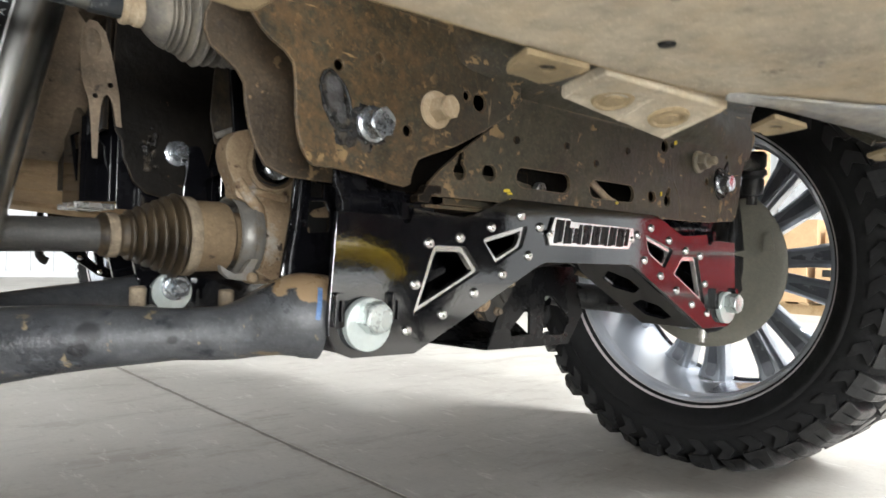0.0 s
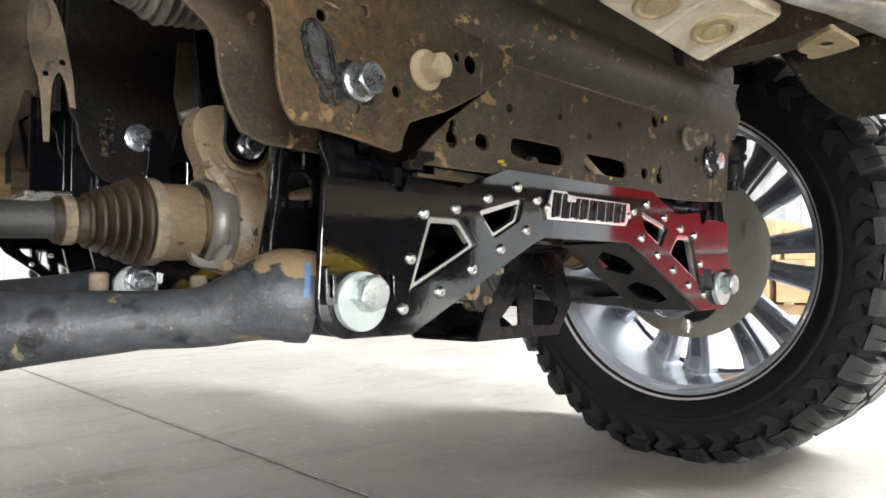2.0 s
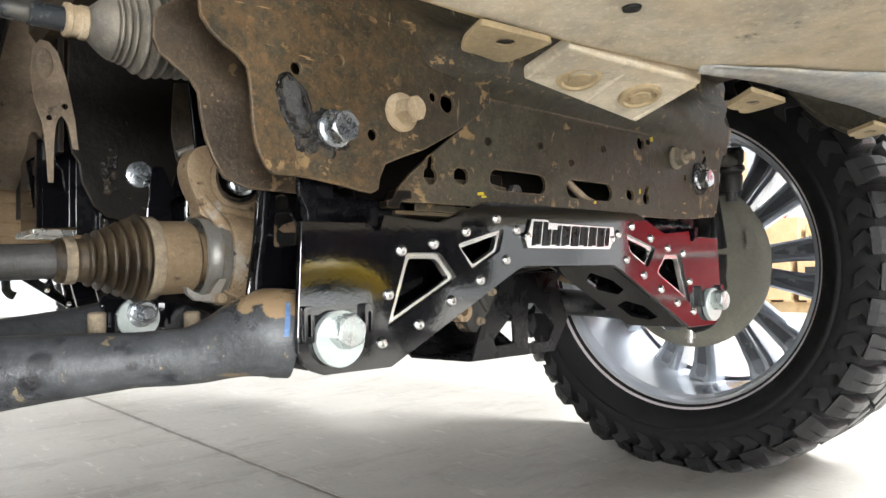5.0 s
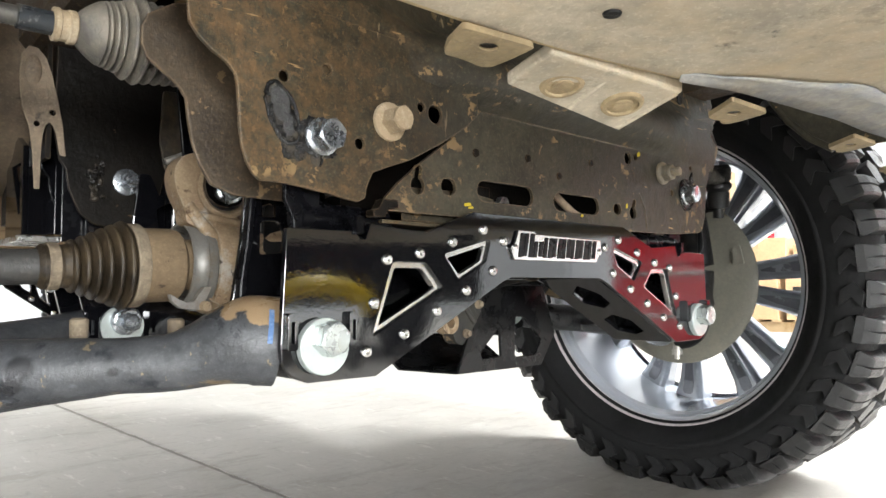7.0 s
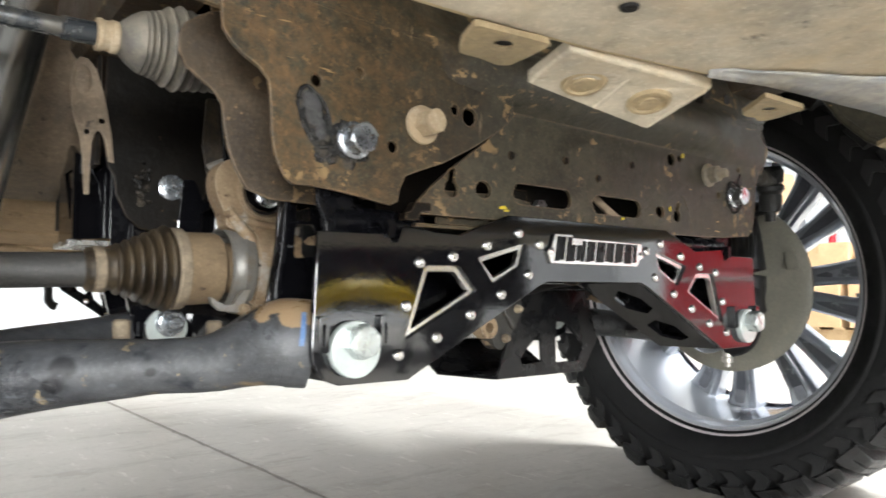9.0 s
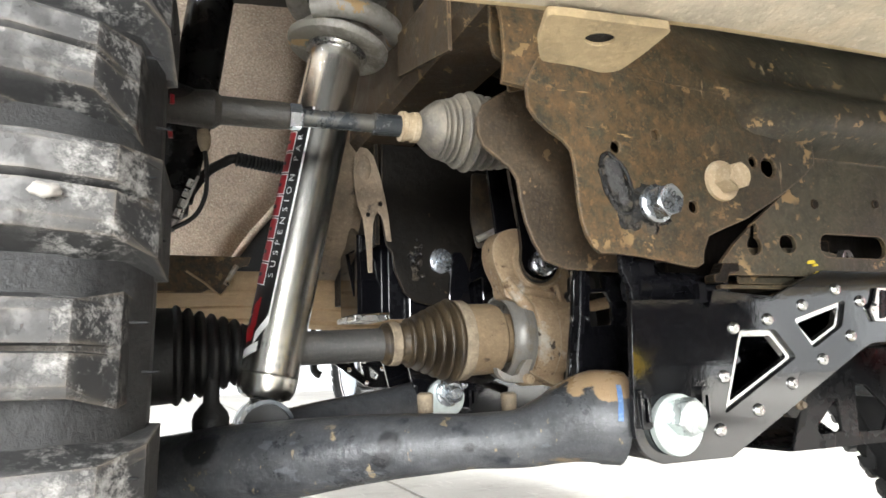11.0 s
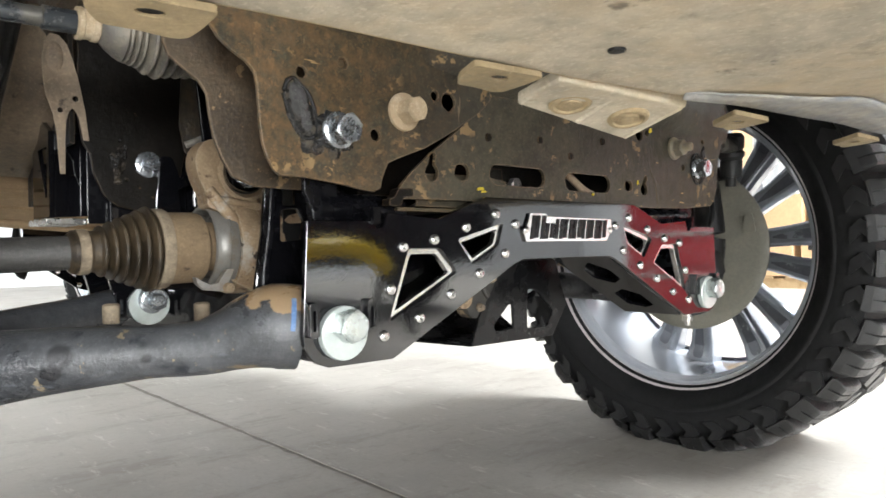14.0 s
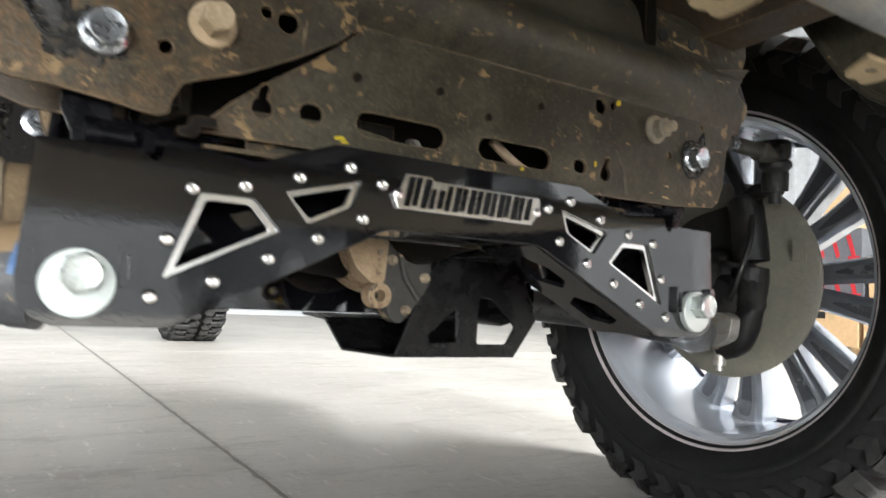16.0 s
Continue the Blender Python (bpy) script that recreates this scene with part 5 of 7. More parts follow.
def hair_mesh():
    """A thin rubber hair left by the mould."""
    bm = lathe([(0, 0.0007), (0.007, 0.0006), (0.0085, 0)], 6, Matrix.Rotation(radians(-90), 4, "Y"))
    me = bpy.data.meshes.new("moulding_hair")
    bm.to_mesh(me)
    bm.free()
    me.materials.append(TYRE)
    return me


HAIR = hair_mesh()


def wheel(inner):
    top = thing("wheel", "large off-road tyre on a polished alloy wheel on the floor", "wheel", group="front wheels")
    prof = [(0.006, 0.318), (-0.008, 0.330), (-0.028, 0.350), (-0.038, 0.380), (-0.036, 0.410), (-0.026, 0.432), (0.0, 0.444), (0.06, 0.449), (0.14, 0.451), (0.22, 0.449),
            (0.275, 0.444), (0.305, 0.432), (0.316, 0.410), (0.318, 0.380), (0.308, 0.350), (0.288, 0.330), (0.272, 0.318)]
    if inner is DUSTY:
        prof = [(x - 0.003 if k in (3, 4) else x, r) for k, (x, r) in enumerate(prof)]
    tyre = part("tyre", lathe(prof, 96, closed=True), GROOVE if inner is DUSTY else TYRE, top, "black mud-terrain tyre with dusty tread", smooth=35)
    # raised ring on the side wall
    part("sidewall_ring", lathe([(-0.0375, 0.360), (-0.0395, 0.364), (-0.0395, 0.367), (-0.0375, 0.371)], 96), TYRE, tyre, smooth=35)
    n = 42
    mirror = Matrix.Translation((0.28, 0, 0)) @ Matrix.Rotation(math.pi, 4, "Z")
    for i in range(n):
        a = 2 * math.pi * i / n
        turn = Matrix.Rotation(a, 4, "X")
        half = Matrix.Rotation(a + math.pi / n, 4, "X")
        spin = Matrix.Rotation(0.25 if i % 2 else -0.25, 4, "Z")
        for me, m in ((inner[i % 2], turn), (inner[(i + 1) % 2], half @ mirror), (inner[2], half @ Matrix.Translation((0.098, 0, 0)) @ spin),
                      (inner[2], turn @ Matrix.Translation((0.182, 0, 0)) @ Matrix.Rotation(math.pi, 4, "Z") @ spin)):
            ob = new("tread_block", me)
            ob.parent = tyre
            ob.matrix_basis = m
        # moulding hairs along the shoulder
        if inner is DUSTY:
            for j, (hx, hr) in enumerate(((-0.036, 0.424), (-0.030, 0.448))):
                ob = new("moulding_hair", HAIR)
                ob.parent = tyre
                ob.matrix_basis = Matrix.Rotation(a + (0.031 if j else -0.022) + 0.006 * math.sin(7 * i + j), 4, "X") @ Matrix.Translation((hx, 0, hr)) @ Matrix.Rotation(radians(-82 + 14 * math.sin(3 * i + j)), 4, "Y")
        # side biters
        if inner is BARE:
            ob = new("side_lug", BARE[3])
            ob.parent = tyre
            ob.matrix_basis = turn @ Matrix.Translation((-0.035, 0, 0.4135)) @ Matrix.Rotation(radians(-90), 4, "Y")
    rim = part("rim", lathe([(0.0, 0.3335), (-0.004, 0.3335), (-0.006, 0.329), (-0.003, 0.324), (0.006, 0.321), (0.010, 0.317)], 96), LIP, top, "satin rim lip", smooth=30)
    part("barrel", lathe([(0.0095, 0.318), (0.014, 0.310), (0.030, 0.306), (0.036, 0.300), (0.10, 0.297), (0.17, 0.294), (0.262, 0.300), (0.272, 0.318), (0.278, 0.3335), (0.284, 0.330),
                          (0.284, 0.320), (0.274, 0.298), (0.262, 0.290)], 96), BARREL, rim, "bright polished rim barrel", smooth=30)
    # paired spokes, seen from behind
    for k in range(7):
        for d in (-10.2, 10.2):
            a = radians(360 / 7 * k + d + 43)
            m = Matrix.Rotation(a, 4, "X")
            bm = bmesh.new()
            rows = []
            for r, w, x0, x1 in ((0.070, 0.020, 0.150, 0.215), (0.13, 0.021, 0.168, 0.228), (0.20, 0.024, 0.182, 0.240), (0.255, 0.030, 0.190, 0.252), (0.297, 0.038, 0.185, 0.262)):
                sec = [(x1, -w * 0.8), (x1, w * 0.8), (x0 + 0.012, w), (x0, w * 0.72), (x0, -w * 0.72), (x0 + 0.012, -w)]
                rows.append([bm.verts.new(m @ Vector((x, y, r))) for x, y in sec])
            for p, q in zip(rows, rows[1:]):
                for i in range(6):
                    bm.faces.new((p[i - 1], p[i], q[i], q[i - 1]))
            bm.faces.new(rows[0])
            bm.faces.new(rows[-1])
            sp = part("spoke", bm, SPOKE, rim, "grey painted spoke", smooth=25, bevel=0.003)
            # raised drop-shaped plate, its darker tone painting the shade of a recess
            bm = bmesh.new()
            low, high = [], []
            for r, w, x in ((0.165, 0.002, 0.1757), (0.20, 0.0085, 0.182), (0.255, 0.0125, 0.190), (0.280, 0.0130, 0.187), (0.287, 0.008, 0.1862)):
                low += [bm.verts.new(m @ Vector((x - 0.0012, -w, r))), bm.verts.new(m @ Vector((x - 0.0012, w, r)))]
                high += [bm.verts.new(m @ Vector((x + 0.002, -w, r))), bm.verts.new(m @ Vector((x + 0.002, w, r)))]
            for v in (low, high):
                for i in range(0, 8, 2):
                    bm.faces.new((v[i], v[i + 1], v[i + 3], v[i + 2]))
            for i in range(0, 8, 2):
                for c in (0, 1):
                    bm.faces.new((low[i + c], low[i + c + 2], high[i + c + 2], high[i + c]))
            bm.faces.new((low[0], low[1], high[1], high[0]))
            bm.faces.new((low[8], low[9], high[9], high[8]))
            part("recess_plate", bm, RECESS_TONE, sp)
    part("hub_face", lathe([(0.15, 0), (0.15, 0.085), (0.165, 0.095), (0.215, 0.095), (0.215, 0)], 40), SPOKE, rim, smooth=30)
    top.matrix_basis = Matrix.Translation((RIM_X, WHEEL_Y, WHEEL_Z)) @ Matrix.Rotation(radians(-1.3), 4, "Y")
    return top


far_wheel = wheel(BARE)
near_wheel = wheel(DUSTY)
near_wheel.matrix_basis = (Matrix.Translation((0.009 - RIM_X, WHEEL_Y, WHEEL_Z)) @ Matrix.Rotation(radians(180), 4, "Z") @ Matrix.Rotation(radians(-1.3), 4, "Y") @ Matrix.Rotation(radians(4.3), 4, "X"))
tagged(near_wheel, "large off-road tyre with pale dusty tread and lodged stone")


def pebble(x, y, z, r, seed):
    """A pale stone lodged in the tread."""
    bm = bmesh.new()
    bmesh.ops.create_icosphere(bm, subdivisions=3, radius=1.0)
    rnd = random.Random(seed)
    off = Vector((rnd.uniform(0, 9), rnd.uniform(0, 9), 0))
    for v in bm.verts:
        v.co *= 0.85 + 0.3 * noise.noise(v.co * 1.3 + off)
        v.co = Vector((v.co.x * r * 1.5, v.co.y * r * 0.8, v.co.z * r * 0.8))
    ob = part("pebble", bm, STONE, smooth=50)
    ob.location = (x, y, z)
    return tagged(ob, "pale grey pebble lodged in the tyre tread", "pebble", "pebbles")


pebble(-0.772, -0.1515, 0.515, 0.0048, 3)
pebble(0.772, -0.100, 0.355, 0.005, 4)


# ---- hubs, brake backing plates and knuckles ----
def knuckle(s):
    top = thing("steering_knuckle", "black cast steering knuckle with round brake backing plate", "knuckle", group="knuckles")
    m = Matrix.Translation((s * 0.815, 0.295, 0.452)) @ (Matrix.Identity(4) if s > 0 else Matrix.Rotation(math.pi, 4, "Z"))
    bk = part("backing_plate", lathe([(0.004, 0.045), (0.0, 0.05), (0.0, 0.160), (0.0015, 0.174), (0.0045, 0.184), (0.0075, 0.189), (0.010, 0.190), (0.011, 0.188), (0.009, 0.05)], 64, m, closed=True), BACKING, top, "grey-brown brake backing plate", smooth=30)
    part("label_patch", plate([(s * 0.0 + 0.225, 0.375), (0.247, 0.385), (0.243, 0.415), (0.221, 0.405)], s * 0.8105, s * 0.8125, m=YZ), IRON, bk)
    part("raised_pad", plate(rounded([(0.128, 0.485), (0.152, 0.482), (0.152, 0.520), (0.136, 0.525)], 0.004), s * 0.808, s * 0.813, m=YZ), BACKING, bk, bevel=0.0015)
    part("rotor", lathe([(0.030, 0.05), (0.030, 0.160), (0.062, 0.160), (0.062, 0.05)], 48, m, closed=True), IRON, top, smooth=30)
    part("hub", lathe([(-0.075, 0), (-0.075, 0.040), (-0.03, 0.060), (0.01, 0.068), (0.10, 0.068), (0.15, 0.075), (0.15, 0)], 32, m), IRON, top, smooth=30)
    pts = smooth_path([(s * 0.770, 0.255, 0.350), (s * 0.785, 0.228, 0.40), (s * 0.787, 0.219, 0.47), (s * 0.786, 0.226, 0.56), (s * 0.780, 0.240, 0.62), (s * 0.77, 0.275, 0.70), (s * 0.75, 0.31, 0.80)])
    part("upright", sweep(pts, [0.031 if p.z < 0.60 else 0.012 for p in pts], 12, 1.1), IRON, top, smooth=50)
    pts = smooth_path([(s * 0.786, 0.240, 0.590), (s * 0.774, 0.195, 0.611), (s * 0.757, 0.152, 0.608)])
    part("steering_arm", sweep(pts, [0.015] * len(pts), 12, 1.2), IRON, top, smooth=50)
    part("outer_joint", lathe([(0, 0), (0, 0.030), (0.006, 0.044), (0.020, 0.050), (0.055, 0.052), (0.060, 0.045), (0.060, 0)], 28, along((s * 0.735, 0.262, 0.405), (s * 0.83, 0.275, 0.425))), IRON, top, smooth=35)
    pts = smooth_path([(s * 0.776, 0.215, 0.44), (s * 0.765, 0.205, 0.39), (s * 0.765, 0.225, 0.335), (s * 0.765, 0.26, 0.320)])
    part("lower_arm", sweep(pts, [0.022] * len(pts), 12, 1.2), IRON, top, smooth=50)
    if s < 0:
        return top
    bm = plate(rounded([(0.205, 0.378), (0.235, 0.388), (0.275, 0.372), (0.300, 0.352), (0.285, 0.328), (0.240, 0.324), (0.212, 0.340)], 0.010, 3), s * 0.735 - 0.022, s * 0.735 + 0.022, m=YZ)
    part("joint_casting", bm, ALLOY, top, "pale cast aluminium joint housing", smooth=30, bevel=0.006)
    part("lower_ball_joint", lathe([(0, 0.022), (0.02, 0.020), (0.030, 0.009), (0.045, 0.009), (0.046, 0.0115), (0.056, 0.0115), (0.057, 0.006), (0.066, 0.006), (0.066, 0)], 20, along((s * 0.752, 0.258, 0.345), (s * 0.752, 0.255, 0))), ALLOY, top, smooth=40)
    # made-up black plate, added to keep this side of the backing plate dark
    bm = plate(rounded([(0.250, 0.350), (0.34, 0.315), (0.43, 0.36), (0.46, 0.45), (0.42, 0.53), (0.35, 0.575), (0.250, 0.595), (0.228, 0.56), (0.228, 0.42)], 0.03, 4), s * 0.797 - 0.010, s * 0.797 + 0.010, m=YZ)
    part("knuckle_dark_cover", bm, IRON, top, bevel=0.004)
    # brake hose and sensor lead
    pts = smooth_path([(s * 0.79, 0.22, 0.60), (s * 0.74, 0.19, 0.52), (s * 0.72, 0.20, 0.45), (s * 0.75, 0.24, 0.40)])
    part("sensor_lead", sweep(pts, 0.005, 8), RUBBER, top, smooth=60)
    return top


knuckle(1)
knuckle(-1)


# ---- lower control arms ----
def control_arm(s):
    top = thing("lower_control_arm", "dark blue-grey tubular lower control arm with mud and scratches", "control arm", group="lower control arms")
    top.location = (s * 0.36, 0.05, 0.39)
    inv = Matrix.Translation((-s * 0.36, -0.05, -0.39))

    def put(name, bm, material, label="", smooth=50):
        bm.transform(inv)
        return part(name, bm, material, top, label, smooth=smooth)

    line = [(-0.352, 0.050, 0.3880, 0.0400), (-0.372, 0.058, 0.3895, 0.0400), (-0.390, 0.069, 0.3850, 0.0345), (-0.406, 0.080, 0.3785, 0.0290), (-0.428, 0.094, 0.3720, 0.0250), (-0.465, 0.119, 0.370, 0.0240),
            (-0.541, 0.169, 0.3645, 0.0305), (-0.600, 0.208, 0.3565, 0.0355), (-0.660, 0.247, 0.350, 0.0370), (-0.725, 0.288, 0.343, 0.0330), (-0.765, 0.300, 0.340, 0.028)]
    pts = smooth_path([(-s * x * -1 if s > 0 else x, y, z) for x, y, z, r in line], 4)
    if s > 0:
        pts = [Vector((abs(p.x), p.y, p.z)) for p in pts]
    rad = []
    for i in range(len(line) - 1):
        rad += [line[i][3] + (line[i + 1][3] - line[i][3]) * k / 4 for k in range(4)]
    rad.append(line[-1][3])
    put("rear_leg", sweep(pts, rad, 28, 1.05), ARM_NEAR if s < 0 else ARM)
    # pressed seam along the leg
    rim_pts = [(p.x - s * 0.35 * r, p.y - 0.90 * r, p.z + 0.34 * r) for p, r in list(zip(pts, rad))[16:]]
    put("pressed_seam", sweep(rim_pts, 0.0034, 8), ARM)
    pts2 = smooth_path([(s * 0.352, 0.44, 0.392), (s * 0.40, 0.425, 0.388), (s * 0.46, 0.395, 0.380), (s * 0.56, 0.355, 0.370), (s * 0.68, 0.315, 0.350), (s * 0.755, 0.30, 0.342)], 4)
    put("front_leg", sweep(pts2, [0.034, 0.034, 0.030] + [0.027] * (len(pts2) - 3), 16, 1.1), ARM)
    # web between the legs
    bm = plate([(s * 0.52, 0.175), (s * 0.70, 0.285), (s * 0.70, 0.300), (s * 0.52, 0.345), (s * 0.47, 0.30), (s * 0.47, 0.20)], 0.352, 0.362, m=XY)
    put("web", bm, ARM)
    if s < 0:
        # blue mark on the collar
        bm = sweep([(s * 0.3590, 0.0528, 0.3885), (s * 0.3630, 0.0544, 0.3890)], [0.0405, 0.0405], 40, 1.05)
        bmesh.ops.delete(bm, geom=[v for v in bm.verts if v.co.z < 0.384 or v.co.z > 0.420 or v.co.y > 0.054], context="VERTS")
        put("paint_mark", bm, BLUE, "blue paint mark")
    # bushing sleeves in the beam
    put("bushing", lathe([(0, 0.0), (0, 0.034), (0.088, 0.034), (0.088, 0)], 28, along((s * 0.336, 0.008, 0.388), (s * 0.336, 1, 0.388))), RUBBER)
    put("bushing", lathe([(0, 0.0), (0, 0.034), (0.088, 0.034), (0.088, 0)], 28, along((s * 0.345, 0.402, 0.392), (s * 0.345, 1, 0.392))), RUBBER)
    put("joint_boot", lathe([(0, 0.0), (0, 0.017), (0.020, 0.018), (0.026, 0.016), (0.036, 0.008), (0.07, 0.0075), (0.07, 0)], 24, along((s * 0.672, 0.278, 0.372), (s * 0.668, 0.278, 1))), RUBBER)
    put("bump_stud", lathe([(0, 0.008), (0.018, 0.0085), (0.02, 0.006), (0.02, 0)], 14, along((s * 0.470, 0.21, 0.368 + 0.022), (s * 0.470, 0.21, 1))), BOOTTAN)
    put("bump_stud", lathe([(0, 0.008), (0.02, 0.0085), (0.022, 0.006), (0.022, 0)], 14, along((s * 0.385, 0.19, 0.385), (s * 0.385, 0.19, 1))), BOOTTAN)
    return top


control_arm(-1)
control_arm(1)


# ---- front crossmember with the forward pivots ----
def front_crossmember():
    top = thing("front_crossmember", "gloss black front lift crossmember behind the axle", "crossmember")
    out = [(-0.42, 0.44), (-0.35, 0.455), (-0.25, 0.45), (0.25, 0.45), (0.35, 0.455), (0.42, 0.44), (0.40, 0.36), (0.35, 0.345), (0.12, 0.36), (-0.12, 0.36), (-0.35, 0.345), (-0.40, 0.36)]
    part("rear_plate", plate(out, 0.398, 0.404), BLACK, top, bevel=0.0012)
    part("front_plate", plate(out, 0.500, 0.506), BLACK, top)
    part("lower_plate", box(-0.34, 0.34, 0.404, 0.500, 0.362, 0.368), BLACK, top)
    for s in (-1, 1):
        m = along((s * 0.369, 0.3975, 0.393), (s * 0.369, -1, 0.393))
        part("cam_washer", lathe([(0, 0), (0, 0.0258), (0.0045, 0.0258), (0.0048, 0)], 36, m), WASHER, top, "pale zinc cam washer", smooth=35)
        bolt(top, (s * 0.3655, 0.393, 0.400), (0, -1, 0), 0.027, 0.013, 0.0185, ZINC, "pivot_nut", stud=0.010)
        for x in (0.405, 0.333):
            lug = [(s * x - 0.006, 0.376), (s * x + 0.006, 0.376), (s * x + 0.006, 0.412), (s * x - 0.006, 0.412)]
            part("cam_guide", plate(rounded(lug, 0.003), 0.388, 0.3975, [[(s * x - 0.002, 0.384), (s * x + 0.002, 0.384), (s * x + 0.002, 0.402), (s * x - 0.002, 0.402)]]), BLACK, top)
        # black drop bracket with a tall window, bolted under the frame
        br = [(s * 0.30, 0.455), (s * 0.30, 0.60), (s * 0.34, 0.64), (s * 0.40, 0.62), (s * 0.40, 0.455)]
        part("drop_leg", plate(br, 0.440, 0.447), BLACK, top, bevel=0.0012)
        # added dark sheet, paints the bright slits behind the bracket as shade
        part("dark_drop_backing", plate([(s * x, z) for x, z in ((0.27, 0.500), (0.27, 0.60), (0.425, 0.60), (0.425, 0.500))], 0.4520, 0.4560), BLACK_INNER, top)
        part("drop_box", plate([(0.470, 0.508), (0.56, 0.508), (0.56, 0.62), (0.50, 0.635), (0.470, 0.62)], s * 0.463 - 0.003, s * 0.463 + 0.003, [[(0.482, 0.535), (0.490, 0.535), (0.530, 0.60), (0.482, 0.60)]], m=YZ), BLACK, top, bevel=0.001)
        part("drop_face", plate([(s * x, z) for x, z in ((0.460, 0.508), (0.395, 0.512), (0.395, 0.62), (0.460, 0.62))], 0.470, 0.476), BLACK, top, bevel=0.001)
        part("drop_foot", box(min(s * 0.424, s * 0.472), max(s * 0.424, s * 0.472), 0.462, 0.56, 0.499, 0.507), STEEL, top, "bare steel foot of the drop bracket", bevel=0.001)
    return top


front_crossmember()


# ---- front frame brackets and the tan horn bracket ----
def frame_bracket(s):
    top = thing("frame_bracket", "dark brown forward frame bracket with bright zinc nut", "bracket", group="frame brackets")
    out = [(-0.440, 0.75), (-0.443, 0.640), (-0.436, 0.600), (-0.428, 0.588), (-0.425, 0.565), (-0.412, 0.535), (-0.396, 0.522), (-0.370, 0.516), (-0.33, 0.515), (-0.315, 0.55), (-0.300, 0.62), (-0.20, 0.66), (-0.20, 0.78), (-0.42, 0.80)]
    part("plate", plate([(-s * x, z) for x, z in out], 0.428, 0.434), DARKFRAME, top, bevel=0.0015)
    bolt(top, (s * 0.3565, 0.4275, 0.579), (0, -1, 0), 0.0200, 0.012, 0.0175, ZINC, "flange_nut", stud=0.010)
    rnd = random.Random(8)
    bm = bmesh.new()
    for k in range(26):
        r = rnd.uniform(0.0025, 0.0060)
        a0, q = rnd.uniform(0, 6.28), rnd.uniform(0, 1) ** 0.6
        at = Vector((s * 0.392 + 0.016 * q * math.cos(a0), 0.4275, 0.580 + 0.028 * q * math.sin(a0)))
        bmesh.ops.create_icosphere(bm, subdivisions=2, radius=r, matrix=Matrix.Translation(at) @ Matrix.Diagonal((1.0, 0.6, rnd.uniform(0.7, 1.4), 1)))
    tagged(part("weld_splatter", bm, SMEAR, top, smooth=60), "black weld splatter", kind="stuff")
    horn = [(-0.473, 0.733), (-0.480, 0.722), (-0.4825, 0.700), (-0.482, 0.680), (-0.479, 0.657), (-0.471, 0.634), (-0.467, 0.605), (-0.464, 0.560), (-0.458, 0.560), (-0.4575, 0.600), (-0.456, 0.626), (-0.453, 0.638), (-0.449, 0.643),
            (-0.445, 0.638), (-0.442, 0.631), (-0.437, 0.604), (-0.430, 0.603), (-0.432, 0.620), (-0.434, 0.640), (-0.440, 0.672), (-0.446, 0.698), (-0.454, 0.722), (-0.463, 0.732)]
    part("horn_plate", plate([(-s * x, z) for x, z in horn], 0.4215, 0.4245, [circle(s * 0.463, 0.639, 0.0032, 10), circle(s * 0.4455, 0.655, 0.0036, 10)]), DUSTPLATE, top, "tan forked sheet bracket", bevel=0.001)
    part("horn_dent", lathe([(0, 0.016), (0.002, 0.013), (0.0026, 0.006), (0.0026, 0)], 20, along((s * 0.468, 0.4213, 0.704), (s * 0.468, -1, 0.704)) @ Matrix.Diagonal((1, 0.6, 1.15, 1))), DUSTPLATE, top, smooth=60)
    sheet = bmesh.new()
    rows = [[sheet.verts.new((s * x, y, z)) for y, z in ((0.470, 0.78), (0.475, 0.72), (0.49, 0.66), (0.53, 0.615), (0.62, 0.575))] for x in (0.445, 0.470, 0.500, 0.528)]
    for p, q in zip(rows, rows[1:]):
        for i in range(4):
            sheet.faces.new((p[i], p[i + 1], q[i + 1], q[i]))
    ob = part("dusty_sheet", sheet, DUSTPLATE, top, smooth=60)
    mod = ob.modifiers.new("thick", "SOLIDIFY")
    mod.thickness = 0.003
    part("cheek", plate([(0.43, 0.60), (0.47, 0.60), (0.58, 0.66), (0.62, 0.80), (0.43, 0.80)], s * 0.448 - 0.003, s * 0.448 + 0.003, m=YZ), DARKFRAME, top)
    return top


frame_bracket(-1)
frame_bracket(1)


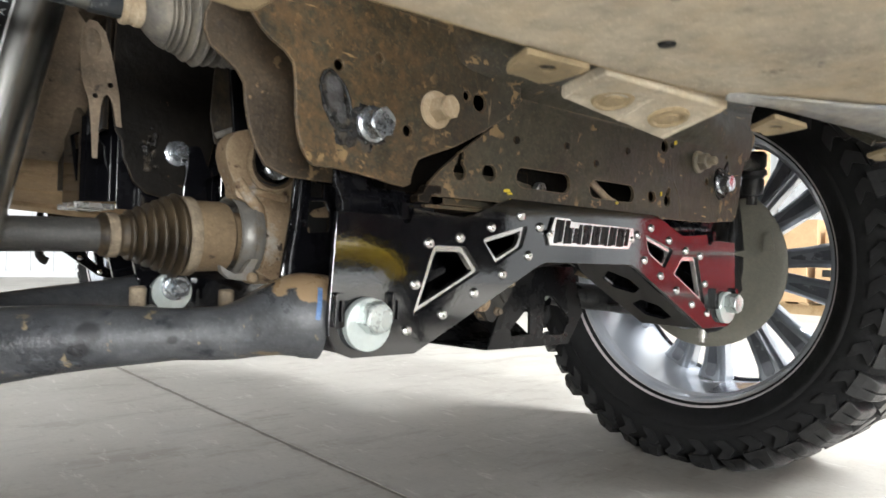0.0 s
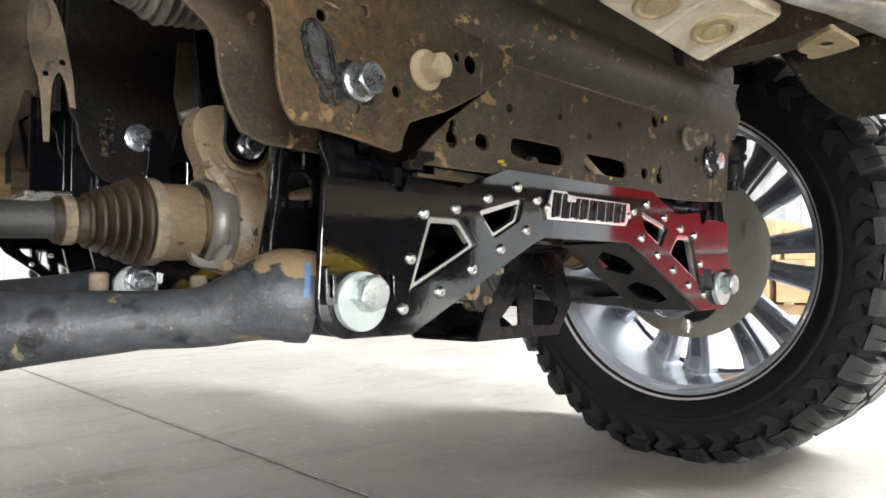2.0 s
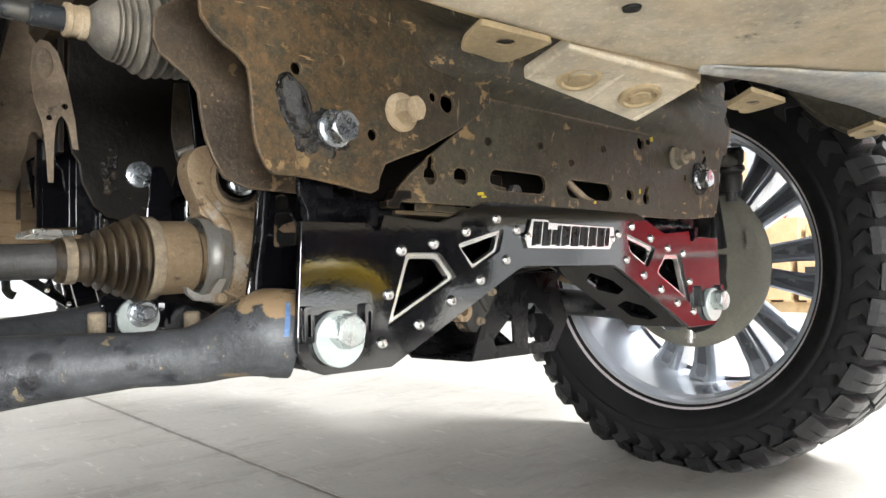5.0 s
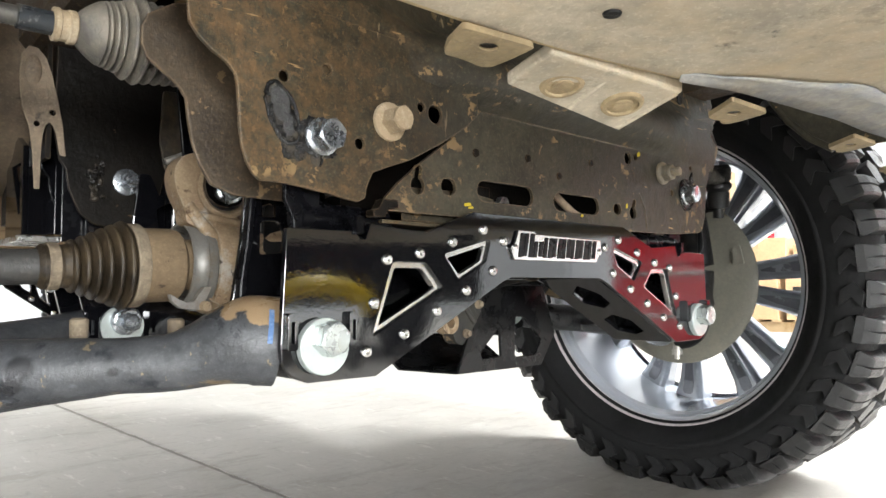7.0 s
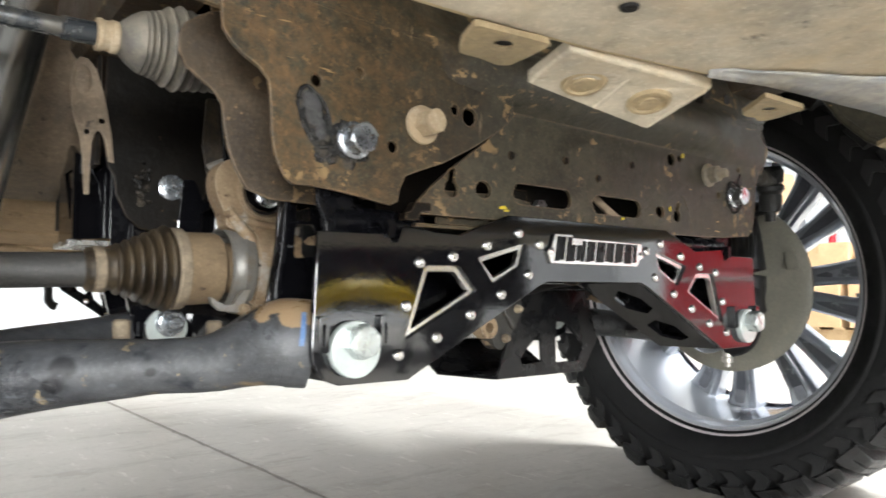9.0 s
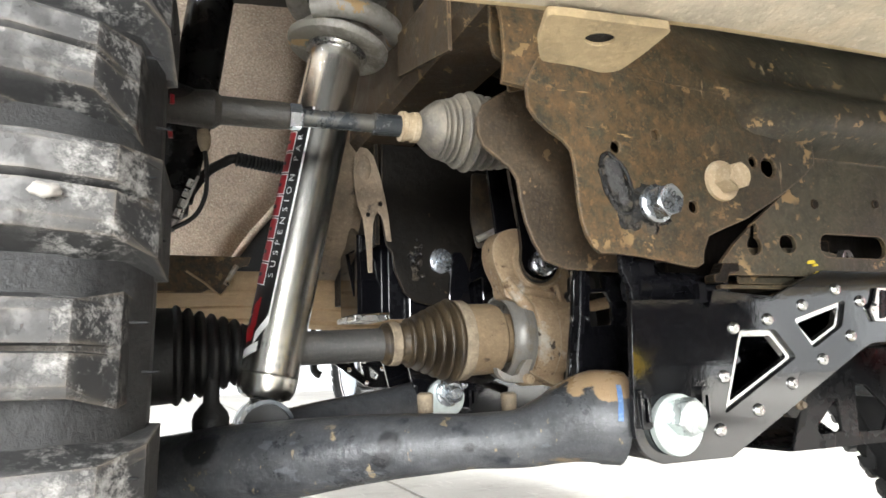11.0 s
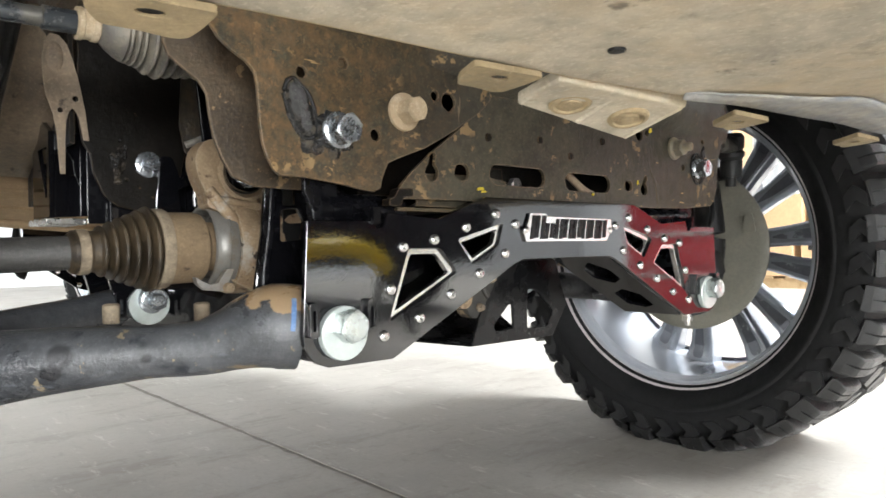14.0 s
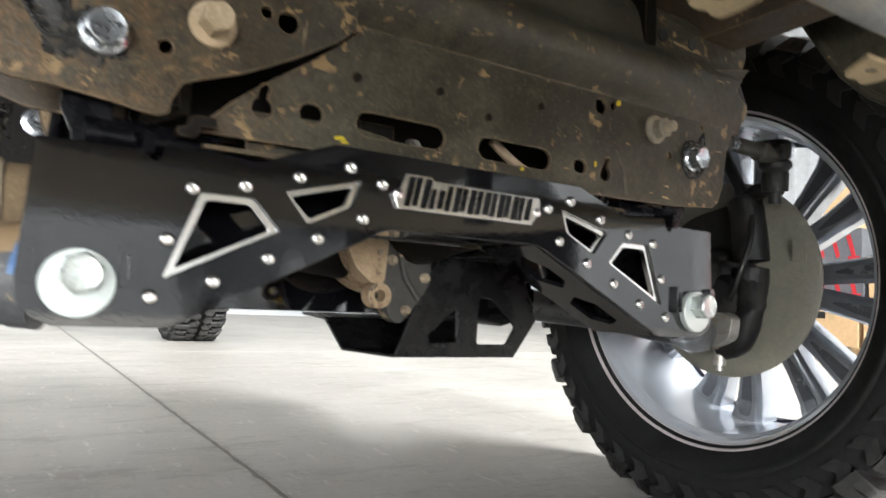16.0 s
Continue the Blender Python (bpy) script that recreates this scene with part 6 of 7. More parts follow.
def splash_pan():
    """The tan curved pan under the nose, closing the view ahead of the axle."""
    top = thing("front_splash_pan", "tan mud-stained splash pan under the truck nose", "splash pan")
    bm = bmesh.new()
    rows = []
    for x in np.linspace(-0.80, 0.80, 25):
        k = 0.02 * math.sin(x * 8)
        rows.append([bm.verts.new((x, y, z + k * w)) for y, z, w in ((0.675, 0.590, 0.1), (0.685, 0.562, 0.2), (0.73, 0.545, 0.4), (0.78, 0.528, 0.5), (0.86, 0.508, 0.5), (0.98, 0.515, 0.4), (1.12, 0.56, 0.2))])
    for p, q in zip(rows, rows[1:]):
        for i in range(6):
            bm.faces.new((p[i], p[i + 1], q[i + 1], q[i]))
    ob = part("pan", bm, PAN, top, smooth=60)
    mod = ob.modifiers.new("thick", "SOLIDIFY")
    mod.thickness = 0.004
    for s in (-1, 1):
        low = [(-0.80, 0.612), (-0.585, 0.612), (-0.590, 0.598), (-0.607, 0.594), (-0.618, 0.568), (-0.6308, 0.551), (-0.648, 0.560), (-0.66, 0.5545), (-0.80, 0.554)]
        part("lower_panel", plate(flip(low, -s), 0.655, 0.659), FRAME, top, "brown folded panel below the liner", bevel=0.001)
        part("panel_rim", sweep([(-s * x, 0.653, z) for x, z in ((-0.682, 0.588), (-0.655, 0.570), (-0.640, 0.557), (-0.6308, 0.5505), (-0.621, 0.560), (-0.609, 0.592))], 0.0018, 8), PAN, top, smooth=60)
        part("panel_clip", sweep([(s * -0.6236 * -1, 0.648, 0.566), (s * 0.6175, 0.648, 0.580), (s * 0.6080, 0.650, 0.597)], [0.0055, 0.0040, 0.0045], 10), DUST, top, smooth=60)
    for y, z, w, r in ((0.688, 0.5600, 0.2, 0.006), (0.755, 0.5360, 0.45, 0.005), (0.82, 0.5170, 0.5, 0.007)):
        line = [(x, y, z + 0.02 * math.sin(x * 8) * w - 0.002) for x in np.linspace(-0.78, 0.78, 40)]
        part("pressed_ridge", sweep(line, r, 8), PAN, top, smooth=60)
    part("stiffener", box(-0.46, 0.46, 0.58, 0.62, 0.53, 0.70), DARKFRAME, top)
    return top


splash_pan()


# ---- CV axles ----
def cv_axle(s):
    top = thing("cv_axle", "CV axle with ribbed dusty brown inner boot and cup", "CV axle", group="CV axles")
    top.location = (s * 0.45, 0.30, 0.465)
    to_local = Matrix.Translation((-s * 0.45, -0.30, -0.465))
    m = to_local @ along((s * 0.318, 0.300, 0.467), (s * 0.72, 0.302, 0.455))
    part("cup", lathe([(0.006, 0), (0.008, 0.030), (0.020, 0.031), (0.022, 0.0365), (0.026, 0.0410), (0.032, 0.0425), (0.068, 0.0428), (0.068, 0)], 40, m), CUP, top, "dust-caked brown CV cup", smooth=30)
    part("boot_clamp", lathe([(0.0665, 0.042), (0.067, 0.0462), (0.0695, 0.0475), (0.078, 0.0475), (0.080, 0.0455), (0.080, 0.040)], 40, m), BOOTTAN, top, "dusty band clamp", smooth=30)
    prof = [(0.0795, 0.0455)]
    for k in range(6):
        x = 0.0815 + k * 0.0100
        r = 0.0500 - 0.0042 * k
        prof += [(x, r - 0.0125), (x + 0.0012, r - 0.0050), (x + 0.0030, r - 0.0010), (x + 0.0050, r), (x + 0.0070, r - 0.0010), (x + 0.0088, r - 0.0050)]
    prof += [(0.1415, 0.0235), (0.147, 0.0228), (0.149, 0.0240), (0.165, 0.0240), (0.167, 0.0225), (0.170, 0.0195)]
    part("inner_boot", lathe(prof, 40, m), BOOT, top, "ribbed rubber boot coated in brown dust", smooth=35)
    part("shaft", lathe([(0.165, 0.0185), (0.30, 0.0185), (0.302, 0.019), (0.37, 0.019)], 24, m), SHAFT, top, "dark grey steel shaft", smooth=30)
    part("boot_clamp", lathe([(0.150, 0.0240), (0.1505, 0.0252), (0.160, 0.0252), (0.161, 0.0240)], 32, m), BOOTTAN, top, smooth=30)
    prof = [(0.300, 0.019), (0.302, 0.027), (0.318, 0.028), (0.322, 0.030)]
    for k in range(6):
        x = 0.324 + k * 0.0115
        r = 0.0350 + 0.0032 * k
        prof += [(x, r - 0.008), (x + 0.0018, r - 0.003), (x + 0.0038, r - 0.0007), (x + 0.0058, r), (x + 0.0078, r - 0.0007), (x + 0.0098, r - 0.003)]
    prof += [(0.394, 0.048), (0.44, 0.050), (0.44, 0)]
    part("outer_boot", lathe(prof, 40, m), RUBBER, top, "black ribbed outer boot", smooth=35)
    part("boot_clamp", lathe([(0.305, 0.0275), (0.306, 0.0292), (0.316, 0.0292), (0.317, 0.0275)], 32, m), BOOTTAN, top, smooth=30)
    return top


cv_axle(-1)
cv_axle(1)


# ---- differential ----
def differential():
    top = thing("front_differential", "tan dusty aluminium front differential with bolted side flange", "differential")
    m = along((-0.318, 0.300, 0.467), (0.3, 0.300, 0.467))
    part("output_flange", lathe([(-0.004, 0), (-0.004, 0.041), (-0.019, 0.0450), (-0.0215, 0.0462), (-0.0220, 0.0482), (-0.020, 0.0502), (-0.014, 0.0512), (-0.012, 0.0525), (-0.006, 0.0535), (-0.005, 0.0555), (0.004, 0.0555), (0.006, 0.0535), (0.024, 0.0535), (0.024, 0)], 48, m), FLANGE, top, "bare metal domed output flange", smooth=35)
    part("tan_rim", lathe([(0.006, 0.0530), (0.007, 0.0575), (0.011, 0.0595), (0.034, 0.0595), (0.036, 0.05)], 48, m), DUST, top, smooth=35)
    # curved retaining clip below the dome, with its pin
    clip = [(-0.3685, 0.4322), (-0.3663, 0.4240), (-0.3568, 0.4159), (-0.3342, 0.4137), (-0.3277, 0.4254), (-0.3212, 0.4399), (-0.3301, 0.4393), (-0.3377, 0.4294), (-0.3409, 0.4235), (-0.3495, 0.4216), (-0.3612, 0.4270)]
    part("clamp_lug", plate(rounded(clip, 0.002), 0.246, 0.256), ALLOY, top, bevel=0.0012)
    part("clamp_bolt", lathe([(0, 0), (0, 0.0062), (0.016, 0.0062), (0.0175, 0.005), (0.0175, 0)], 20, along((-0.3297, 0.256, 0.4176), (-0.3297, 0.0, 0.4176))), DUST, top, smooth=40)
    # mounting ear: a plate with a large eye, joined to the housing
    ear = [(-0.3600, 0.565), (-0.3575, 0.580), (-0.348, 0.591), (-0.3345, 0.5955), (-0.312, 0.597), (-0.290, 0.594), (-0.268, 0.582), (-0.258, 0.560), (-0.250, 0.52), (-0.2525, 0.42), (-0.262, 0.404),
           (-0.285, 0.408), (-0.318, 0.425), (-0.33, 0.47), (-0.322, 0.505), (-0.346, 0.514), (-0.3455, 0.526), (-0.356, 0.547)]
    part("mount_ear", plate(rounded(ear, 0.006, 3), 0.262, 0.292, [circle(-0.2985, 0.5560, 0.0255, 28)]), DUST, top, "tan dusty cast mounting ear", bevel=0.006)
    part("ear_rim", lathe([(0, 0.0258), (-0.004, 0.0272), (-0.0062, 0.0305), (-0.004, 0.0345), (0.004, 0.036), (0.004, 0.0258)], 36, along((-0.2985, 0.262, 0.556), (-0.2985, 1, 0.556)), closed=True), DUST, top, smooth=40)
    for pts, r in (([(-0.344, 0.264, 0.534), (-0.330, 0.260, 0.515), (-0.308, 0.260, 0.490), (-0.284, 0.263, 0.450)], 0.0075), ([(-0.276, 0.262, 0.528), (-0.270, 0.260, 0.500), (-0.268, 0.262, 0.450)], 0.0050),
                   ([(-0.336, 0.262, 0.522), (-0.310, 0.260, 0.520), (-0.280, 0.262, 0.515)], 0.0050), ([(-0.302, 0.262, 0.480), (-0.292, 0.260, 0.455), (-0.288, 0.262, 0.428)], 0.0042)):
        part("ear_rib", sweep(smooth_path(pts, 5), r, 10), DUST, top, smooth=60)
    part("ear_bushing", lathe([(0, 0.0245), (0.002, 0.0262), (0.034, 0.0262), (0.036, 0.0245), (0.036, 0.009), (0, 0.009)], 28, along((-0.2985, 0.257, 0.556), (-0.2985, 1, 0.556)), closed=True), RUBBER, top, smooth=30)
    # dark sealing plate between the housing halves, with its two bolts
    part("side_cover", plate(rounded([(-0.2645, 0.519), (-0.2500, 0.521), (-0.2560, 0.404), (-0.2725, 0.402)], 0.004, 3), 0.2535, 0.2605), IRON, top, bevel=0.0015)
    for x, z, w in ((-0.2575, 0.5115, ALLOY), (-0.2640, 0.4120, DUST)):
        part("cover_bolt", hex_head(0.0105, 0.006, along((x, 0.2535, z), (x, 0, z))), w, top, smooth=30)
    for a in (40, 95, 150, 205, 260):
        c, q = math.cos(radians(a)), math.sin(radians(a))
        part("rib", sweep([(-0.300, 0.300 + 0.045 * c, 0.467 + 0.045 * q), (-0.22, 0.30 + 0.075 * c, 0.467 + 0.075 * q)], 0.007, 8), DUST, top, smooth=50)
    part("axle_tube", lathe([(0.0, 0.050), (0.03, 0.058), (0.06, 0.062), (0.075, 0.05), (0.075, 0)], 32, m), DUST, top, smooth=40)
    part("side_tube", lathe([(0.07, 0.05), (0.20, 0.048), (0.32, 0.06), (0.45, 0.06), (0.50, 0.05), (0.60, 0.05), (0.63, 0.05), (0.63, 0)], 32, m), DARKFRAME, top, smooth=40)
    bm = bmesh.new()
    bmesh.ops.create_uvsphere(bm, u_segments=28, v_segments=18, radius=1.0, matrix=Matrix.Translation((0.055, 0.30, 0.465)) @ Matrix.Diagonal((0.080, 0.092, 0.078, 1)))
    part("housing", bm, DUST, top, "rounded tan cast housing", smooth=60)
    part("pinion_neck", lathe([(0, 0.050), (0.06, 0.045), (0.10, 0.040), (0.14, 0.038), (0.14, 0)], 28, along((0.07, 0.24, 0.475), (0.07, 0.05, 0.485))), DARKFRAME, top, smooth=40)
    part("cover", plate(rounded([(0.020, 0.452), (0.088, 0.454), (0.088, 0.404), (0.066, 0.374), (0.046, 0.352), (0.032, 0.358), (0.018, 0.392), (0.012, 0.42)], 0.006, 2), 0.212, 0.236), MOTTLE, top, "dark cover with tan mud smears", bevel=0.004)
    part("neck_casting", plate(rounded([(-0.040, 0.455), (0.022, 0.456), (0.018, 0.402), (0.000, 0.401), (-0.022, 0.420)], 0.006, 2), 0.205, 0.240), DUST, top, "tan cast neck", bevel=0.005)
    part("drain_eye", lathe([(0, 0.0075), (0, 0.0155), (0.020, 0.0155), (0.020, 0.0075)], 24, along((0.008, 0.196, 0.387), (0.008, 1, 0.387)), closed=True), DUST, top, smooth=30)
    for x, z in ((0.030, 0.432), (0.052, 0.370), (0.078, 0.412), (0.010, 0.440), (0.076, 0.444)):
        bolt(top, (x, 0.2115, z), (0, -1, 0), 0.008, 0.005, 0.0065, BOOTTAN, "cover_bolt")
    part("cover_rib", sweep([(0.040, 0.211, 0.445), (0.050, 0.211, 0.41), (0.070, 0.211, 0.385)], 0.0045, 8), MOTTLE, top, smooth=50)
    part("gear_flange", plate(rounded([(-0.262, 0.41), (-0.236, 0.40), (-0.232, 0.535), (-0.258, 0.54)], 0.008), 0.24, 0.27), IRON, top, bevel=0.002)
    return top


differential()


def axle_mount():
    """The black clevis that carries the differential's ear."""
    top = thing("differential_mount", "gloss black clevis straps bolted through the differential ear", "mount")
    part("rear_strap", plate([(-0.349, 0.74), (-0.3347, 0.598), (-0.330, 0.545), (-0.27, 0.545), (-0.27, 0.74)], 0.2965, 0.3035), BLACK, top, bevel=0.0012)
    out = [(-0.348, 0.72), (-0.3418, 0.6588), (-0.3312, 0.590), (-0.3300, 0.570), (-0.3316, 0.5548), (-0.3275, 0.542), (-0.3170, 0.534), (-0.3031, 0.5315), (-0.2900, 0.536), (-0.2790, 0.550), (-0.2740, 0.570), (-0.274, 0.72)]
    part("front_strap", plate(rounded(out, 0.003, 2), 0.2430, 0.2500), BLACK, top, bevel=0.0014)
    bolt(top, (-0.3035, 0.2430, 0.5516), (0, -1, 0), 0.022, 0.011, 0.0158, ZINC, "ear_bolt")
    part("bridge", box(-0.345, -0.272, 0.2505, 0.296, 0.715, 0.722), BLACK, top)
    part("pale_bracket", plate(rounded([(-0.336, 0.690), (-0.311, 0.690), (-0.305, 0.612), (-0.322, 0.588), (-0.333, 0.588), (-0.340, 0.625)], 0.004, 2), 0.358, 0.362), BOOT, top, "brown dusty stamped bracket", bevel=0.001)
    part("bent_pin", sweep(smooth_path([(-0.3348, 0.352, 0.598), (-0.322, 0.350, 0.604), (-0.303, 0.352, 0.613)]), 0.0045, 10), ALLOY, top, smooth=60)
    # glossy gusset between the bracket and the front crossmember
    part("gusset", plate(rounded([(-0.345, 0.590), (-0.330, 0.590), (-0.318, 0.560), (-0.300, 0.575), (-0.270, 0.585), (-0.270, 0.460), (-0.352, 0.460), (-0.352, 0.530)], 0.004, 2), 0.412, 0.418, [rounded([(-0.322, 0.545), (-0.300, 0.556), (-0.300, 0.520), (-0.318, 0.512)], 0.004, 2)]), BLACK, top, bevel=0.0012)
    return top


axle_mount()


# ---- skid plate under the differential ----
def skid_plate():
    top = thing("differential_skid_plate", "satin black folded skid plate with cut-out windows", "skid plate")
    out = [(0.045, 0.310), (0.238, 0.309), (0.276, 0.361), (0.246, 0.4395), (0.104, 0.4395), (0.097, 0.428)]
    wins = [rounded([(0.138, 0.376), (0.140, 0.330), (0.098, 0.328), (0.094, 0.338)], 0.004), rounded([(0.176, 0.391), (0.196, 0.389), (0.239, 0.352), (0.224, 0.327), (0.173, 0.327), (0.174, 0.36)], 0.004)]
    part("rear_face", plate(out, 0.222, 0.227, wins), SATIN, top, bevel=0.001)
    part("mount_flange", box(0.106, 0.244, 0.106, 0.225, 0.440, 0.4445), SATIN, top, bevel=0.001)
    part("bottom", plate([(0.045, 0.2275), (0.238, 0.2275), (0.262, 0.335), (0.025, 0.335)], 0.3095, 0.3135, m=XY), SATIN, top, bevel=0.001)
    bm = bmesh.new()
    rows = [[bm.verts.new((x, y, z)) for x in (0.025, 0.262)] for y, z in ((0.335, 0.3095), (0.400, 0.349), (0.49, 0.353))]
    for p, q in zip(rows, rows[1:]):
        bm.faces.new((p[0], p[1], q[1], q[0]))
    ob = part("front_slope", bm, SATIN, top)
    mod = ob.modifiers.new("thick", "SOLIDIFY")
    mod.thickness, mod.offset = 0.004, 1
    return top


skid_plate()


# ---- tie rods and rack boots ----
def tie_rod(s):
    top = thing("tie_rod", "steering tie rod with pale dusty ribbed rack boot", "tie rod", group="tie rods")
    top.location = (s * 0.60, 0.142, 0.664)
    to_local = Matrix.Translation((-s * 0.60, -0.142, -0.664))
    m = to_local @ along((s * 0.778, 0.142, 0.661), (s * 0.40, 0.142, 0.6675))
    part("outer_sleeve", lathe([(0.03, 0), (0.03, 0.012), (0.055, 0.0145), (0.085, 0.0165), (0.092, 0.017), (0.098, 0.0125), (0.145, 0.0125), (0.156, 0.012), (0.156, 0)], 24, m), SLEEVE, top, "dusty black outer tie rod end", smooth=30)
    part("jam_nut", hex_head(0.021, 0.012, m @ Matrix.Translation((0.157, 0, 0))), ZINC, top, "bright zinc jam nut", smooth=30)
    part("inner_rod", lathe([(0.165, 0.0082), (0.195, 0.0082), (0.197, 0.0085), (0.235, 0.0085), (0.236, 0.0105), (0.272, 0.0105)], 20, m), ROD, top, "smooth steel inner rod", smooth=30)
    part("boot_clip", lathe([(0.262, 0.011), (0.263, 0.0145), (0.267, 0.0148), (0.268, 0.0135), (0.274, 0.0135), (0.275, 0.0148), (0.280, 0.0148), (0.282, 0.012)], 24, m), TANBOLT, top, "tan boot clip", smooth=30)
    prof = [(0.281, 0.0125), (0.284, 0.0165), (0.289, 0.0210), (0.295, 0.0255), (0.300, 0.0285)]
    for k in range(3):
        x = 0.301 + k * 0.0055
        r = 0.0295 + 0.0015 * k
        prof += [(x, r - 0.0060), (x + 0.0012, r - 0.0012), (x + 0.0028, r), (x + 0.0042, r - 0.0012)]
    for k in range(6):
        x = 0.318 + k * 0.0098
        r = (0.0375, 0.0405, 0.0385, 0.0375, 0.0365, 0.0355)[k]
        prof += [(x, r - 0.0115), (x + 0.0014, r - 0.0050), (x + 0.0032, r - 0.0010), (x + 0.0049, r), (x + 0.0066, r - 0.0010), (x + 0.0084, r - 0.0050)]
    prof += [(0.378, 0.033), (0.45, 0.033), (0.45, 0)]
    part("rack_boot", lathe(prof, 36, m), BOOTGREY, top, "pale grey ribbed rack boot", smooth=35)
    part("ball_stud_housing", lathe([(0, 0), (0, 0.020), (0.008, 0.026), (0.030, 0.026), (0.036, 0.022), (0.040, 0.027), (0.048, 0.0275), (0.056, 0.021), (0.060, 0.023), (0.090, 0.022), (0.092, 0.011), (0.112, 0.011), (0.113, 0)], 24,
                                    to_local @ along((s * 0.744, 0.147, 0.692), (s * 0.758, 0.156, 0.60))), RUBBER, top, "black ball joint with rubber boot", smooth=35)
    if s < 0:
        for p, q in (((-0.7200, 0.1200, 0.6637), (-0.7198, 0.1200, 0.6560)), ((-0.7211, 0.1200, 0.6331), (-0.7201, 0.1200, 0.6271))):
            part("grease_seal", sweep([to_local @ Vector(p), to_local @ Vector(q)], 0.0019, 10), RED, top, "red grease seal", smooth=40)
    part("joint_neck", sweep([to_local @ Vector((s * 0.738, 0.143, 0.672)), to_local @ Vector((s * 0.70, 0.142, 0.663))], [0.017, 0.0145], 16), IRON, top, smooth=50)
    return top


tie_rod(-1)
tie_rod(1)


# ---- shock absorbers ----
def shock_absorber(s):
    top = thing("shock_absorber", "polished chrome shock absorber with black and red printed band", "shock absorber", group="shock absorbers")
    a, b = Vector((s * 0.6215, 0.280, 0.404)), Vector((s * 0.5395, 0.280, 0.805))
    m = along(a, b)
    part("body", lathe([(0.004, 0), (0.004, 0.019), (0.007, 0.0260), (0.012, 0.0290), (0.017, 0.0305), (0.0285, 0.0310), (0.0295, 0.0303), (0.0305, 0.0310), (0.034, 0.0305), (0.40, 0.0302), (0.402, 0.0300), (0.432, 0.0300), (0.432, 0)], 56, m), CHROME, top, smooth=30)
    part("lower_neck", lathe([(-0.012, 0.012), (0.006, 0.014)], 20, m), STEEL, top, smooth=30)
    part("lower_eye", lathe([(-0.022, 0.0245), (-0.022, 0.0285), (0.022, 0.0285), (0.022, 0.0245)], 32, along((s * 0.6205, 0.280, 0.380), (s * 0.6205, 2, 0.380)), closed=True), ROD, top, "worn steel lower eye", smooth=30)
    part("eye_bushing", lathe([(-0.019, 0.0), (-0.019, 0.0242), (0.019, 0.0242), (0.019, 0)], 28, along((s * 0.6205, 0.280, 0.380), (s * 0.6205, 2, 0.380))), RUBBER, top, smooth=30)
    part("collar", lathe([(0.396, 0.0305), (0.397, 0.034), (0.400, 0.0355), (0.404, 0.034), (0.405, 0.0305)], 40, m), STEEL, top, "bright steel collar", smooth=35)
    part("spring_seat", lathe([(0.402, 0.0345), (0.400, 0.050), (0.402, 0.056), (0.406, 0.0585), (0.410, 0.0585), (0.412, 0.055), (0.414, 0.048), (0.424, 0.046), (0.424, 0.03)], 48, m), SEAT, top, "tan-stained steel spring seat", smooth=35)
    pts = []
    for k in range(73):
        t = k / 72
        an = 2 * math.pi * 3 * t + 2.4
        pts.append(m @ Vector((0.420 + 0.16 * t, 0.062 * math.cos(an), 0.062 * math.sin(an))))
    part("coil", sweep(pts, 0.0120, 12), SEAT, top, "grey dusty coil spring", smooth=60)
    part("rod", lathe([(0.43, 0.011), (0.62, 0.011)], 18, m), CHROME, top, smooth=30)
    # printed band, wrapped on the body
    inv = m.inverted().to_3x3()
    face = inv @ Vector((-0.157 * (1 if s < 0 else -1), -0.73, 0)).normalized()
    base = math.atan2(face.z, face.y)
    tilt = inv @ Vector((-1.0 * (1 if s < 0 else -1), 0, 0))
    way = 1 if math.sin(math.atan2(tilt.z, tilt.y) - base) > 0 else -1

    def wrap(h, deg, lift):
        r = 0.0304 + lift
        an = base + way * radians(deg)
        return m @ Vector((h, r * math.cos(an), r * math.sin(an)))

    def patch(name, h0, h1, d0, d1, lift, material, slant=0.0):
        bm = bmesh.new()
        k = max(2, int(abs(d1 - d0) / 8) + 1)
        rows = []
        for i in range(k + 1):
            t = i / k
            d = d0 + (d1 - d0) * t
            rows.append((bm.verts.new(wrap(h0 + slant * t, d, lift)), bm.verts.new(wrap(h1 + slant * t, d, lift))))
        for p, q in zip(rows, rows[1:]):
            bm.faces.new((p[0], p[1], q[1], q[0]))
        return part(name, bm, material, top, smooth=60)

    patch("black_band", 0.088, 0.318, 22, 110, 0.0003, TAPE)
    patch("white_line", 0.088, 0.318, 17.5, 21.5, 0.0003, WHITE)
    # the lettered mark is reduced to plain red bars with pale rims
    for k in range(8):
        h = 0.118 + 0.0248 * k
        patch("pale_bar", h - 0.0012, h + 0.0222, 46, 100, 0.0005, WHITE, 0.004)
        patch("red_bar", h, h + 0.021, 48, 100, 0.0008, RED, 0.004)
        patch("dark_notch", h + 0.0085, h + 0.0125, 60, 100, 0.0011, TAPE, 0.004)
    patch("black_chevron", 0.052, 0.090, 24, 110, 0.0004, TAPE, -0.010)
    patch("white_chevron", 0.078, 0.090, 17.5, 42, 0.0006, WHITE, -0.022)
    patch("white_chevron", 0.050, 0.060, 30, 78, 0.0006, WHITE, -0.014)
    patch("red_chevron", 0.074, 0.106, 44, 62, 0.0008, RED, -0.010)
    patch("red_chevron", 0.060, 0.078, 46, 92, 0.0008, RED, -0.008)
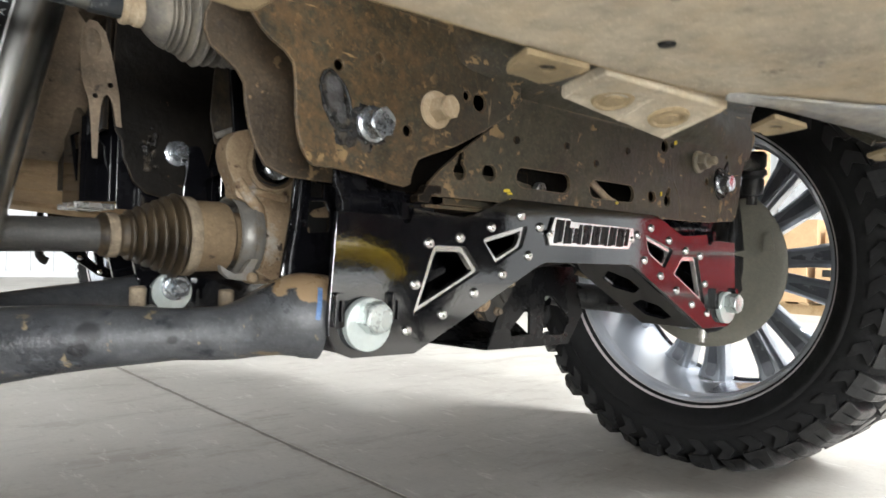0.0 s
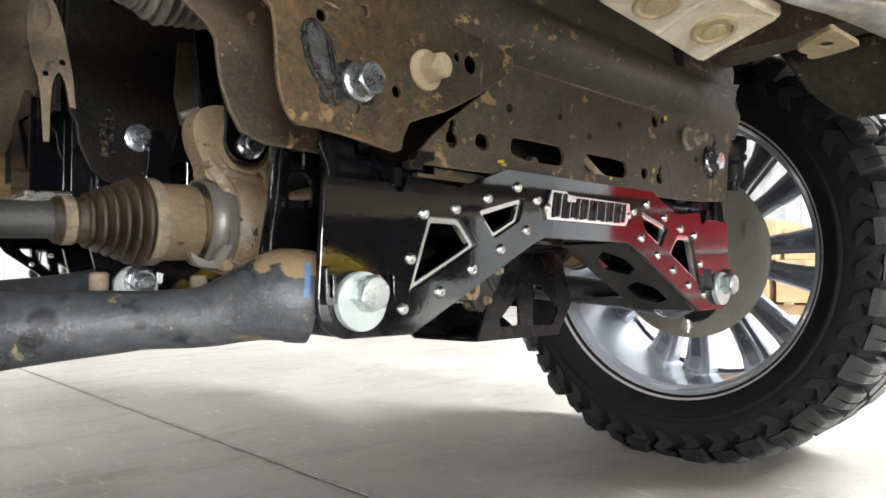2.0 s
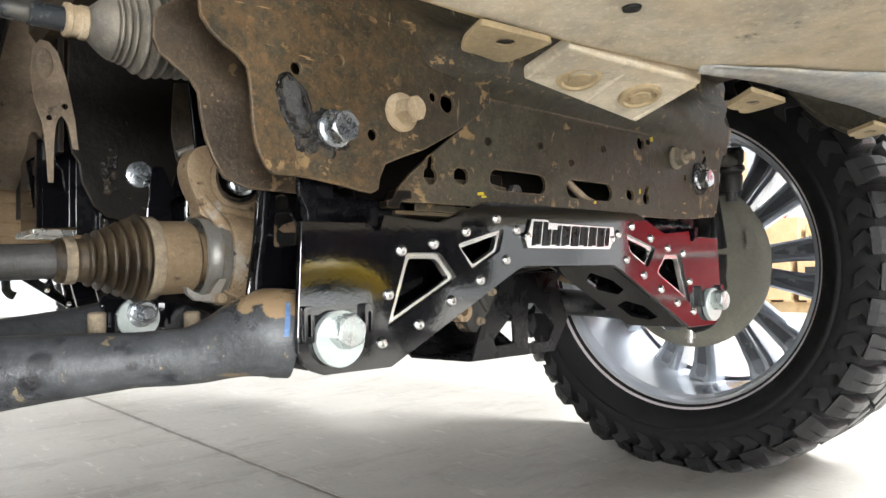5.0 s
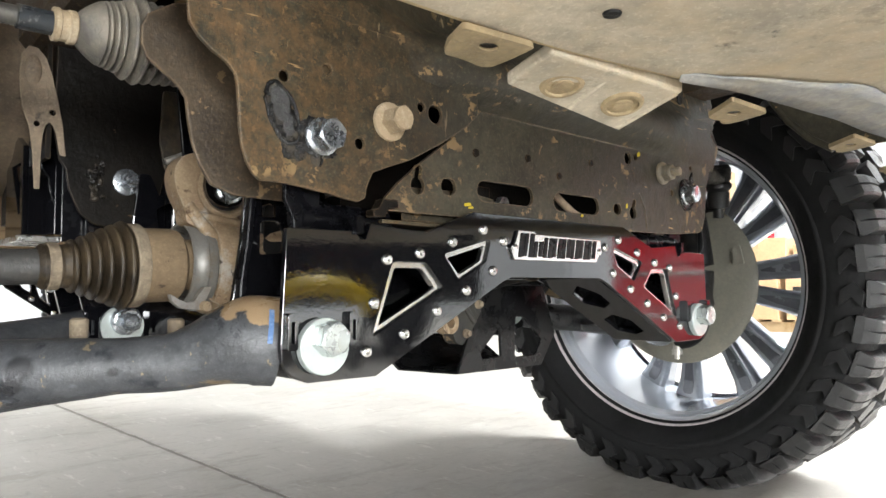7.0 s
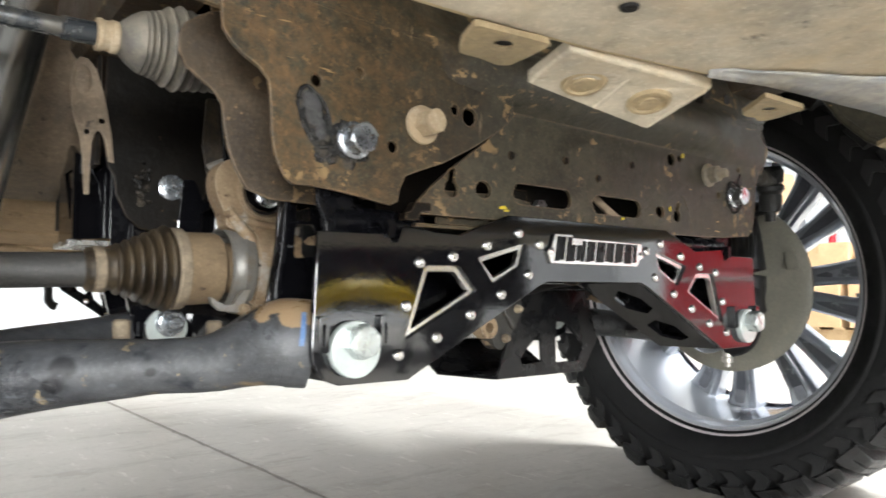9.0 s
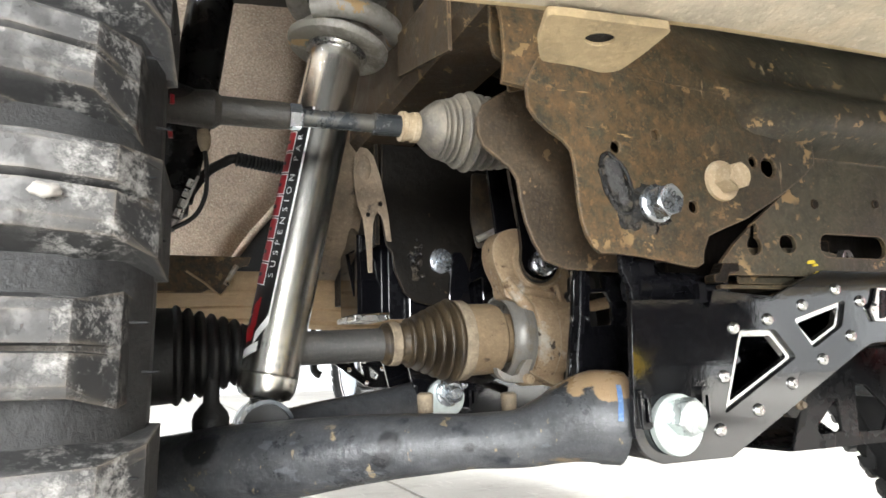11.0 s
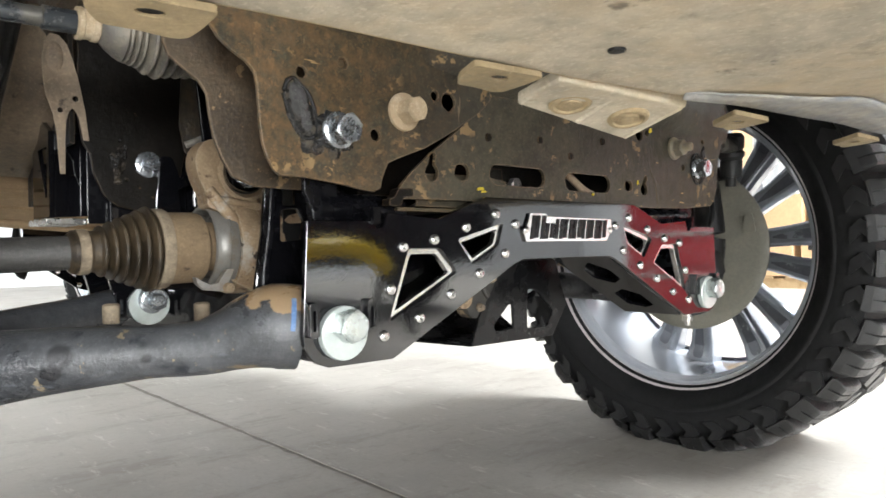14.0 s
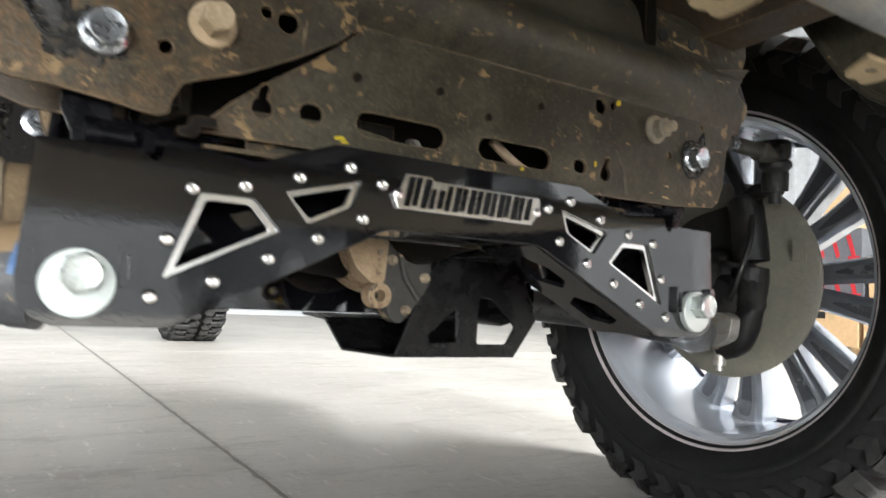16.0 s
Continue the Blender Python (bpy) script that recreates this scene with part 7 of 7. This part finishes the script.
    # stamped marks near the foot that cannot be made out
    for h, d0, d1, n in ((0.0560, -42, 24, 9), (0.0450, -28, 14, 5), (0.0370, -22, 10, 5)):
        for k in range(n):
            d = d0 + (d1 - d0) * (k + 0.5) / n
            patch("stamped_bar", h, h + 0.0042, d - 1.6, d + 1.6, 0.0002, STEEL)
    if s < 0:
        lettering("print", "SUSPENSION PARTS", 0.0088, WHITE, top, None, lambda c: wrap(0.2165 + c.x, 34 + math.degrees(c.y / 0.0304), 0.0008), 1.0, 2.0, 0.182)
    return top


shock_absorber(-1)
shock_absorber(1)


# ---- hose, lead and upper arm by the near wheel ----
def brake_hose():
    pts = smooth_path([(-0.715, 0.5, 0.629), (-0.696, 0.5, 0.656), (-0.668, 0.5, 0.7), (-0.643, 0.5, 0.719), (-0.628, 0.5, 0.725), (-0.59, 0.5, 0.721), (-0.55, 0.5, 0.715)])
    top = thing("brake_hose", "black ribbed hose sleeve along the wheel well", "hose")
    part("hose", sweep(pts, 0.0065, 10), RUBBER, top, smooth=60)
    bm = bmesh.new()
    a, b = Vector((-0.628, 0.5, 0.725)), Vector((-0.55, 0.5, 0.715))
    prof = []
    for k in range(16):
        x = k * 0.005
        prof += [(x, 0.0085), (x + 0.0025, 0.0105)]
    part("ribbed_sleeve", lathe(prof, 18, along(a, b), bm), RUBBER, top, smooth=40)
    # wheel sensor lead: a pale plug, a thin looping wire and its slotted steel clip
    part("sensor_plug", sweep([(-0.6895, 0.2200, 0.6706), (-0.6884, 0.2200, 0.6628), (-0.6878, 0.2200, 0.6549), (-0.6872, 0.2200, 0.6483)], [0.0052, 0.0066, 0.0060, 0.0035], 12), BOOTTAN, top, "tan dusty sensor plug", smooth=40)
    part("sensor_cap", sweep([(-0.6917, 0.2200, 0.6800), (-0.6895, 0.2200, 0.6694)], [0.0068, 0.0060], 12), RUBBER, top, smooth=40)
    pts = smooth_path([(-0.6872, 0.2200, 0.6494), (-0.6849, 0.2200, 0.6273), (-0.6862, 0.2200, 0.6030), (-0.6956, 0.2200, 0.5832), (-0.7142, 0.2200, 0.5709)])
    part("sensor_lead", sweep(pts, 0.0022, 8), RUBBER, top, smooth=60)
    a, b = Vector((-0.6978, 0.2250, 0.6212)), Vector((-0.7160, 0.2250, 0.5718))
    side = Vector((0.0055, 0.0, 0.0030))
    for k in range(5):
        p, q = a.lerp(b, k / 5 + 0.02), a.lerp(b, k / 5 + 0.16)
        part("clip_rung", sweep([p, q], 0.0032, 6), STEEL, top, "slotted steel cable clip")
    part("clip_rail", sweep([a + side, b + side], 0.0016, 6), STEEL, top)

brake_hose()


def upper_arm(s):
    top = thing("upper_control_arm", "black upper control arm above the wheel hub", "control arm", group="upper control arms")
    pts = smooth_path([(s * 0.715, 0.40, 0.64), (s * 0.69, 0.395, 0.77), (s * 0.672, 0.39, 0.90), (s * 0.655, 0.385, 1.0)])
    part("arm", sweep(pts, [0.028] * len(pts), 12, 0.8), SATIN, top, smooth=50)
    part("ball_joint", lathe([(0, 0), (0, 0.020), (0.006, 0.026), (0.030, 0.026), (0.036, 0.018), (0.05, 0.012), (0.05, 0)], 20, along((s * 0.717, 0.40, 0.652), (s * 0.722, 0.402, 0.55))), RUBBER, top, smooth=35)
    part("bushing", lathe([(-0.03, 0.012), (-0.03, 0.030), (0.03, 0.030), (0.03, 0.012)], 20, along((s * 0.655, 0.385, 1.0), (s * 0.655, 2, 1.0)), closed=True), RUBBER, top, smooth=30)
    return top


upper_arm(-1)
upper_arm(1)


# ---- things round about in the hall ----
def carton(x, y, z, w, d, h, dark=False):
    top = thing("cardboard_box", "dark grey carton with red print" if dark else "brown taped cardboard shipping carton", "box", (x, y, z), group="stacked cartons")
    part("carton", box(-w / 2, w / 2, -d / 2, d / 2, 0, h), GREYCARD if dark else CARD, top, bevel=0.006)
    if dark:
        for k in (-1, 0, 1):
            part("red_print", plate([(k * 0.15 - 0.045, h * 0.25), (k * 0.15 - 0.01, h * 0.2), (k * 0.15 + 0.05, h * 0.8), (k * 0.15 + 0.01, h * 0.85)], -w / 2 - 0.003, -w / 2 + 0.001, m=YZ), RED, top)
        part("red_print", box(-w / 2 - 0.004, -w / 2 + 0.001, -0.23, -0.12, h * 0.08, h * 0.25), RED, top)
        return top
    part("tape", box(-w / 2 - 0.002, -w / 2 + 0.001, -0.03, 0.03, h * 0.6, h + 0.001), WOOD, top)
    part("printed_panel", box(-w / 2 - 0.003, -w / 2 + 0.001, d * 0.12, d * 0.36, h * 0.62, h * 0.78), TAPE, top)
    return top


def pallet(x, y, w=1.0, d=1.2):
    top = thing("pallet", "plain wooden pallet under the cartons", "pallet", (x, y, 0), group="pallets")
    for k in range(6):
        yy = -d / 2 + k * d / 5.5
        part("board", box(-w / 2, w / 2, yy, yy + 0.09, 0.10, 0.122), WOOD, top)
    for k in (-1, 0, 1):
        part("runner", box(k * w * 0.42 - 0.04, k * w * 0.42 + 0.04, -d / 2, d / 2, 0, 0.10), WOOD, top)


for px_, py_ in ((7.0, 2.2), (7.0, 3.45), (7.1, 0.9)):
    pallet(px_, py_)
for q in ((6.85, 2.55, 0.122, 0.7, 0.55, 0.42), (6.85, 1.95, 0.122, 0.7, 0.5, 0.42), (6.9, 2.50, 0.545, 0.7, 0.6, 0.40), (6.9, 1.9, 0.545, 0.6, 0.5, 0.32), (6.9, 3.12, 0.122, 0.8, 0.5, 0.42), (6.9, 3.10, 0.545, 0.7, 0.52, 0.36, True), (6.9, 3.12, 0.908, 0.66, 0.5, 0.36, True),
          (6.92, 3.22, 1.271, 0.6, 0.5, 0.5), (6.9, 3.70, 0.122, 0.8, 0.55, 0.6), (6.95, 3.70, 0.725, 0.6, 0.55, 0.45), (6.95, 0.8, 0.122, 0.7, 0.7, 0.5), (6.95, 0.85, 0.625, 0.7, 0.6, 0.45)):
    carton(*q)


def hand_tool():
    """A red tool left on top of the cartons."""
    top = thing("power_tool", "red hand power tool lying on a carton", "tool", (6.75, 2.40, 0.948))
    part("grip", sweep([(0, 0.02, 0), (0, 0, 0.20)], [0.035, 0.030], 10), REDPAINT, top, smooth=50)
    part("head", sweep([(0, 0.03, 0.21), (0, -0.20, 0.24)], [0.045, 0.032], 12), REDPAINT, top, smooth=50)
    part("nose", sweep([(0, -0.19, 0.238), (0, -0.25, 0.245)], 0.022, 10), IRON, top, smooth=50)


hand_tool()
far_away = copy_thing(far_wheel, Matrix.Translation((0.74, 4.95, WHEEL_Z)))
tagged(far_away, "off-road wheel of another truck across the hall")
def bumper_brace(s):
    """A black brace plate with cut-out windows under the truck's nose."""
    top = thing("bumper_brace", "gloss black brace plate with windows under the truck nose", "brace", group="bumper braces")
    out = [(-0.405, 0.690), (-0.400, 0.470), (-0.3852, 0.448), (-0.3094, 0.3936), (-0.292, 0.388), (-0.254, 0.388), (-0.254, 0.690)]
    wins = [[(-0.3365, 0.4520), (-0.318, 0.4530), (-0.3104, 0.4126), (-0.3291, 0.4296)], [(-0.2996, 0.4331), (-0.2769, 0.4147), (-0.2830, 0.4045), (-0.2974, 0.4110)], [(-0.3640, 0.4560), (-0.3430, 0.4560), (-0.3420, 0.4380), (-0.3560, 0.4460)]]
    part("plate", plate(flip(out, -s), 0.970, 0.976, [rounded(flip(w, -s), 0.003, 2) for w in wins]), BLACK, top, bevel=0.0012)
    for w in wins:
        c = (sum(p[0] for p in w) / 4, sum(p[1] for p in w) / 4)
        inner = [(c[0] + (x - c[0]) * 0.80, c[1] + (z - c[1]) * 0.80) for x, z in w]
        part("window_trim", plate(rounded(flip(w, -s), 0.003, 2), 0.972, 0.979, [rounded(flip(inner, -s), 0.002, 2)]), STAIN, top, "polished metal window trim")
    for x, z in ((-0.343, 0.4271), (-0.3107, 0.4432), (-0.2716, 0.4266), (-0.3054, 0.3995)):
        part("button_screw", lathe([(0, 0), (0, 0.0052), (0.0022, 0.0046), (0.0034, 0.0028), (0.0034, 0)], 14, along((-s * x * 1.0, 0.9695, z), (-s * x, -1, z))), STAIN, top, "stainless button-head screw", smooth=40)
    hook = smooth_path([(s * 0.378, 1.15, 0.70), (s * 0.378, 1.15, 0.460), (s * 0.374, 1.15, 0.425), (s * 0.362, 1.15, 0.416)], 5)
    part("tow_hook", sweep(hook, 0.0085, 12), IRON, top, smooth=60)
    return top


bumper_brace(-1)
bumper_brace(1)


def tool_cabinet(y, paint, label, length):
    """An unseen body beside the truck, cabinet form assumed, placed for the beam's reflection."""
    top = thing("tool_cabinet", label, "tool cabinet", (2.78, y, 0))
    h = length / 2
    part("case", box(-0.25, 0.25, -h, h, 0.10, 1.0), paint, top, bevel=0.01)
    for k in range(4):
        drawer = part("drawer", box(-0.262, -0.251, 0.03 - h, h - 0.03, 0.14 + 0.21 * k, 0.32 + 0.21 * k), paint, top, bevel=0.004)
        part("drawer_pull", box(-0.275, -0.2625, 0.06 - h, h - 0.06, 0.295 + 0.21 * k, 0.31 + 0.21 * k), STEEL, drawer)
    for x in (-0.2, 0.2):
        for q in (0.02 - h, h - 0.02):
            part("caster", lathe([(-0.015, 0), (-0.015, 0.048), (0.015, 0.048), (0.015, 0)], 20, Matrix.Translation((x, q, 0.05))), RUBBER, top)


tool_cabinet(-1.20, REDPAINT, "glossy red cabinet shape placed for the beam's red reflection", 0.76)


def yellow_stand():
    """An unseen yellow arch, form invented, placed to give the beam its yellow reflection."""
    top = thing("jack_stand", "yellow arched shape added for the beam's yellow reflection", "jack stand", (1.34, -2.60, 0))
    pts = [(0.35 * math.cos(a), 0, 0.315 + 0.162 * math.sin(a)) for a in np.linspace(0.15, math.pi - 0.15, 19)]
    part("arched_bar", sweep(pts, 0.052, 14), YELLOWPAINT, top, smooth=60)
    for s in (-1, 1):
        for t in (-1, 1):
            part("leg", sweep([(s * 0.335, 0, 0.34), (s * 0.38, t * 0.20, 0.012)], 0.022, 10), IRON, top, smooth=60)
            part("foot", lathe([(0, 0), (0, 0.04), (0.012, 0.04), (0.014, 0)], 20, along((s * 0.38, t * 0.20, 0), (s * 0.38, t * 0.20, 1))), IRON, top, smooth=30)


yellow_stand()


def mirrored_dark_shape():
    """An added dark vehicle shape, out of view, that darkens the beam's reflection."""
    top = thing("parked_vehicle", "unseen dark vehicle shape added to darken the beam's reflection", "vehicle", (2.2, -5.3, 0))
    top.rotation_euler = (0, 0, radians(90))
    side = [(-2.2, 0.35), (-2.25, 0.8), (-2.1, 1.05), (-1.2, 1.15), (-0.7, 1.70), (1.5, 1.75), (2.0, 1.15), (2.2, 1.0), (2.2, 0.35)]
    part("body", plate(rounded(side, 0.12), -0.9, 0.9), SATIN, top, bevel=0.05)
    for x in (-1.4, 1.35):
        for y in (-0.92, 0.70):
            part("tyre", lathe([(0, 0), (0, 0.30), (0.03, 0.36), (0.19, 0.36), (0.22, 0.30), (0.22, 0)], 32, Matrix.Translation((x, y, 0.36)) @ Matrix.Rotation(radians(90), 4, "Z")), RUBBER, top, smooth=30)


mirrored_dark_shape()
